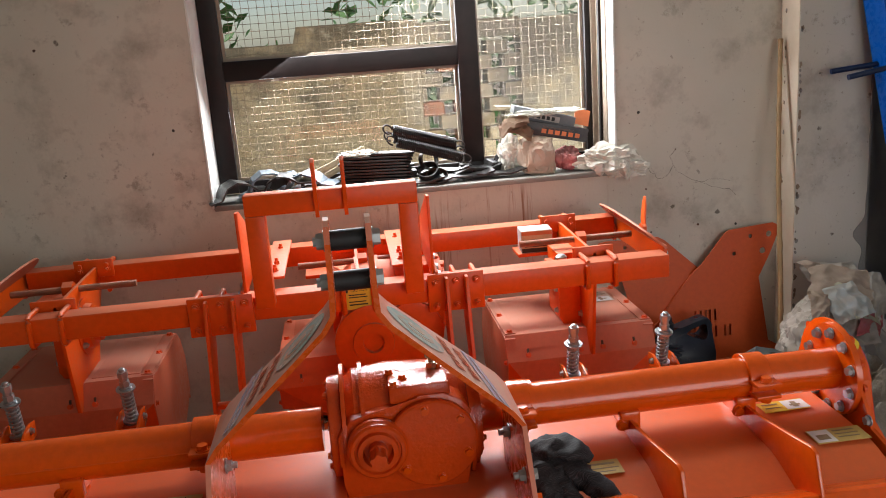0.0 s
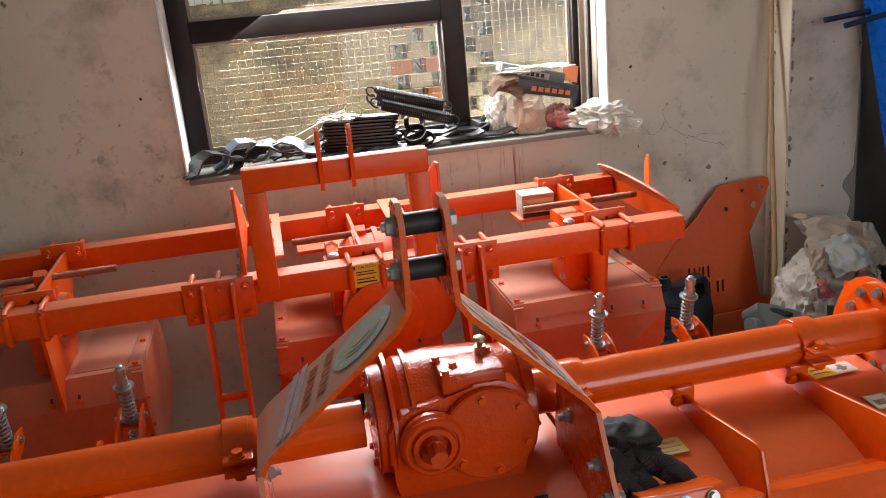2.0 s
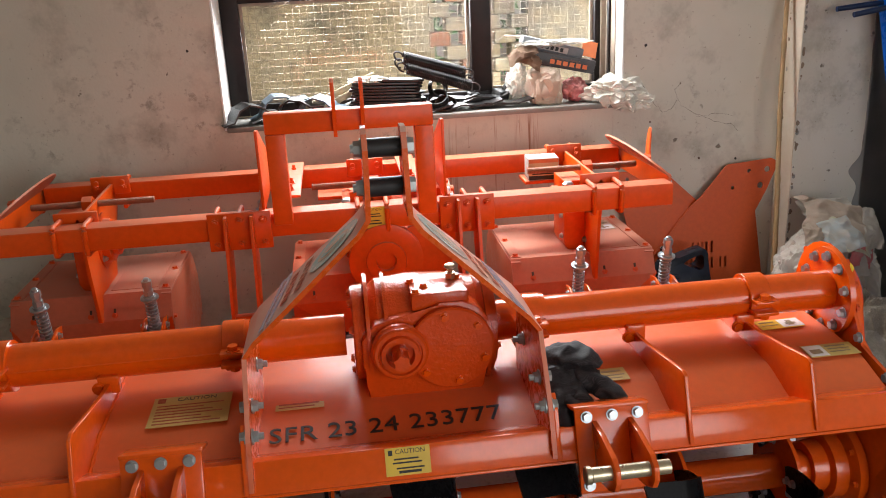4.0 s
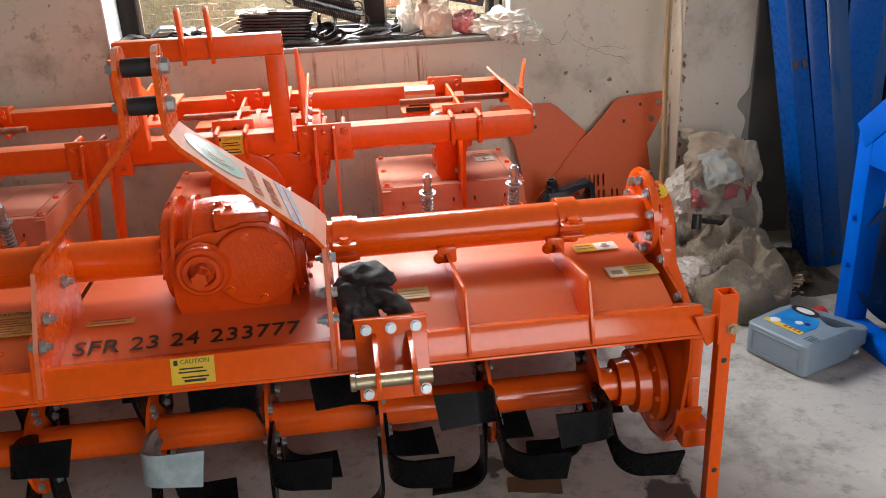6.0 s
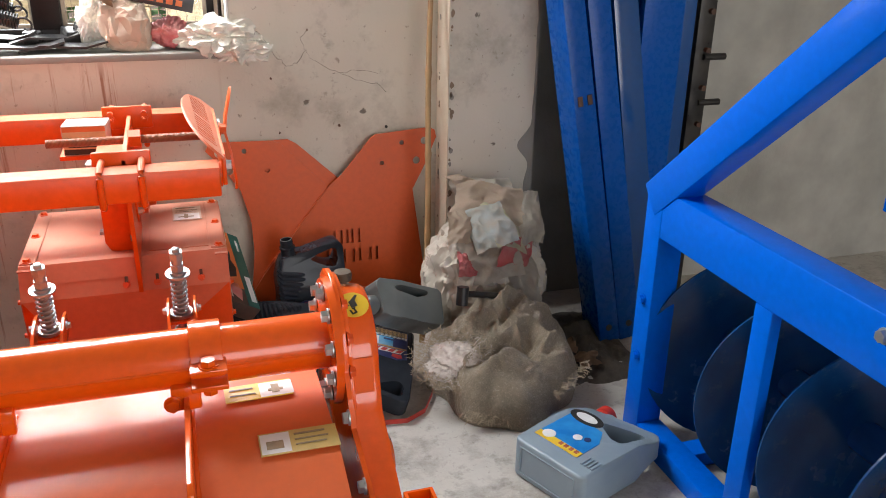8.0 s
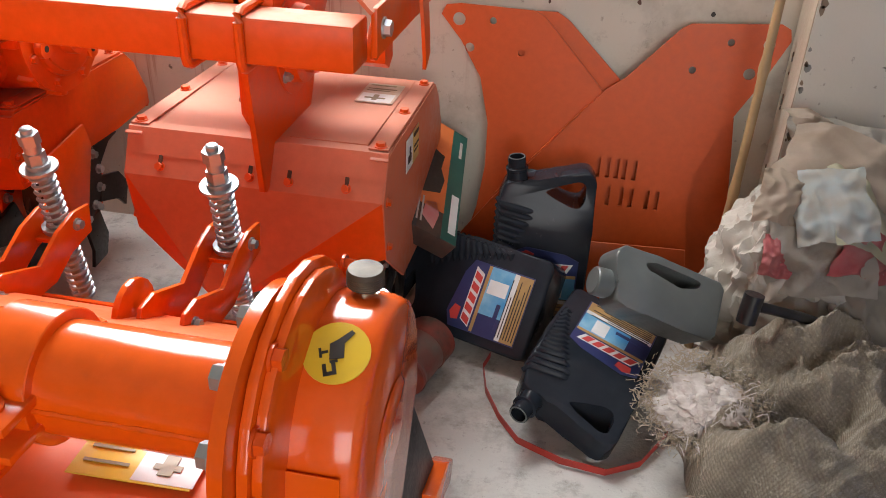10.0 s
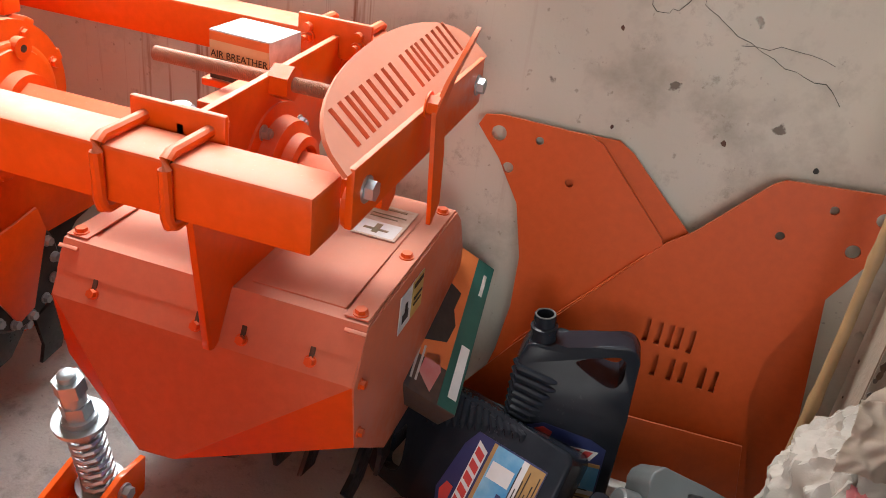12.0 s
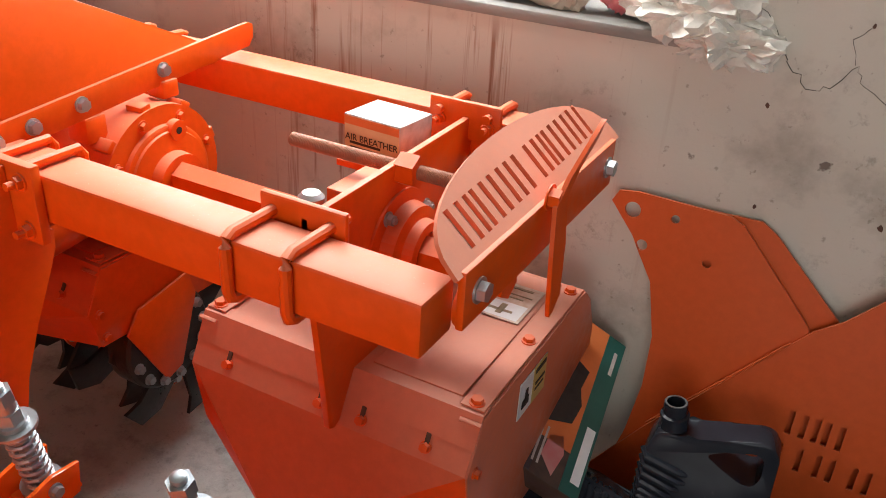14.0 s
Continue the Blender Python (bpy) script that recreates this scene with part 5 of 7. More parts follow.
    part("input_housing", lathe(new_bm(), (-.215, 2.30, .60), (0, -1, 0), [(0, .09), (.10, .10), (.17, .102), (.175, .11), (.195, .11), (.198, .10), (.198, .06), (.205, .058), (.205, .03), (.19, .028), (.19, .008)], 40), OD, g, "round input bearing housing")
    part("input_housing", lathe(new_bm(), (-.10, 2.30, .61), (0, -1, 0), [(0, .07), (.10, .078), (.16, .08), (.163, .09), (.178, .09), (.18, .08), (.18, .03)], 40), OD, g)
    st, m = card(T, (-.285, FY0 - .0015, .702), (1, 0, 0), (0, 0, 1), .075, .062, STICK_YELLOW, label="yellow warning sticker")
    part("lettering", letters("CAUTION", .0105, m @ pose(.042, .054, .0014), .0003), INK, st)
    bars(st, m, [(.004, .049, .011, .058), (.012, .04, .06, .043), (.012, .033, .064, .036), (.012, .02, .06, .023), (.012, .011, .064, .015)], INK)
    # hexagonal drive shaft
    for x0, x1 in ((.05, .64), (-1.23, -.34)):
        part("drive_shaft", cyl(new_bm(), (x0, 2.40, .648), (x1, 2.40, .648), .029, seg=6), OD, T, "hexagonal drive shaft")

    def unit(ux, low=0.0, hood=None):
        """One rotary unit whose carrier plate stands at ux."""
        u = part("carrier_plate", prism(new_bm(), [(2.188, .775), (2.608, .785), (2.608, .70), (2.52, .60), (2.47, .50), (2.33, .47), (2.238, .432), (2.226, .437), (2.200, .635), (2.188, .696)], "x", ux - .001, ux + .009, .001), OD, T, "upright orange carrier plate tapering into the hood")
        for y, dz in ((2.188, 0), (2.596, .014)):
            part("clamp_plate", box(new_bm(), (ux - .062, y, .735 + dz), (ux + .062, y + .010, .795 + dz), .004), OD, u)
        for dx in (-.042, .042):
            ubolt(u, ux + dx, FY0 - .008, FY1, FZ0 - .008, FZ1 + .008)
            q = ubolt(u, ux + dx, 0, RY1 - RY0, RZ0 - .008, RZ1 + .008)
            q.matrix_basis = Matrix.Translation((0, 2 * RY1 - RY1 + .008, 0)) @ Matrix.Diagonal((1, -1, 1, 1))
            bolt(u, (ux + dx, 2.594, .775), (0, -1, 0), .009, .008, OD, .012)
        ch = part("chain_housing", prism(new_bm(), [(ux - .072, .742), (ux - .002, .742), (ux - .002, .50), (ux - .060, .508), (ux - .072, .53)], "y", 2.335, 2.47, .003), OD, u, "orange chain housing bolted to the carrier")
        for z in (.69, .62, .55):
            bolt(ch, (ux - .072, 2.36, z), (-1, 0, 0), .008, .008, ZINC)
        hub = part("hub", lathe(new_bm(), (ux + .005, 2.40, .648), (1, 0, 0), [(0, .03), (0, .088), (.008, .088), (.010, .07), (.03, .066), (.034, .05), (.05, .048), (.052, .036), (.04, .032)], 36), OD, u, "round bearing hub")
        for k in range(4):
            a = radians(35 + 90 * k)
            bolt(hub, (ux + .013, 2.40 + .074 * math.cos(a), .648 + .074 * math.sin(a)), (1, 0, 0), .009, .008, stud=.006)
        for y, z in ((2.33, .54), (2.44, .56)):
            bolt(u, (ux - .001, y, z), (-1, 0, 0), .009, .008)
        # threaded adjuster rod
        b = new_bm()
        s = 1 if ux > CX else -1
        x0, x1 = ux - s * .178, ux + s * .19
        n = 260
        tube(b, [(x0 + (x1 - x0) * i / n, 2.40, .768) for i in range(n + 1)], [.0098 + .0009 * (i % 2) for i in range(n + 1)], 12)
        ad = part("threaded_rod", b, ROD_BROWN, u, "dusty threaded adjuster rod")
        part("nut", cyl(new_bm(), (ux + s * .006, 2.40, .768), (ux + s * .036, 2.40, .768), .024, seg=6), OD, ad)
        b = cyl(new_bm(), (ux - .07, 2.30, .67), (ux - .07, 2.30, .73), .012, seg=12)
        lathe(b, (ux - .07, 2.30, .728), (0, 0, 1), [(0, .012), (.002, .018), (.014, .018), (.02, .012)], 18)
        part("plug", b, ZINC, u, "pale plug")
        part("tensioner", box(new_bm(), (ux - .095, 2.375, .69), (ux - .03, 2.425, .708), .003), OD, u)
        part("ledge", box(new_bm(), (ux - .165, 2.49, .700), (ux - .02, 2.60, .7115), .002), OD, u)
        # hood of folded sheet with a prow in front: a five-sided panel and two corners folded back
        x0, x1 = ux - .262, ux + .210
        sheet_paint = hood or HOOD_DULL
        h = part("hood", prism(new_bm(), [(2.285, .506), (2.662, .512), (2.70, .476), (2.74, .40), (2.74, .24 + low), (2.735, .24 + low), (2.735, .40), (2.695, .472), (2.66, .507), (2.29, .501), (2.251, .432), (2.246, .432)], "x", x0, x1), sheet_paint, u, "dusty folded sheet hood", smooth=0)
        def fold(name, pts, mat, label=""):
            q = [Vector(p) for p in pts]
            nr = (q[1] - q[0]).cross(q[2] - q[0]).normalized() * .004
            if nr.y < 0:
                nr = -nr
            return part(name, loft(new_bm(), [q, [p + nr for p in q]]), mat, h, label, smooth=0)
        pl, pr = ux - .112, ux - .052
        fold("front_panel", [(x0, 2.246, .432), (x1, 2.246, .432), (pr, 2.219, .222 + low), (pl, 2.219, .216 + low)], sheet_paint)
        fold("corner_flap", [(x1, 2.246, .432), (x1 + .002, 2.266, .312 + low * .4), (pr, 2.219, .222 + low)], ORANGE_DUSTY, "bright orange folded corner")
        fold("corner_flap", [(x0, 2.246, .432), (x0 - .002, 2.266, .312 + low * .4), (pl, 2.219, .216 + low)], ORANGE_DUSTY, "bright orange folded corner")
        part("lip", prism(new_bm(), [(2.262, .466), (2.283, .5085), (2.304, .5105), (2.304, .5065), (2.286, .5045), (2.266, .465)], "x", x0 - .001, ux - .008), sheet_paint, h)
        part("lip", prism(new_bm(), [(2.262, .466), (2.283, .5085), (2.304, .5105), (2.304, .5065), (2.286, .5045), (2.266, .465)], "x", ux + .016, x1 + .002), sheet_paint, h)
        # pressed dish where the carrier plate comes through, and the seam of the two top sheets
        part("top_seam", box(new_bm(), (ux + .028, 2.305, .5085), (x1 - .04, 2.655, .5125), .0015, pose(0, 0, 0)), sheet_paint, h)
        for xs, sg in ((x0, -1), (x1, 1)):
            part("hood_side", prism(new_bm(), [(2.247, .43), (2.285, .503), (2.665, .508), (2.70, .476), (2.74, .40), (2.74, .27 + low * .8), (2.60, .20 + low * 1.3), (2.40, .20 + low * 1.3), (2.266, .312 + low * .4)], "x", xs - .003, xs + .003, .001), sheet_paint, h)
            part("edge_strip", box(new_bm(), (xs - sg * .035, 2.288, .5105), (xs, 2.655, .5135), .001), sheet_paint, h)
            for y in (2.300, 2.47, 2.64):
                bolt(h, (xs - sg * .016, y, .513), (0, 0, 1), .009, .006, OD)
            bolt(h, (xs + sg * .003, 2.268, .425), (sg, 0, 0), .007, .006, OD)
            bolt(h, (xs + sg * .003, 2.275, .335 + low * .35), (sg, 0, 0), .007, .006, OD)
            # small tongues where the corner was cut and bent
            part("tongue", box(new_bm(), (-.016, -.003, 0), (.016, .003, .004), .001, Matrix.Translation((xs - sg * .012, 2.276, .498)) @ pose(0, 0, 0, 35, 0, 0)), sheet_paint, h)
        for dx in (-.197, -.029, .042, .145):
            part("slot", box(new_bm(), (-.0036, -.0012, -.002), (.0036, .002, .018), .001, Matrix.Translation((ux + dx, 2.2545, .451)) @ pose(0, 0, 0, -28)), RUST, h, "dark adjusting slot")
            bolt(h, (ux + dx, 2.2555, .448), (0, -1, .45), .0072, .008, OD)
        # tines on the rotor below
        r = part("rotor", cyl(new_bm(), (x0 + .03, 2.47, .25), (x1 - .03, 2.47, .25), .03, seg=16), DARK_STEEL, u, "dark rotor under the hood")
        for i, dx in enumerate((-.16, -.05, .06, .17)):
            d = part("rotor_disc", cyl(new_bm(), (ux + dx - .004, 2.47, .25), (ux + dx + .004, 2.47, .25), .10, seg=24), OD, r)
            for k in range(6):
                a = radians(60 * k + 25 * i)
                bolt(r, (ux + dx + .004, 2.47 + .085 * math.cos(a), .25 + .085 * math.sin(a)), (1, 0, 0), .009, .008)
                part("tine", prism(new_bm(), [(-.03, .07), (.03, .07), (.033, .14), (.055, .172), (.0, .18), (-.03, .14)], "x", -.004, .004, .001, Matrix.Translation((ux + dx + .012, 2.47, .25)) @ pose(0, 0, 0, 60 * k + 25 * i)), DARK_STEEL, r)
        return h

    # bolted drive end of the middle rotor
    de = part("drive_end", lathe(new_bm(), (-.075, 2.405, .303), (1, 0, 0), [(0, .03), (0, .10), (.045, .10), (.05, .094), (.05, .02)], 36), DARK_STEEL, T, "black drive end with a ring of bolts")
    part("drive_shield", prism(new_bm(), [(2.31, .36), (2.34, .40), (2.46, .42), (2.475, .37), (2.425, .235), (2.385, .222)], "x", -.026, -.020, .001), OD, de, "orange pointed shield")
    for k in range(8):
        a = radians(195 + 28 * k)
        bolt(de, (-.024, 2.405 + .083 * math.cos(a), .303 + .083 * math.sin(a)), (1, 0, 0), .0085, .008)
    hr = unit(.458)
    unit(-1.09)
    unit(-.245, .12, OD)
    # stickers on the right hood
    s, m = card(hr, (.545, 2.50, .5145), (1, 0, 0), (0, 1, 0), .075, .11, STICK_FADED, label="faded torn warning sticker")
    bars(s, m, [(.004, .004, .07, .05)], STICK_WHITE)
    bars(s, m, [(.014, .020, .055, .026), (.030, .012, .040, .042), (.008, .094, .06, .100), (.008, .075, .066, .078), (.008, .064, .055, .067)], INK_SOFT, z=.0026)
    s, m = card(hr, (.6725, 2.40, .42), (0, 1, 0), (0, 0, 1), .10, .065, STICK_WHITE, label="danger sticker, yellow and white")
    bars(s, m, [(.05, .0, .10, .065)], STICK_SOFT)
    bars(s, m, [(.01, .015, .035, .03), (.02, .03, .03, .045), (.055, .052, .095, .06), (.058, .03, .094, .035), (.058, .02, .09, .024)], INK, z=.0026)
    # end plates with cut-out slots
    for xe, s in ((XR + .012, 1), (XL - .012, -1)):
        e = part("end_bar", box(new_bm(), (xe - .005, 2.175, .705), (xe + .005, 2.665, .778), .002), OD, T, "bolted end plate")
        for y in (2.209, 2.637):
            bolt(e, (xe + s * .005, y, .742), (s, 0, 0), .013, .010)
            part("tab", cyl(new_bm(), (xe - .012, y, .722), (xe - .005, y, .722), .03, seg=18), OD, e)
        bolt(e, (xe + s * .005, 2.40, .782), (s, 0, 0), .014, .014, OD)
        lean = 47
        pm = basis((xe, 2.425, .772), (0, s, 0), (-s * math.sin(radians(lean)), 0, math.cos(radians(lean))))
        arc = [(-.262, 0)] + [(-.262 * math.cos(radians(180 * k / 22)), .006 + .102 * math.sin(radians(180 * k / 22)) ** .8) for k in range(23)] + [(.262, 0)]
        part("name_plate", cut_sheet(arc, [("HIHHH HIHHH", .070, -.004, .046, 2, .90)] if s > 0 else [], [], .006, pm), HOOD_DULL, e, "half-round plate with cut-out slots", smooth=20)
    # pointer blade on the right end plate
    b = new_bm()
    rings = []
    for (x, y, z, w) in ((.710, 2.368, .634, .004), (.712, 2.372, .655, .017), (.705, 2.385, .72, .021), (.694, 2.405, .775, .018), (.700, 2.425, .81, .016), (.712, 2.448, .85, .013), (.718, 2.458, .873, .003)):
        rings.append([(x - .003, y - w, z), (x + .003, y - w, z), (x + .003, y + w, z + .002), (x - .003, y + w, z + .002)])
    part("pointer_blade", loft(b, rings), OD, T, "leaf-shaped orange blade")
    return T


weeder()


def carton(name, m, w, d, h, mat, label, top=None):
    t = thing(name, m.translation, label, "box")
    part("carton", box(new_bm(), (0, 0, 0), (w, d, h), .0015, m), mat, t)
    return t


def air_breather_box():
    m = Matrix.Translation((.305, 2.495, .712)) @ pose(0, 0, 0, 0, 0, -4)
    t = thing("small_box", m.translation, "small white and orange part carton resting on the weeder", "box")
    part("carton", box(new_bm(), (0, 0, 0), (.105, .085, .075), .0015, m), CARD_WHITE, t)
    part("front_print", box(new_bm(), (.002, -.0012, .002), (.103, 0, .073), 0, m), CARD_CREAM, t, "cream and black printed front")
    part("front_print", box(new_bm(), (.002, -.0018, .060), (.103, 0, .073), 0, m), CARD_ORANGE, t)
    part("front_print", box(new_bm(), (.002, -.0018, .002), (.103, 0, .016), 0, m), INK, t)
    part("lettering", letters("AIR BREATHER", .0150, m @ Matrix.Translation((.053, -.0020, .040)) @ pose(0, 0, 0, 90), .0003), INK, t)
    bars(t, m @ pose(0, 0, 0, 90), [(.012, .020, .09, .026), (.012, .030, .07, .034)], INK)
    # ledge that carries it
    return t


air_breather_box()


def mouldboard():
    """Two plough mouldboard sheets leaning on the wall, slots cut out of the front one."""
    lean = radians(9)
    def sheetthing(off, outline, label, name, dy):
        t = thing(name, (1.03 + off, 2.70, 0), label, "plough part")
        m = basis((-.006, 2.715 + dy, -.006), (1, .0, 0), (0, math.sin(lean) * .72, math.cos(lean)))
        return t, m
    # left wing, with the main sheet lapped over its lower half
    wing = [(.658, .628), (.668, .648), (.70, .653), (.855, .650), (.880, .640), (1.015, .500), (1.05, .40), (.90, .10), (.74, .10), (.765, .20), (.778, .30), (.776, .40), (.752, .50), (.705, .575)]
    t, m = sheetthing(0, wing, "large orange steel plough mouldboard leaning against the wall", "mouldboard", .020)
    part("wing", cut_sheet(wing, [], [(.697, .620, .014), (.724, .562, .010), (.771, .622, .0075), (.837, .560, .0075)], .006, m), ORANGE_MATT, t, smooth=20)
    outl = [(1.024, .498), (1.064, .530), (1.162, .640), (1.180, .651), (1.355, .664), (1.373, .655), (1.378, .632), (1.338, .545), (1.285, .45), (1.240, .34), (1.232, .26), (1.25, .17), (1.27, .10), (1.285, .02), (1.25, .004), (.79, .004), (.70, .02), (.70, .085), (.80, .225)]
    rounds = [(1.196, .558, .0075), (1.263, .620, .0075), (1.310, .560, .012), (1.338, .622, .012)]
    m = m @ Matrix.Translation((0, 0, .0065))
    part("sheet", cut_sheet(outl, [("HIH", .062, 1.072, .326, 0, .95), ("HHIHH", .060, 1.060, .262, 0, 1.42)], rounds, .006, m), ORANGE_MATT, t, smooth=20)
    # share strip bent forwards along the foot
    part("share_fold", prism(new_bm(), [(.78, .0), (1.275, .0), (1.245, .165), (.845, .150)], "z", .0045, .0085, .001, m @ pose(0, .0, .0, 5)), ORANGE_MATT, t)
    b = new_bm()
    tube(b, [m @ Vector((.80 + .028 * k, .232 + .0337 * k, .0032)) for k in range(8)], .002, 6)
    part("weld", b, ORANGE_MATT, t)
    t2, m2 = sheetthing(.1, outl, "second orange plough mouldboard behind the first, against the wall", "mouldboard", .034)
    part("sheet", prism(new_bm(), [(.80, .645), (.905, .648), (.932, .632), (1.060, .512), (1.10, .45), (1.30, .46), (1.33, .20), (1.38, .17), (1.365, .03), (1.33, .004), (.85, .004)], "z", -.003, .003, 0, m2), ORANGE_MATT, t2, smooth=0)
    part("wing", prism(new_bm(), [(1.335, .21), (1.40, .18), (1.41, .05), (1.345, .02)], "z", -.003, .003, .001, m2 @ pose(.0, 0, .004, 0, 4)), ORANGE_MATT, t2)


mouldboard()


def bamboo_pole():
    b = new_bm()
    p0, p1 = Vector((1.268, 2.585, .0)), Vector((1.357, 2.80, 1.336))
    pts, rs = [], []
    n = 60
    for i in range(n + 1):
        u = i / n
        bow = Vector((.006 * math.sin(u * 7), -.012 * math.sin(u * 3.1), 0))
        pts.append(p0.lerp(p1, u) + bow)
        node = .0022 if i % 11 == 5 else 0
        rs.append(.0100 - .002 * u + node)
    solo("bamboo_pole", tube(b, pts, rs, 12), BAMBOO, "thin dry bamboo pole leaning in the corner", "pole")


bamboo_pole()


# ---- oil containers ----
def canister(name, m, mat, label, w=.205, d=.11, h=.335, face=-1, spout_open=True, cap=None, marks=True, group="oil canisters", narrow=.52, hole=((-.02, .852), (.10, .885), (.33, .925), (.395, .905), (.40, .82), (.35, .775), (.27, .775), (.10, .815)), neck=-.30, round_edge=.026):
    """A jerrycan with a moulded handle: own x along its width, z up, spout at -x."""
    t = thing(name, m.translation, label, "canister", group)
    out = [(-w/2, .012), (-w/2 + .012, 0), (w/2 - .012, 0), (w/2, .012), (w/2, h * .66), (w/2, h * .92), (w/2 - .014, h * .975), (w/2 - .03, h * .985), (w * .10, h * .945), (-w * .10, h * .915), (-w * .17, h * .90), (-w * .30, h * .90), (-w * .42, h * .885), (-w * .47, h * .80), (-w/2, h * .68), (-w/2 + .006, h * .5), (-w/2, h * .3)]
    b = prism(new_bm(), out, "y", -d/2, d/2, round_edge, m, 5)
    # the shoulders narrow towards the handle and the spout
    inv = m.inverted()
    up = (m.to_3x3() @ Vector((0, 0, 1))).normalized()
    for u in (.64, .76, .88):
        bmesh.ops.bisect_plane(b, geom=b.verts[:] + b.edges[:] + b.faces[:], plane_co=m @ Vector((0, 0, h * u)), plane_no=up)

    def taper(z):
        return 1 - narrow * min(1, max(0, (z / h - .64) / .24))
    for v in b.verts:
        q = inv @ v.co
        q.y *= taper(q.z)
        v.co = m @ q
    body = part("body", b, mat, t, smooth=60)
    c = prism(new_bm(), [(w * a, h * e) for a, e in hole], "y", -d, d, .006, m, 2)
    pierce(body, c)
    for f in body.data.polygons:
        f.use_smooth = True
    body.data.set_sharp_from_angle(angle=radians(38))
    nk = m @ Vector((w * neck, 0, h * .88))
    ax = m.to_3x3() @ Vector((-.10, 0, 1))
    if spout_open:
        part("spout", lathe(new_bm(), nk, ax, [(0, .024), (.022, .021), (.024, .0235), (.030, .0235), (.032, .019), (.036, .0195), (.040, .0185), (.044, .0195), (.048, .0185), (.052, .0185), (.052, .0145), (.004, .014)], 28), mat, t, "open threaded spout")
        part("spout_rim", lathe(new_bm(), m @ Vector((w * neck - .0052, 0, h * .88 + .052)), ax, [(0, .0175), (.0012, .0175), (.0012, .0148), (0, .0148)], 24, False), PLASTIC_GREY, t)
    else:
        c = new_bm()
        lathe(c, nk, ax, [(0, .024), (.012, .022), (.014, .028), (.040, .027), (.043, .024)], 28)
        part("cap", c, cap or mat, t, "ribbed screw cap")
    if marks:
        # moulded ribs on the shoulder and the printed label, on the side that shows
        f = m if face < 0 else m @ Matrix.Diagonal((-1, -1, 1, 1))
        sx = -1 if face < 0 else 1
        for k in range(14):
            b = new_bm()
            z = h * (.74 - .037 * k)
            e = .12 + .26 * min(1, max(0, (.70 - z / h) / .42)) ** .8
            tube(b, [f @ Vector((sx * w * .492, (-d/2 + .016) * taper(z + .02), z + .020)), f @ Vector((sx * w * .45, (-d/2 + .001) * taper(z + .012), z + .012)), f @ Vector((sx * w * (e + .06), (-d/2 - .0005) * taper(z), z + .002)), f @ Vector((sx * w * e, (-d/2 + .004) * taper(z), z))], [.0050, .0072, .0070, .004], 8)
            part("rib", b, mat, t)
        y = -d/2 - .0012
        lx0, lx1 = (-w * .29, w * .40) if face < 0 else (-w * .40, w * .29)
        lw = lx1 - lx0
        part("label_sheet", prism(new_bm(), [(lx0, h * .08), (lx1, h * .08), (lx1, h * .46), (lx0 + lw * .8, h * .50), (lx0 + lw * .2, h * .535), (lx0, h * .50)], "y", y, y + .004, 0, f), LAB_NAVY, t, "printed product label")
        for mt, z0_, z1_, a0, a1, yy in ((LAB_GOLD, .085, .17, .02, .98, .0006), (LAB_SKY, .20, .345, .30, .98, .0006), (STICK_WHITE, .215, .335, .60, .80, .0010), (LAB_GOLD, .345, .365, .02, .98, .0008), (STICK_WHITE, .17, .20, .02, .98, .0009), (LAB_NAVY, .225, .25, .1, .5, .0011)):
            part("label_band", box(new_bm(), (lx0 + lw * a0, y - yy, h * z0_), (lx0 + lw * a1, y, h * z1_), 0, f), mt, t)
        b = new_bm()
        for k in range(7):
            box(b, (lx0 + lw * .06, y - .0016, h * (.095 + .017 * k)), (lx0 + lw * (.9 - .12 * (k % 3)), y - .0007, h * (.100 + .017 * k)), 0, f)
        part("print", b, INK, t)
        part("brand_mark", prism(new_bm(), [(lx0 + lw * .06, h * .378), (lx0 + lw * .84, h * .378), (lx0 + lw * .92, h * .438), (lx0 + lw * .14, h * .438)], "y", y - .0008, y, 0, f), STICK_WHITE, t, "slanted brand mark")
        for k in range(5):
            q = lx0 + lw * (.085 + .152 * k)
            part("brand_stroke", prism(new_bm(), [(q, h * .384), (q + lw * .10, h * .384), (q + lw * .165, h * .432), (q + lw * .065, h * .432)], "y", y - .0014, y, 0, f), LAB_RED, t)
        part("brand_mark", prism(new_bm(), [(lx0 + lw * .12, h * .455), (lx0 + lw * .3, h * .455), (lx0 + lw * .32, h * .495), (lx0 + lw * .2, h * .515), (lx0 + lw * .10, h * .495)], "y", y - .0014, y, 0, f), LAB_RED, t, "small red shield")
    return t


# standing behind; lying on its back in front; lying behind it; a capped grey one tipped over; the silver one by the harrow
canister("oil_canister", basis((.922, 2.635, .0), (1, .10, 0), (-.10, 1, 0)), PLASTIC, "empty dark grey oil canister standing open by the mouldboard", h=.375)


def lying(o, x, z):
    """A pose from the foot's middle, the width and the way to the spout."""
    x, z = Vector(x).normalized(), Vector(z).normalized()
    return basis(o, x, z.cross(x))


canister("oil_canister", lying((1.095, 2.485, .088), (.92, -.25, -.26), (-.33, -.94, -.06)), PLASTIC, "open dark grey oil canister lying on its side", h=.325, w=.21, face=1)
canister("oil_canister", lying((.957, 2.48, .098), (-.20, -.55, -.81), (-.958, .28, -.04)), PLASTIC, "dark grey oil canister lying on the floor", w=.215, h=.36, face=1)
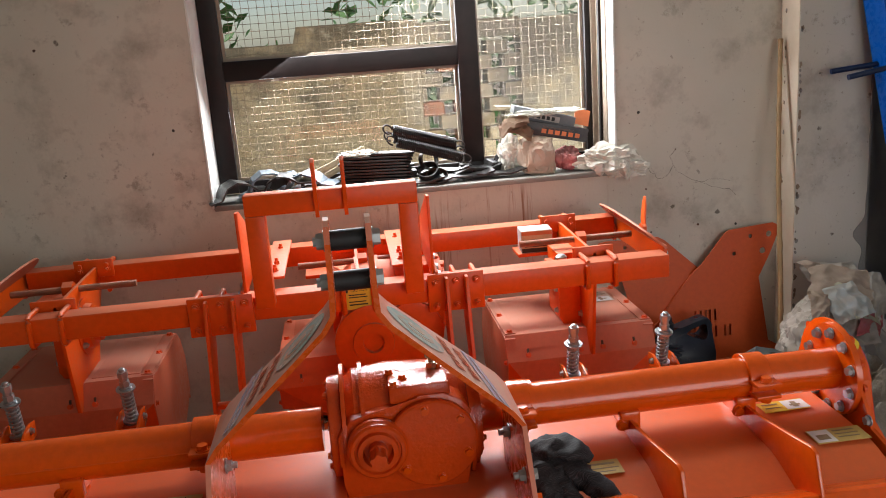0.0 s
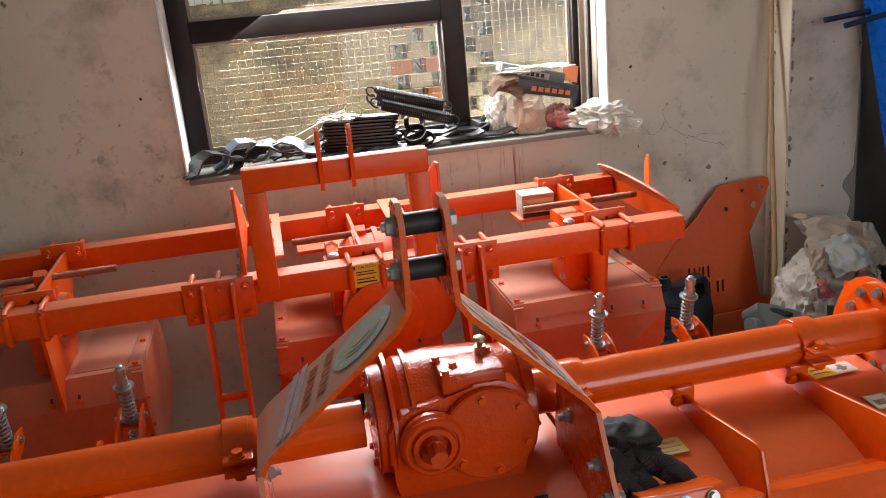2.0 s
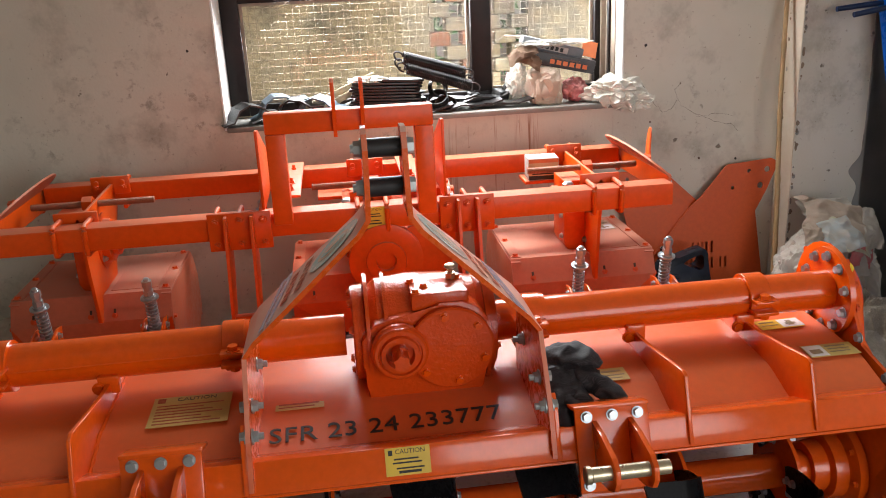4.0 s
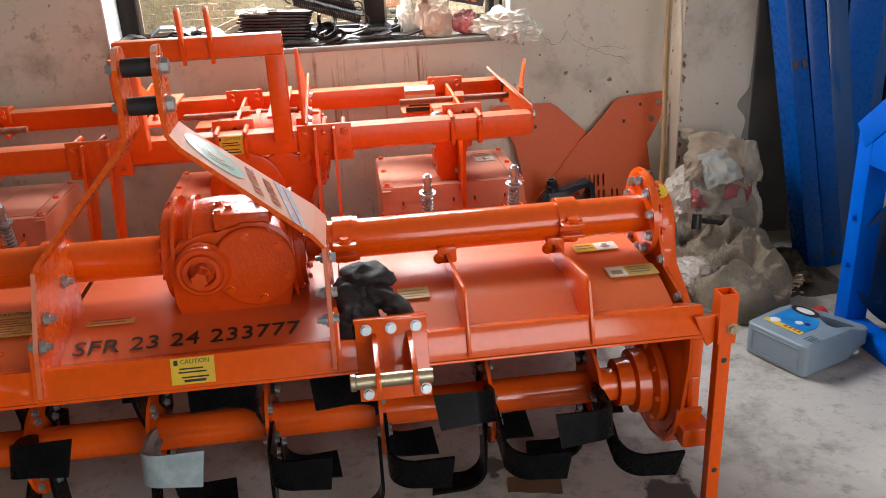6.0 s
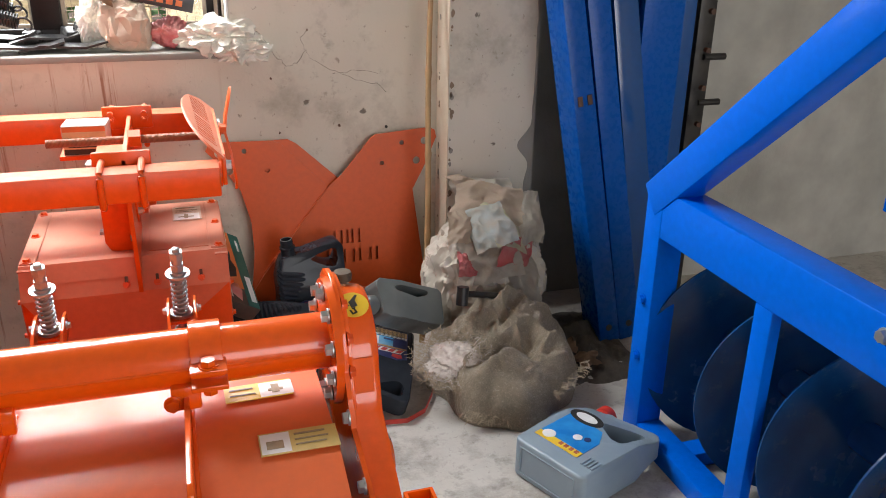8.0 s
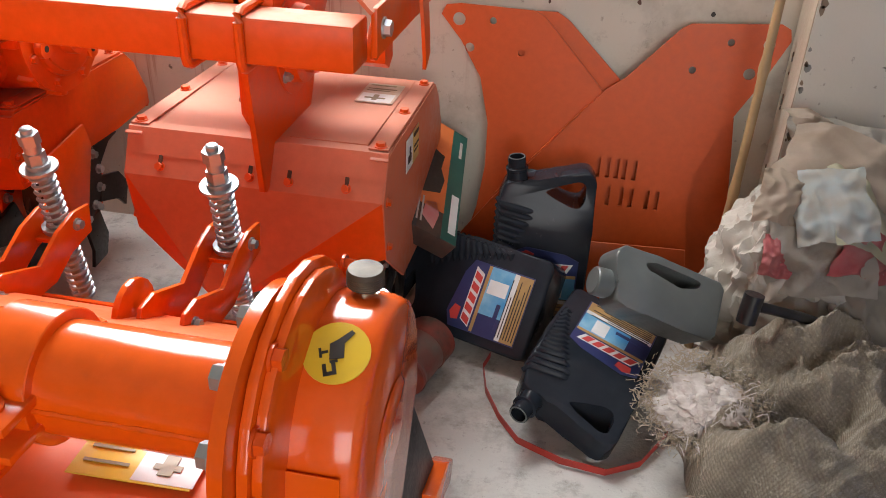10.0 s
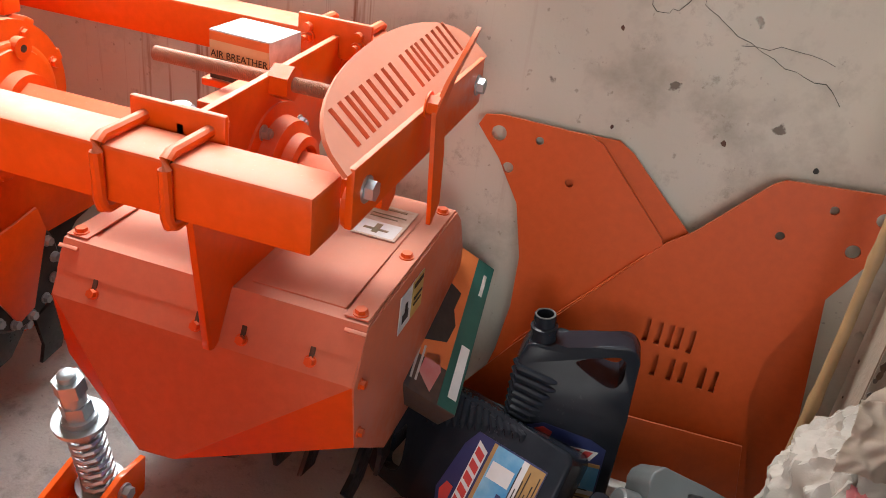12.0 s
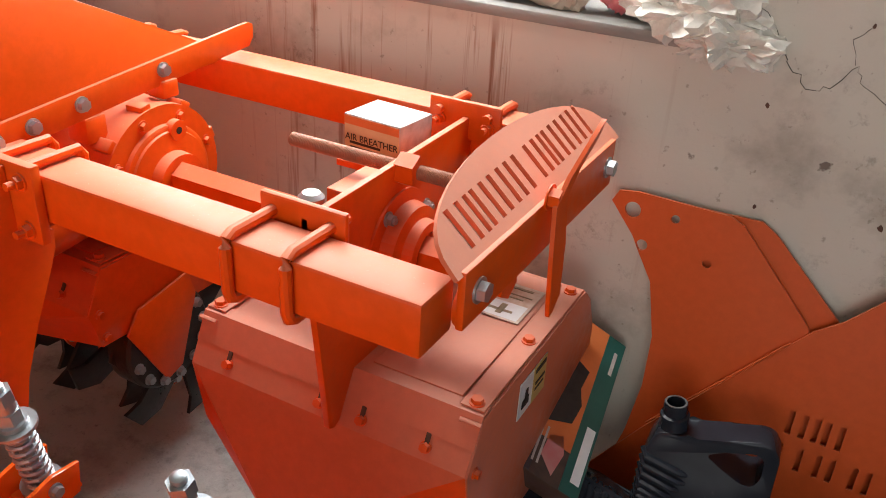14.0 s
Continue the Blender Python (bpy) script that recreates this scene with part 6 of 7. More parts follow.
canister("oil_canister", lying((1.262, 2.435, .178), (.12, .74, .66), (-.90, -.27, .34)), PLASTIC_GREY, "mid grey capped canister tipped over against the others", spout_open=False, marks=False, w=.118, d=.088, h=.235, narrow=.2,
         hole=((.13, .40), (.24, .24), (.35, .22), (.375, .30), (.375, .66), (.32, .74), (.22, .70)), neck=-.12, round_edge=.022)


def silver_jug():
    x, z = Vector((.40, -.917, 0)).normalized(), Vector((.917, .40, 0)).normalized()
    m = basis((1.338, 1.765, .055), x, z.cross(x))
    t = canister("oil_canister", m, PLASTIC_SILVER, "silver grey oil canister lying on the concrete", w=.222, d=.106, h=.32, spout_open=False, cap=RED_CAP, marks=False, narrow=.50,
                 hole=((-.06, .70), (.06, .77), (.31, .875), (.385, .85), (.40, .62), (.34, .55), (.22, .545), (.02, .62)), round_edge=.020)
    y = -.106 / 2 - .0012
    part("label_sheet", prism(new_bm(), [(-.088, .050), (.046, .050), (.046, .135), (.020, .180), (-.088, .185)], "y", y, y + .004, 0, m), LAB_AZURE, t, "blue product label")
    part("label_band", box(new_bm(), (-.088, y - .0008, .050), (.046, y, .074), 0, m), STICK_YELLOW, t)
    b = new_bm()
    for k in range(4):
        box(b, (-.02 + .016 * k, y - .0016, .060), (-.010 + .016 * k, y - .0007, .072), 0, m)
    part("print", b, INK_RED, t)
    for c, r, mt in (((-.062, .075), .017, STICK_WHITE), ((-.005, .115), .012, STICK_WHITE), ((.018, .125), .009, LAB_NAVY)):
        part("label_band", lathe(new_bm(), m @ Vector((c[0], y - .0009, c[1])), m.to_3x3() @ Vector((0, -1, 0)), [(0, r), (.0008, r)], 20), mt, t)
    for rx, rz, dy, mt in ((.050, .026, .0009, INK), (.032, .015, .0018, STICK_WHITE)):
        part("brand_mark", prism(new_bm(), [(-.045 + rx * math.cos(k * .314), .198 + rz * math.sin(k * .314)) for k in range(20)], "y", y - dy, y, 0, m), mt, t)
    for k in range(4):
        part("rib", box(new_bm(), (.066 + .010 * k, y - .002, .040), (.071 + .010 * k, y + .006, .075), .001, m), PLASTIC_SILVER, t)
    # raised border moulded on the foot
    for a, c in (((-.085, -.038), (.085, -.035)), ((-.085, .035), (.085, .038)), ((-.085, -.035), (-.082, .035)), ((.082, -.035), (.085, .035))):
        part("foot_bead", box(new_bm(), (a[0], a[1], -.0025), (c[0], c[1], .002), .001, m), PLASTIC_SILVER, t)


silver_jug()


def tin_can():
    a, c = Vector((.700, 2.275, .056)), Vector((.738, 2.41, .062))
    d = (c - a).normalized()
    t = thing("paint_tin", (.72, 2.32, 0), "rusty red empty paint tin lying on its side", "tin")
    part("tin_wall", lathe(new_bm(), a, d, [(.004, .046), (0, .047), (-.002, .050), (.003, .052), (.008, .050)] + [(.012 + .006 * k, .0485 + .0012 * (k % 2)) for k in range(18)] + [(.125, .051), (.128, .047)], 36, False), TIN_GREY, t)
    part("inside", lathe(new_bm(), a, d, [(.002, .0455), (.010, .044), (.105, .043), (.108, .001)], 36, False), RUST, t, "dark rusty inside")
    part("rim", lathe(new_bm(), a - d * .004, d, [(.006, .034), (0, .036), (0, .050), (.004, .052), (.006, .050), (.0065, .036)], 36, False), RED_TIN, t, "red painted rim")
    part("tin_base", lathe(new_bm(), a + d * .08, d, [(0, .0515), (.03, .0515), (.046, .052), (.05, .048), (.05, .01)], 36), RED_TIN, t)


tin_can()


def packing_band():
    pts = [(.853, 2.42, .02), (.843, 2.39, .012), (.86, 2.32, .008), (.895, 2.25, .008), (.938, 2.19, .010), (1.02, 2.155, .010), (1.10, 2.145, .010), (1.16, 2.18, .010), (1.20, 2.25, .012), (1.215, 2.28, .014)]
    b = new_bm()
    rings = []
    for i in range(len(pts)):
        p = Vector(pts[i])
        rings.append([p + Vector((0, 0, -.007)), p + Vector((.0012, .0012, -.007)), p + Vector((.0012, .0012, .008)), p + Vector((0, 0, .008))])
    loft(b, rings)
    solo("packing_band", b, RED_BAND, "thin red packing strap curled on the floor", "strap")


packing_band()


def blob(name, parent, centre, size, mat, seed, amp=.18, freq=3.0, fine=.05, flat=None, sub=5, label="", squash=1.0, crease=0.0, facet=80, wrinkle=0.0):
    """A slumped soft form: a sphere pushed about by noise, creased, and flattened on what it lies on."""
    b = new_bm()
    bmesh.ops.create_icosphere(b, subdivisions=sub, radius=1)
    off = Vector((seed * 3.7, seed * 1.3, seed * 2.1))
    for v in b.verts:
        p = v.co.copy()
        w = p + .35 * Vector((noise.noise(p * freq + off), noise.noise(p * freq + off * 1.7), noise.noise(p * freq + off * 2.3)))
        n1 = noise.noise(w * freq * .5 + off)
        n2 = noise.noise(w * freq * 1.7 + off * 2)
        n3 = abs(noise.noise(w * freq * 3.6 + off * 3))
        rid = 1 - abs(noise.noise(w * freq * 1.1 + off * 4)) * 2.2
        rid2 = 1 - abs(noise.noise(w * freq * 2.6 + off * 5)) * 2.2
        k = 1 + amp * n1 + amp * .55 * n2 - fine * n3 * 2 + crease * (max(rid, -.2) + .25 * max(rid2, -.2) - .5)
        sq = Vector((math.copysign(abs(p.x) ** squash, p.x), math.copysign(abs(p.y) ** squash, p.y), math.copysign(abs(p.z) ** squash, p.z)))
        q = Vector((sq.x * size[0], sq.y * size[1], sq.z * size[2])) * k + Vector(centre)
        if wrinkle:
            # sharp crossing folds, such as stiff woven sheeting takes
            g = q + .012 * Vector((noise.noise(q * 19 + off), noise.noise(q * 23 - off), noise.noise(q * 17 + off * 2)))
            f1 = 1 - 3 * abs(noise.noise(Vector((g.x * 17 + g.z * 8, g.y * 14, g.z * 9 - g.x * 5)) + off))
            f2 = 1 - 3 * abs(noise.noise(Vector((g.x * 22 - g.z * 20, g.y * 18, g.z * 15 + g.x * 9)) - off))
            f3 = 1 - 3 * abs(noise.noise(Vector((g.x * 62 + g.z * 20, g.y * 55, g.z * 40 - g.x * 25)) + off))
            q += wrinkle * (max(f1, -.9) + .6 * max(f2, -.9) + .34 * max(f3, -.9)) * p
        if flat is not None and q.z < flat:
            q.z = flat + .002 * n2
        v.co = q
    return part(name, b, mat, parent, label, smooth=facet) if parent else b


def rag(parent, name, o, u, v, nu, nv, mat, seed, amp=.02, label="", torn=.3, soft=28):
    """A torn, crumpled piece of sheeting spread over a heap."""
    b = new_bm()
    o, u, v = Vector(o), Vector(u), Vector(v)
    n = u.cross(v).normalized()
    off = Vector((seed * 2.3, seed * 1.1, seed * .7))
    grid = []
    for i in range(nu + 1):
        row = []
        for j in range(nv + 1):
            a, c = i / nu - .5, j / nv - .5
            q = Vector((a * 3, c * 3, 0)) + off
            h = amp * (1 - 2.4 * abs(noise.noise(q * .75))) + amp * .55 * (1 - 2.4 * abs(noise.noise(q * 1.5 + off))) - amp * 6 * (a * a + c * c)
            e = 1 + torn * noise.noise(Vector((math.atan2(c, a) * 1.3, seed, 0)))
            jit = Vector((noise.noise(q * 7.1 + off), noise.noise(q * 6.3 - off), 0)) * .35
            row.append(b.verts.new(o + u * (a * e + jit.x / nu) + v * (c * e + jit.y / nv) + n * h))
        grid.append(row)
    for i in range(nu):
        for j in range(nv):
            b.faces.new((grid[i][j], grid[i + 1][j], grid[i + 1][j + 1], grid[i][j + 1]))
    bmesh.ops.solidify(b, geom=b.faces[:], thickness=.0012)
    return part(name, b, mat, parent, label, smooth=soft)


def drape(parent):
    """The slumped sack: a heap over a rounded outline with long folds pressed into it."""
    cx, cy, rx, ry = 1.418, 2.262, .215, .222
    lobes = ((1.485, 2.335, .15, .115, .25, 25), (1.42, 2.115, .205, .088, .165, -6), (1.275, 2.235, .10, .125, .155, 0), (1.56, 2.20, .085, .13, .175, 20), (1.36, 2.33, .11, .09, .185, -30))
    b = new_bm()
    nr, na = 70, 150
    rings = []
    for i in range(nr + 1):
        u = i / nr
        ring = []
        for k in range(na):
            a = 2 * math.pi * k / na
            edge = 1 + .08 * math.sin(3 * a + 1) + .05 * math.sin(7 * a) + .06 * noise.noise(Vector((math.cos(a) * 2, math.sin(a) * 2, 4)))
            x, y = cx + rx * edge * u * math.cos(a), cy + ry * edge * u * math.sin(a)
            tot = 0.0
            for lx, ly, ra, rb, hh, ang in lobes:
                ca, sa = math.cos(radians(ang)), math.sin(radians(ang))
                dx, dy = x - lx + .02 * noise.noise(Vector((x * 11, y * 11, hh * 40))), y - ly + .02 * noise.noise(Vector((x * 11, y * 11, hh * 70)))
                q = math.hypot((dx * ca + dy * sa) / ra, (dy * ca - dx * sa) / rb)
                if q < 1.25:
                    tot += max(0.0, hh * max(0.0, 1 - (q / 1.25) ** 1.9) ** .85) ** 4
            z = tot ** .25 * .92 + .02 * (1 - u ** 2)
            lift = max(0.0, 1 - u ** 6)
            z *= max(0.0, 1 - u ** 9)
            wx = x + .03 * noise.noise(Vector((x * 7, y * 7, 8)))
            wy = y + .03 * noise.noise(Vector((x * 7, y * 7, 15)))
            wr = 1 - 3.2 * abs(noise.noise(Vector((wx * 5 + wy * 3, wy * 11 - wx * 4, 3))))
            wr2 = 1 - 3.0 * abs(noise.noise(Vector((wx * 13 - wy * 8, wy * 17 + wx * 3, 7))))
            wr3 = 1 - 2.6 * abs(noise.noise(Vector((wx * 34 + wy * 10, wy * 30, 9))))
            z += lift * (.030 * max(wr, -.8) + .017 * max(wr2, -.7) + .006 * wr3 + .003 * noise.noise(Vector((x * 70, y * 70, 5))))
            bulge = 1 + .10 * math.sin(math.pi * min(1, max(0, z) / .2)) * (u > .75)
            ring.append(b.verts.new((cx + (x - cx) * bulge, cy + (y - cy) * bulge, max(.003, z))))
        rings.append(ring)
    for p, q in zip(rings[1:], rings[2:]):
        for k in range(na):
            b.faces.new((p[k], p[(k + 1) % na], q[(k + 1) % na], q[k]))
    mid = b.verts.new((cx, cy, sum(v.co.z for v in rings[1]) / na))
    for k in range(na):
        b.faces.new((mid, rings[1][k], rings[1][(k + 1) % na]))
    b.faces.new(rings[-1])
    for v in rings[0]:
        b.verts.remove(v)
    part("sacking", b, BURLAP, parent, smooth=80)


def sacks():
    t = thing("jute_sack", (1.40, 2.27, 0), "torn brown jute sack slumped on the floor", "sack")
    drape(t)
    fm = basis((1.243, 2.205, .142), Vector((.95, -.25, .05)), Vector((.15, .72, .60)))
    f = blob("filling", None, (0, 0, 0), (.074, .058, .020), None, 8, .35, 2.2, .10, None, 5, crease=.12)
    bmesh.ops.transform(f, matrix=fm, verts=f.verts[:])
    part("filling", f, SACK_PALE, t, "white granules showing through the tear", smooth=80)
    rnd = random.Random(4)
    b, pale = new_bm(), new_bm()
    for i in range(1100):
        a = rnd.uniform(0, 6.28)
        r = 1 + rnd.gauss(.12, .17)
        p = fm @ Vector((.082 * r * math.cos(a), .068 * r * math.sin(a), rnd.uniform(-.012, .016)))
        d = Vector((rnd.uniform(-1, 1), rnd.uniform(-1, 1), rnd.uniform(-.5, .8))) * rnd.uniform(.007, .022)
        k = Vector((rnd.uniform(-1, 1), rnd.uniform(-1, 1), rnd.uniform(0, 1))) * .006
        tube(b if i % 7 else pale, [p, p + d * .4 + k, p + d * .8 - k * .3, p + d], .0007, 4)
    for i in range(90):
        p = fm @ Vector((rnd.gauss(.03, .035), rnd.gauss(-.01, .03), .017))
        d = fm.to_3x3() @ Vector((rnd.uniform(-1, 1), rnd.uniform(-1, 1), rnd.uniform(-.1, .3))) * rnd.uniform(.012, .03)
        tube(pale, [p, p + d * .5 + Vector((0, 0, .003)), p + d], .0009, 4)
    for (x0, y0, z0), (x1, y1, z1), num in (((1.50, 2.06, .06), (1.62, 2.14, .10), 160), ((1.24, 2.08, .03), (1.36, 2.05, .02), 160)):
        for i in range(num):
            w = rnd.random()
            p = Vector((x0 + (x1 - x0) * w, y0 + (y1 - y0) * w, z0 + (z1 - z0) * w)) + Vector((rnd.gauss(0, .008), rnd.gauss(0, .008), rnd.uniform(0, .02)))
            d = Vector((rnd.uniform(-1, 1), rnd.uniform(-1, .4), rnd.uniform(-.5, .5))) * rnd.uniform(.008, .026)
            tube(b, [p, p + d * .5 + Vector((0, 0, .003)), p + d], .0010, 4)
    tagged(part("frayed_threads", b, FRAY, t, "loose frayed jute threads"), kind="stuff")
    tagged(part("pale_straw", pale, SACK_PALE, t, "pale straw and plastic shreds"), kind="stuff")
    t = thing("plastic_sack", (1.47, 2.5, 0), "dirty white woven plastic sack stuffed full of torn packing paper", "sack")
    blob("sack_body", t, (1.455, 2.53, .20), (.185, .125, .225), SACK, 5, .07, 2.6, .0, .004, 6, squash=.82, crease=.07, facet=36, wrinkle=.010)
    rnd = random.Random(8)
    sheets = (((1.42, 2.425, .445), .12, .09, SACK_BLUE, "pale blue printed torn paper"), ((1.485, 2.435, .435), .10, .10, SACK_YELLOW, "pale yellow printed torn paper"),
              ((1.51, 2.405, .375), .12, .10, SACK_RED, "faded red printed paper"), ((1.36, 2.412, .335), .06, .07, SACK_RED, "faded red printed paper"),
              ((1.42, 2.402, .36), .17, .14, SACK, ""), ((1.50, 2.405, .29), .16, .15, SACK, ""), ((1.40, 2.40, .25), .13, .14, SACK, ""),
              ((1.45, 2.50, .485), .20, .10, SACK_TAN, "brown packing paper"), ((1.46, 2.56, .50), .18, .08, SACK, ""), ((1.36, 2.45, .44), .10, .07, SACK_TAN, "brown packing paper"), ((1.55, 2.47, .44), .12, .12, SACK, ""), ((1.44, 2.60, .515), .15, .05, SACK_TAN, ""))
    for k, (o, w, h, mt, lb) in enumerate(sheets):
        lean = .45 if o[2] < .42 else 1.1
        rag(t, "torn_sheet", o, (w, rnd.uniform(-.05, .05), rnd.uniform(-.05, .05)), (rnd.uniform(-.04, .04), h * lean, h), 34, 30, mt, 30 + k, .0085, lb, .28, 55)
    t = thing("plastic_sack", (-1.42, 2.45, 0), "grey plastic sheet heaped under the weeder", "sack")
    blob("sack_body", t, (-1.45, 2.45, .17), (.20, .22, .20), SACK, 7, .2, 2.2, .05, .004, 5, crease=.2)


sacks()


def dark_heap():
    """Sweepings and scraps in the corner by the pier, blackened to carry its shadow."""
    b = new_bm()
    n = 44
    grid = [[None] * (n + 1) for _ in range(n + 1)]
    for i in range(n + 1):
        for j in range(n + 1):
            x, y = 1.56 + .34 * i / n, 2.18 + .50 * j / n
            e = max(0.0, 1 - abs(2 * i / n - 1) ** 2.5) * max(0.0, 1 - abs(2 * j / n - 1) ** 2.5)
            z = e * (.045 + .05 * noise.noise(Vector((x * 14, y * 14, 2))) + .02 * noise.noise(Vector((x * 45, y * 45, 2))))
            grid[i][j] = b.verts.new((x, y, max(-.004, z - .006)))
    for i in range(n):
        for j in range(n):
            b.faces.new((grid[i][j], grid[i + 1][j], grid[i + 1][j + 1], grid[i][j + 1]))
    t = solo("dark_heap", b, HEAP_BLACK, "black sweepings heaped beside the pier, with shadow in their colour", "dirt", kind="stuff")
    rnd = random.Random(6)
    for k, (x, y, z) in enumerate(((1.66, 2.33, .06), (1.70, 2.27, .05))):
        t = thing("paper_scrap", (x, y, 0), "torn scrap of dirty packing paper on the sweepings", "paper", "paper scraps")
        rag(t, "scrap", (x, y, z), (.07, rnd.uniform(-.03, .03), .01), (rnd.uniform(-.02, .02), .05, .02), 8, 8, CARD_BROWN, 70 + k, .008, "", .6)


dark_heap()


def wheel_wrench():
    b = new_bm()
    a, c = Vector((1.312, 2.322, .285)), Vector((1.495, 2.375, .222))
    d = (c - a).normalized()
    tube(b, [a, a.lerp(c, .5) + Vector((0, 0, .004)), c], .0095, 12)
    side = d.cross(Vector((0, 0, 1))).normalized()
    cyl(b, a - side * .0 + Vector((0, 0, .022)), a + Vector((-.006, -.01, -.03)), .0175, seg=16)
    lathe(b, c - d * .012, d, [(0, .012), (.004, .018), (.02, .018), (.024, .012)], 16)
    solo("socket_wrench", b, DARK_STEEL, "black steel socket wrench lying on the sacks", "wrench")


wheel_wrench()


def chetak_box():
    """Long printed carton pushed between weeder and mouldboard."""
    o = Vector((.752, 2.55, .245))
    u = Vector((-.03, .27, .10)).normalized()       # along its length, rising to the wall
    v = Vector((-.55, -.10, .40)).normalized()
    v = (v - u * v.dot(u)).normalized()
    t = thing("tool_carton", (.74, 2.6, 0), "orange, black and green printed tool carton leaning behind the weeder", "box")
    m = basis(o - v * .0, u, v)
    part("carton", box(new_bm(), (-.06, 0, -.05), (.27, .20, 0), .002, m), CARD_DARK, t)
    part("top_print", box(new_bm(), (.01, .040, 0), (.268, .100, .001), 0, m), CARD_ORANGE, t, "orange printed panel")
    part("edge_print", box(new_bm(), (-.058, .002, 0), (.268, .040, .0012), 0, m), CARD_GREEN, t, "dark green strip")
    part("dark_panel", box(new_bm(), (-.058, .100, .0), (.268, .198, .0012), 0, m), LAB_DARK, t, "dark printed panel")
    part("picture", prism(new_bm(), [(.06, .055), (.10, .048), (.13, .06), (.17, .055), (.18, .085), (.13, .09), (.11, .13), (.07, .14), (.04, .10)], "z", .001, .002, 0, m), INK, t, "black picture of a tool")
    part("picture", prism(new_bm(), [(-.045, .06), (.0, .05), (.03, .06), (.02, .085), (-.02, .09)], "z", .0, .001, 0, m), SACK_RED, t, "small red picture")
    part("lettering", box(new_bm(), (-.035, .007, .0012), (.073, .025, .0019), 0, m), STICK_WHITE, t)
    bars(t, m, [(.19, .013, .24, .02), (.10, .175, .16, .18), (.10, .165, .15, .169), (-.04, .1, .02, .104), (-.04, .09, .03, .094)], CARD_WHITE, z=.002)


chetak_box()


def glove():
    t = thing("work_glove", (.12, 1.28, .56), "black knitted work glove with grip dots lying on the tiller hood", "glove")
    lobes = (("cuff", ((.062, 1.335, .625), (.085, 1.315, .650), (.115, 1.300, .658), (.150, 1.285, .650), (.190, 1.262, .632)), (.020, .036, .040, .034, .012), .55),
             ("palm", ((.070, 1.310, .630), (.072, 1.265, .615), (.070, 1.215, .590), (.066, 1.165, .560), (.064, 1.130, .535)), (.030, .034, .030, .026, .016), .8),
             ("thumb", ((.100, 1.295, .640), (.130, 1.265, .625), (.165, 1.225, .602), (.200, 1.192, .580), (.228, 1.172, .566)), (.030, .032, .030, .026, .018), .7),
             ("finger", ((.090, 1.260, .618), (.105, 1.215, .592), (.120, 1.175, .570), (.135, 1.150, .552), (.150, 1.140, .545)), (.026, .026, .023, .020, .012), .8),
             ("finger", ((.080, 1.225, .595), (.088, 1.180, .572), (.096, 1.145, .548), (.102, 1.120, .530), (.106, 1.108, .520)), (.022, .022, .020, .018, .012), .85))
    mid = Vector((.075, 1.23, .575))
    for k, (nm, pts, rads, flat) in enumerate(lobes):
        path, rr = [], []
        for i in range(33):
            u = i / 32 * 4
            j = min(3, int(u))
            path.append(Vector(pts[j]).lerp(Vector(pts[j + 1]), u - j))
            rr.append(rads[j] + (rads[j + 1] - rads[j]) * (u - j))
        path = [(path[max(i - 2, 0)] + path[i] + path[min(i + 2, 32)]) / 3 for i in range(33)]
        b = tube(new_bm(), path, rr, 28)
        for v in b.verts:
            c = min(path, key=lambda q: (q - v.co).length)
            d = v.co - c
            p = v.co * 30 + Vector((k * 5, 0, 0))
            d *= 1 + .30 * noise.noise(p) + .30 * (1 - 2.6 * abs(noise.noise(p * .9 + Vector((9, 3, k)))))
            d.z *= flat
            v.co = mid + (c + d - mid) * .82
        part(nm, b, GLOVE, t, "ribbed knitted cuff" if nm == "cuff" else "", smooth=80)


glove()


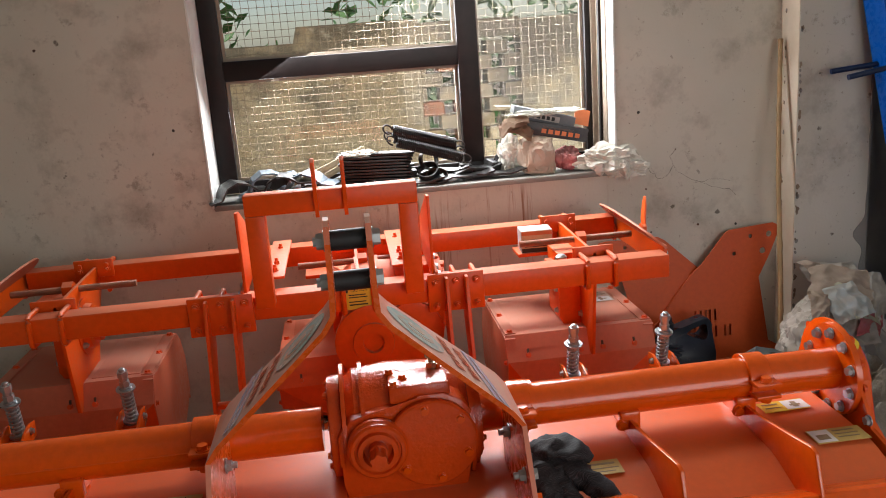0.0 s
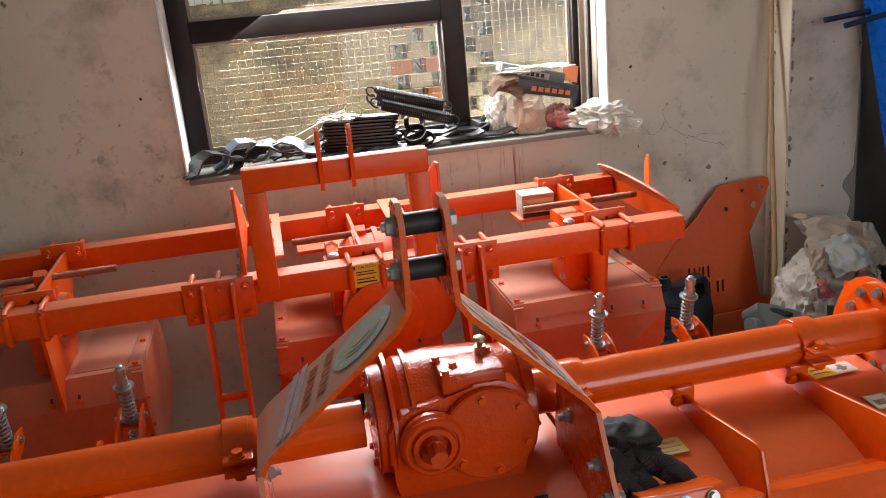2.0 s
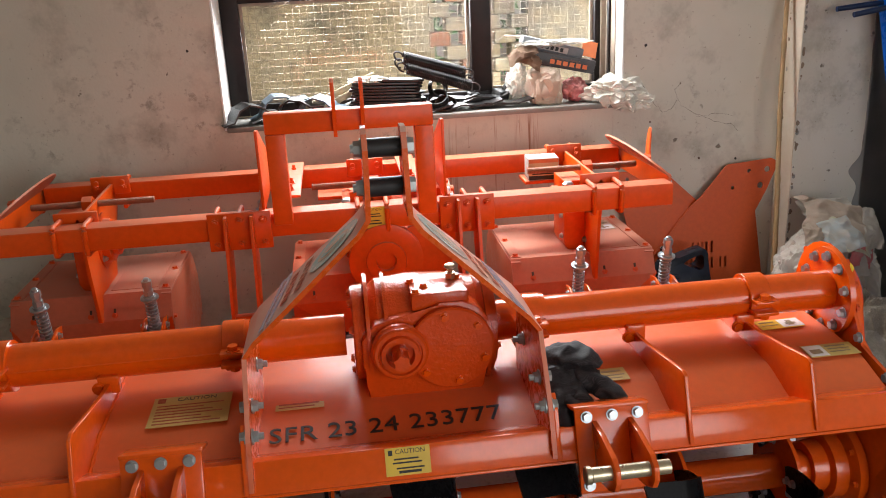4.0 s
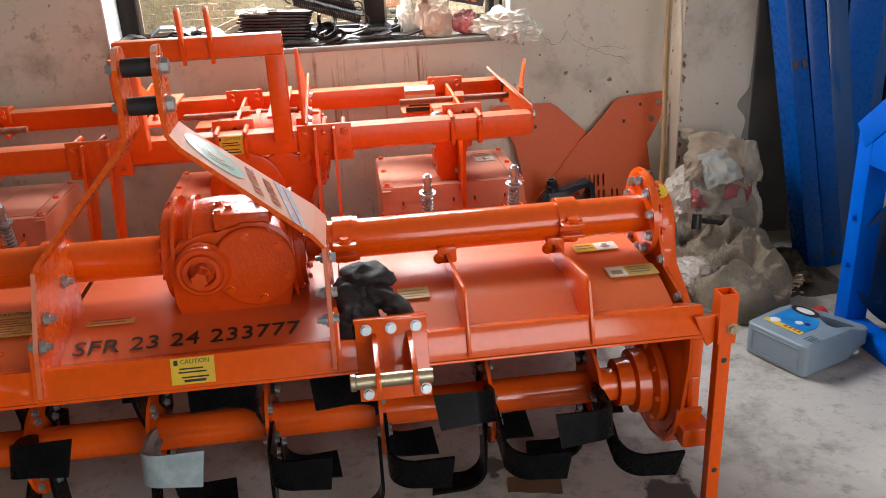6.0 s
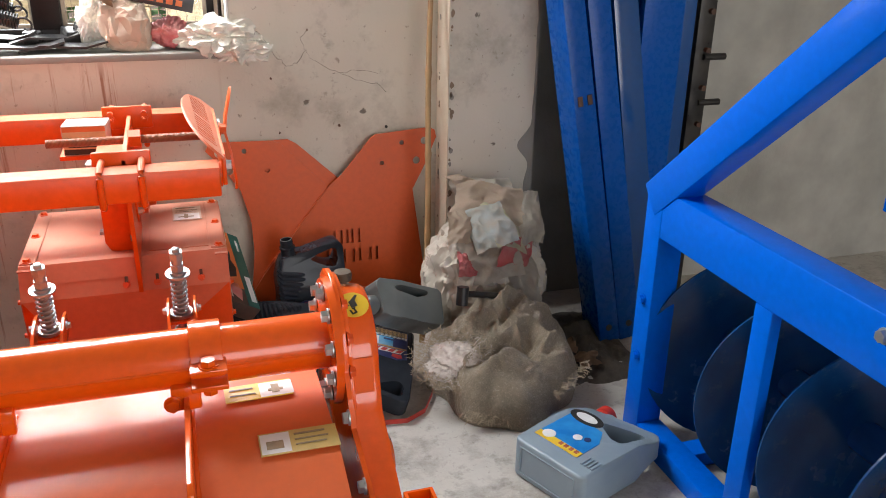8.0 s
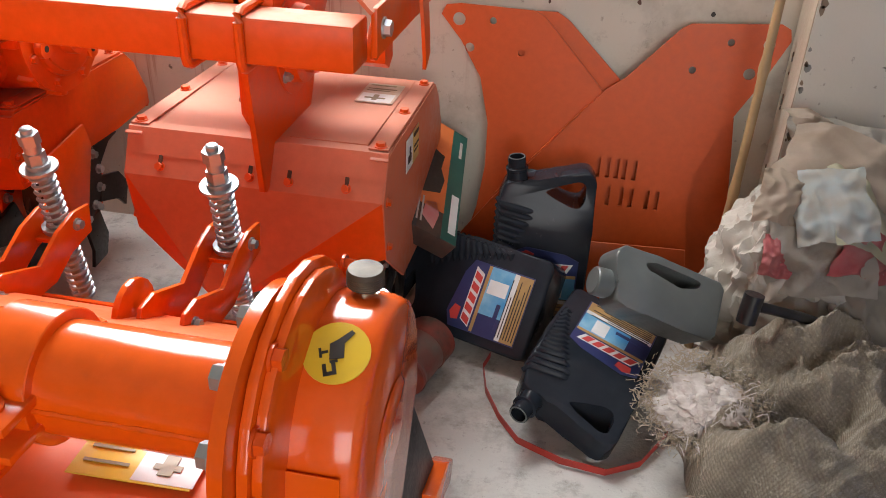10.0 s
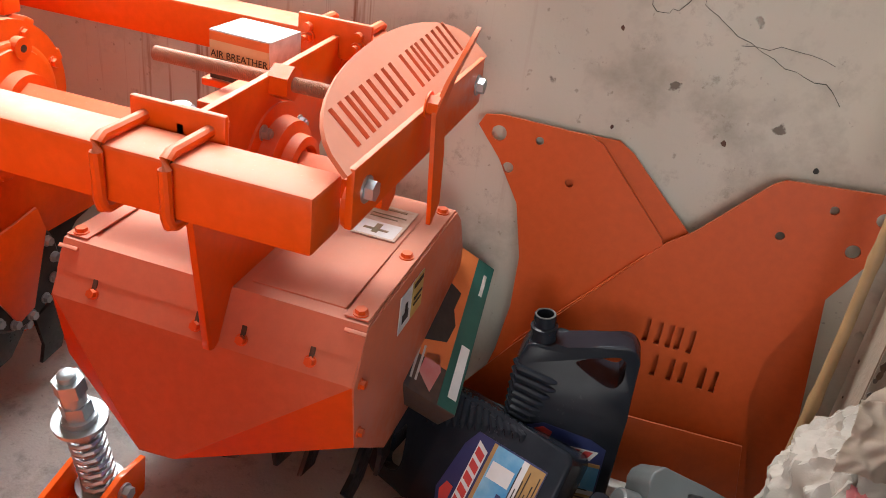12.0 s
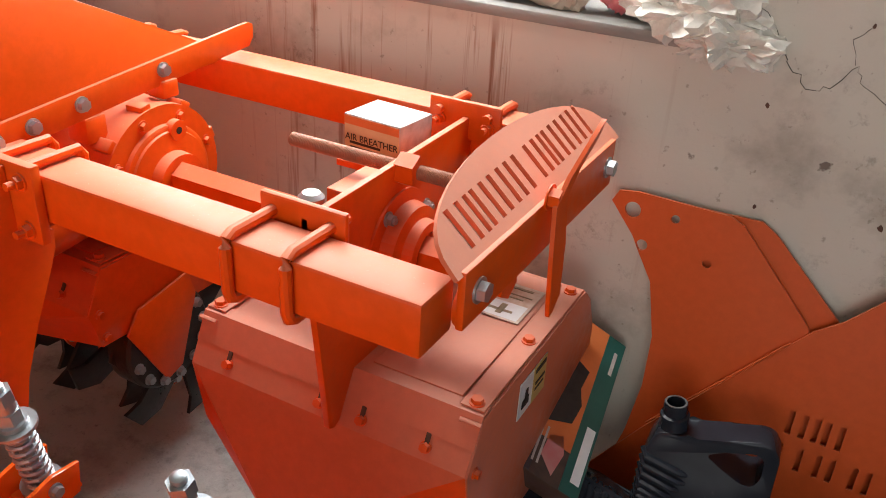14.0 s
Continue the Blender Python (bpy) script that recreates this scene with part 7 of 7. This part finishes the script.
# ---- the blue disc harrow ----
def harrow():
    T = thing("disc_harrow", (1.8, 1.6, 0), "bright blue disc harrow frame with dark concave discs", "farm implement")
    X0, X1 = 1.66, 1.73
    part("upright", box(new_bm(), (X0, 1.905, .0), (X1, 1.975, .70), .004), BLUE, T)
    part("lower_rail", box(new_bm(), (X0, .55, .0), (X1, 1.905, .055), .004), BLUE, T)
    part("upper_beam", box(new_bm(), (X0 + .002, .45, .575), (X1 + .012, 1.93, .695), .005), BLUE, T)
    d = Vector((0, -.53, .46)).normalized()
    m = basis((X0 - .002, 1.975, .70), d, (0, .46, .53))
    part("diagonal_arm", box(new_bm(), (-.02, -.085, -.074), (1.7, 0, 0), .004, m), BLUE, T)
    part("strut", box(new_bm(), (X0 + .003, 1.485, .055), (X0 + .03, 1.54, .575), .004), BLUE, T)
    for y in (1.78, 1.33, .95):
        part("cross_foot", box(new_bm(), (X1, y - .03, .005), (2.15, y + .03, .045), .003), BLUE, T)
    for z in (.40, .24):
        bolt(T, (X0, 1.94, z), (-1, 0, 0), .011, .010, BLUE)
    for y, z in ((1.22, .66), (1.14, .61)):
        bolt(T, (X0 + .002, y, z), (-1, 0, 0), .012, .010)
    part("gang_axle", cyl(new_bm(), (1.93, .7, .262), (1.93, 1.98, .262), .02, seg=16), BLUE_DARK, T)
    prof = []
    R, depth = .262, .06
    for k in range(9):
        u = k / 8
        prof.append((depth * u * u, max(.001, R * u)))
    back = [(a + .005, r) for a, r in prof[::-1]]
    b = lathe(new_bm(), (0, 0, 0), (0, -1, 0), prof + back, 48)
    me = to_mesh("disc", b, DISC_BLUE, 40)
    for y in (1.91, 1.68, 1.45, 1.22, .99):
        place("disc", me, Matrix.Translation((1.93, y, .262)) @ pose(0, 0, 0, 0, 0, -14), T, "dark blue concave disc")
        part("spool", cyl(new_bm(), (1.93, y - .09, .262), (1.93, y + .05, .262), .04, seg=18), BLUE_DARK, T)
    # far side of the frame
    part("far_rail", box(new_bm(), (2.35, .55, .575), (2.42, 1.93, .69), .004), BLUE, T)
    for y in (1.2,):
        part("cross_bar", box(new_bm(), (1.78, y - .04, .58), (2.35, y + .02, .66), .004), BLUE, T)
    part("mast_plate", box(new_bm(), (2.30, 1.52, .66), (2.33, 1.60, .90), .004), BLUE, T)


harrow()


def blue_channels():
    for k, (x, y, rz, ln, ry, w) in enumerate(((1.822, 2.41, 6, 2.2, -7.6, .072), (1.900, 2.425, 2, 2.2, -7.4, .074), (1.985, 2.47, 4, 2.15, -6.0, .085))):
        m = Matrix.Translation((x, y, 0)) @ pose(0, 0, 0, -7.6, ry, rz)
        t = thing("steel_channel", (x, y, 0), "long blue painted steel channel leaning upright by the pier", "steel section", "leaning channels")
        # The third channel's darker enamel puts shade into its colour.
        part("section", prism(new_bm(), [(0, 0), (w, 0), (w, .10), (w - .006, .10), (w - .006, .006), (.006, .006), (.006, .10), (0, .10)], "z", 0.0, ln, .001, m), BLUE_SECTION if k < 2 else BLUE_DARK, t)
        part("bolt_hole", cyl(new_bm(), m @ Vector((w / 2, -.0012, .05)), m @ Vector((w / 2, .004, .05)), .011, seg=14), INK, t)
        if k == 0:
            for dx in (.012, .045):
                part("hinge", box(new_bm(), (dx, -.005, .775), (dx + .016, -.0005, .805), .001, m), RUST, t, "small rusty hinge")
    # Of this pair, the narrow one is coloured darker to stand for shade.
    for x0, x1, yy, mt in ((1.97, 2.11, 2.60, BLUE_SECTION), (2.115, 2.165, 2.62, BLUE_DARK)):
        t = thing("steel_channel", (x0, yy, 0), "blue steel section by the wall, the narrow one coloured dark for shade", "steel section", "leaning channels")
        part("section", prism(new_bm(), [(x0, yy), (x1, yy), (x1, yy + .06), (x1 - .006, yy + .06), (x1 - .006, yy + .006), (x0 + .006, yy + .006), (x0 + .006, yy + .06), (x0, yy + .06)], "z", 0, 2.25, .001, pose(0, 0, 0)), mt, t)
    b = new_bm()
    prism(b, [(0, 0), (.06, 0), (.06, .006), (.006, .006), (.006, .06), (0, .06)], "z", 0, 2.3, .001, Matrix.Translation((2.18, 2.62, 0)) @ pose(0, 0, 0, -3, 2, 0))
    t = thing("steel_angle", (2.18, 2.62, 0), "dark perforated steel angle standing against the wall", "steel section")
    part("section", b, DARK_STEEL, t)
    for k in range(12):
        part("punched_hole", cyl(new_bm(), (2.215, 2.617, .3 + .12 * k), (2.215, 2.60, .3 + .12 * k), .009, seg=10), RUST, t)
    for z in (.93, .78):
        solo("steel_peg", cyl(new_bm(), (2.24, 2.66, z - .06), (2.32, 2.66, z - .06), .011, seg=12), DARK_STEEL, "short dark steel peg in the wall", "peg", "wall pegs")
    # thin blue rods sticking out high up
    for k, (a, c) in enumerate((((1.47, 2.65, 1.215), (1.85, 2.62, 1.25)), ((1.46, 2.53, 1.20), (1.85, 2.52, 1.262)))):
        solo("steel_rod", cyl(new_bm(), a, c, .0095, seg=12), ROD_NAVY, "thin dark blue steel rod lying across the channels", "rod", "steel rods")


blue_channels()


# ---- spare parts on the sill ----
SZ = WZ0 + .0125


def sill_parts():
    # stack of black plates
    rnd = random.Random(3)
    t = thing("plate_stack", (-.12, 2.95, SZ), "stack of thin black steel blades wrapped in torn plastic", "spare parts")
    for k in range(11):
        m = Matrix.Translation((-.13 + rnd.uniform(-.012, .012), 2.945 + rnd.uniform(-.006, .006), SZ + .004 + k * .0115)) @ pose(0, 0, 0, 0, 3, rnd.uniform(-6, 6))
        part("steel_blade", prism(new_bm(), [(-.135, -.04), (.11, -.04), (.135, -.02), (.135, .035), (-.12, .04)], "z", 0, .008, .001, m), DARK_STEEL, t)
    blob("wrapping", t, (-.20, 2.935, SZ + .128), (.075, .045, .012), POLY, 4, .6, 5, .2, None, 4, "crumpled clear wrapping")
    # coil springs
    for k, (a, c) in enumerate((((-.065, 2.91, SZ + .205), (.165, 2.93, SZ + .135)), ((-.06, 2.955, SZ + .175), (.17, 2.965, SZ + .11)), ((-.055, 2.90, SZ + .165), (.185, 2.915, SZ + .085)))):
        a, c = Vector(a), Vector(c)
        t = thing("coil_spring", (a + c) / 2, "long black tension coil spring with hooked ends", "spring", "tension springs")
        d = c - a
        m = Matrix.Translation(a) @ frame_of(d)
        n = 34
        pts = [m @ Vector((.019 * math.cos(i * .6283), .019 * math.sin(i * .6283), d.length * i / (n * 10))) for i in range(n * 10 + 1)]
        part("coil", tube(new_bm(), pts, .0036, 6), DARK_STEEL, t)
        for e, s in ((a, -1), (c, 1)):
            pts = [e + d.normalized() * s * (.018 - .018 * math.cos(q * .5)) + Vector((0, 0, .016 * math.sin(q * .5))) for q in range(0, 11)]
            part("hook", tube(new_bm(), pts, .0034, 6), DARK_STEEL, t)
    # grey pressed brackets
    for k, (x, y, z, rz, ry) in enumerate(((-.53, 2.93, .022, 10, -12), (-.39, 2.90, .010, -12, 4), (-.64, 2.89, .0, 20, 0), (-.47, 2.88, .012, -4, -6))):
        m = Matrix.Translation((x, y, SZ + z)) @ pose(0, 0, 0, 0, ry, rz)
        t = thing("steel_bracket", (x, y, SZ), "grey-blue bent sheet steel bracket", "spare part", "pressed brackets")
        mat = BRACKET_GREY if k < 2 else DARK_STEEL
        part("bracket", sheet(new_bm(), [(-.11, .005), (-.07, .014), (-.045, .055), (-.01, .07), (.03, .06), (.06, .035), (.11, .03)], "y", -.06, .06, .006), mat, t).matrix_basis = m
        for dx in (-.03, .03):
            part("hole", cyl(new_bm(), m @ Vector((.07, dx, .022)), m @ Vector((.07, dx, .034)), .007, seg=12), INK, t)
    # hose clamps and blades in a heap
    for k, (x, y, z, r) in enumerate(((.055, 2.90, .045, .040), (.085, 2.91, .018, .042), (.06, 2.93, .085, .036))):
        c = Vector((x, y, SZ + z))
        ax = Vector((.25 * (k - 1), -.55, .8 if k != 2 else .15)).normalized()
        b = lathe(new_bm(), c - ax * .012, ax, [(0, r - .004), (0, r), (.026, r), (.026, r - .004), (0, r - .004)], 30, False)
        solo("clamp_ring", b, DARK_STEEL if k != 1 else RUST, "oily steel clamp ring on the window sill", "clamp ring", "clamp rings")
    for k, (x, y, z, rz, l) in enumerate(((.19, 2.895, .012, 6, .11), (.30, 2.90, .012, -4, .12), (.25, 2.95, .03, 12, .10), (-.02, 2.88, .008, -3, .13), (-.26, 2.885, .008, 5, .12), (-.35, 2.97, .02, 15, .1), (.12, 2.97, .03, -14, .1))):
        m = Matrix.Translation((x, y, SZ + z)) @ pose(0, 0, 0, 4, -4, rz)
        b = new_bm()
        prof = [(-l, 0), (-l * .5, .012), (0, .004), (l * .5, -.002), (l, .010)]
        sheet(b, prof, "y", -.028, .028, .006)
        b.transform(m)
        solo("spare_tiller_blade", b, DARK_STEEL, "oily black curved tiller blade on the sill", "blade", "spare blades")
    for k, (x, z) in enumerate(((.205, .03), (.31, .035), (.35, .045))):
        b = box(new_bm(), (-.022, -.03, -.02), (.022, .03, .02), .004, Matrix.Translation((x, 2.985, SZ + z)) @ pose(0, 0, 0, 12 * k, 5, 25 * k))
        solo("steel_block", b, DARK_STEEL, "small dark steel block on the sill", "spare part", "steel blocks")
    # pale wooden strips behind the plates
    for k, (x0, z0, x1, z1) in enumerate(((-.46, .01, -.17, .14), (-.40, .0, -.22, .10), (-.33, .0, -.15, .07))):
        a, c = Vector((x0, 3.0 - .015 * k, SZ + z0 + .012)), Vector((x1, 2.995 - .015 * k, SZ + z1))
        d = (c - a)
        b = box(new_bm(), (0, -.006, -.011), (d.length, .006, .011), .001, basis(a, d, (0, 1, 0)))
        solo("wood_strip", b, WOOD_PALE, "pale wooden packing strip", "strip", "packing strips")
    # cartons and bags on the right of the sill
    def sill_box(m, w, d, h, mat, label, pr):
        t = thing("part_carton", m.translation, label, "box", "part cartons")
        part("carton", box(new_bm(), (0, 0, 0), (w, d, h), .002, m), mat, t)
        part("front_print", box(new_bm(), (w * .25, -.0012, h * .2), (w * .75, 0, h * .75), 0, m), pr, t, "orange print")
        bars(t, m @ pose(0, 0, 0, 90), [(w * (.30 + .08 * i), h * .3, w * (.35 + .08 * i), h * .65) for i in range(5)], INK)
        part("flap", box(new_bm(), (-.06, .004, h * .9), (0, d - .004, h * .92), 0, m @ pose(0, 0, .0, 0, -12, 0)), CARD_BROWN, t, "open brown flap")
        return t
    c1 = sill_box(Matrix.Translation((.425, 2.885, SZ + .155)) @ pose(0, 0, 0, 0, 13, 2), .235, .10, .050, LAB_DARK, "black printed carton with orange marks lying on bags", CARD_DARK)
    bars(c1, Matrix.Translation((.425, 2.885, SZ + .155)) @ pose(0, 0, 0, 0, 13, 2) @ pose(0, 0, 0, 90), [(.055 + .026 * i, .012, .073 + .026 * i, .028) for i in range(6)], CARD_ORANGE, z=.0032)
    sill_box(Matrix.Translation((.385, 2.925, SZ + .218)) @ pose(0, 0, 0, 0, 15, -4), .235, .095, .040, CARD, "grey and white printed carton under clear plastic", CARD_WHITE)
    for k, (o, u, v) in enumerate((((.375, 2.885, SZ + .205), (.105, .01, .045), (-.01, .06, .035)), ((.405, 2.875, SZ + .180), (.09, -.01, -.04), (.015, .03, .05)))):
        t = thing("torn_card", Vector(o), "torn brown carton flap bent over the sill parts", "card", "torn cards")
        rag(t, "flap", o, u, v, 10, 8, CARD_BROWN, 90 + k, .008, "", .35, 20)
    t = thing("part_bag", (.45, 2.93, SZ), "tan paper bag of parts under the cartons", "bag", "part bags")
    blob("bag", t, (.465, 2.905, SZ + .068), (.062, .05, .072), SACK_TAN, 21, .12, 3, .06, SZ, 4, squash=.6, facet=30, wrinkle=.008)
    t = thing("part_bag", (.35, 2.95, SZ), "clear plastic bag of parts", "bag", "part bags")
    blob("bag", t, (.375, 2.965, SZ + .07), (.045, .045, .075), POLY, 22, .3, 3, .1, SZ, 5)
    t = thing("part_bag", (.60, 2.92, SZ), "clear plastic bag with reddish parts inside", "bag", "part bags")
    blob("bag", t, (.585, 2.93, SZ + .045), (.055, .05, .045), SACK_RED, 23, .3, 3, .12, SZ, 5)
    t = thing("polythene_wrap", (.74, 2.87, SZ), "crumpled clear polythene hanging over the sill edge", "plastic bag")
    blob("wrap", t, (.725, 2.865, SZ + .040), (.105, .06, .046), POLY, 24, .4, 3.2, .15, None, 4, facet=30, wrinkle=.012)
    blob("wrap_corner", t, (.785, 2.818, SZ + .000), (.070, .024, .034), POLY, 25, .5, 3.2, .15, None, 4, facet=30, wrinkle=.010)
    blob("film", t, (.50, 2.93, SZ + .225), (.12, .06, .012), POLY, 26, .6, 4, .2, None, 5)
    c = box(new_bm(), (0, -.001, 0), (.062, .001, .06), 0, Matrix.Translation((.625, 2.96, SZ + .17)) @ pose(0, 0, 0, -12, 16, 8))
    solo("orange_packet", c, CARD_ORANGE, "small orange printed packet on the cartons", "packet")


sill_parts()


def paper_scrap():
    b = new_bm()
    rows = []
    for i in range(9):
        rows.append([b.verts.new((.412 + .0165 * i + .01 * j / 3, 1.31 + .02 * j - .004 * i, .002 + .004 * abs(math.sin(i * .9 + j)))) for j in range(4)])
    for p, q in zip(rows, rows[1:]):
        for j in range(3):
            b.faces.new((p[j], q[j], q[j + 1], p[j + 1]))
    bmesh.ops.solidify(b, geom=b.faces[:], thickness=.0008)
    solo("paper_scrap", b, CARD_BROWN, "torn pale brown paper scrap on the floor", "paper")


paper_scrap()
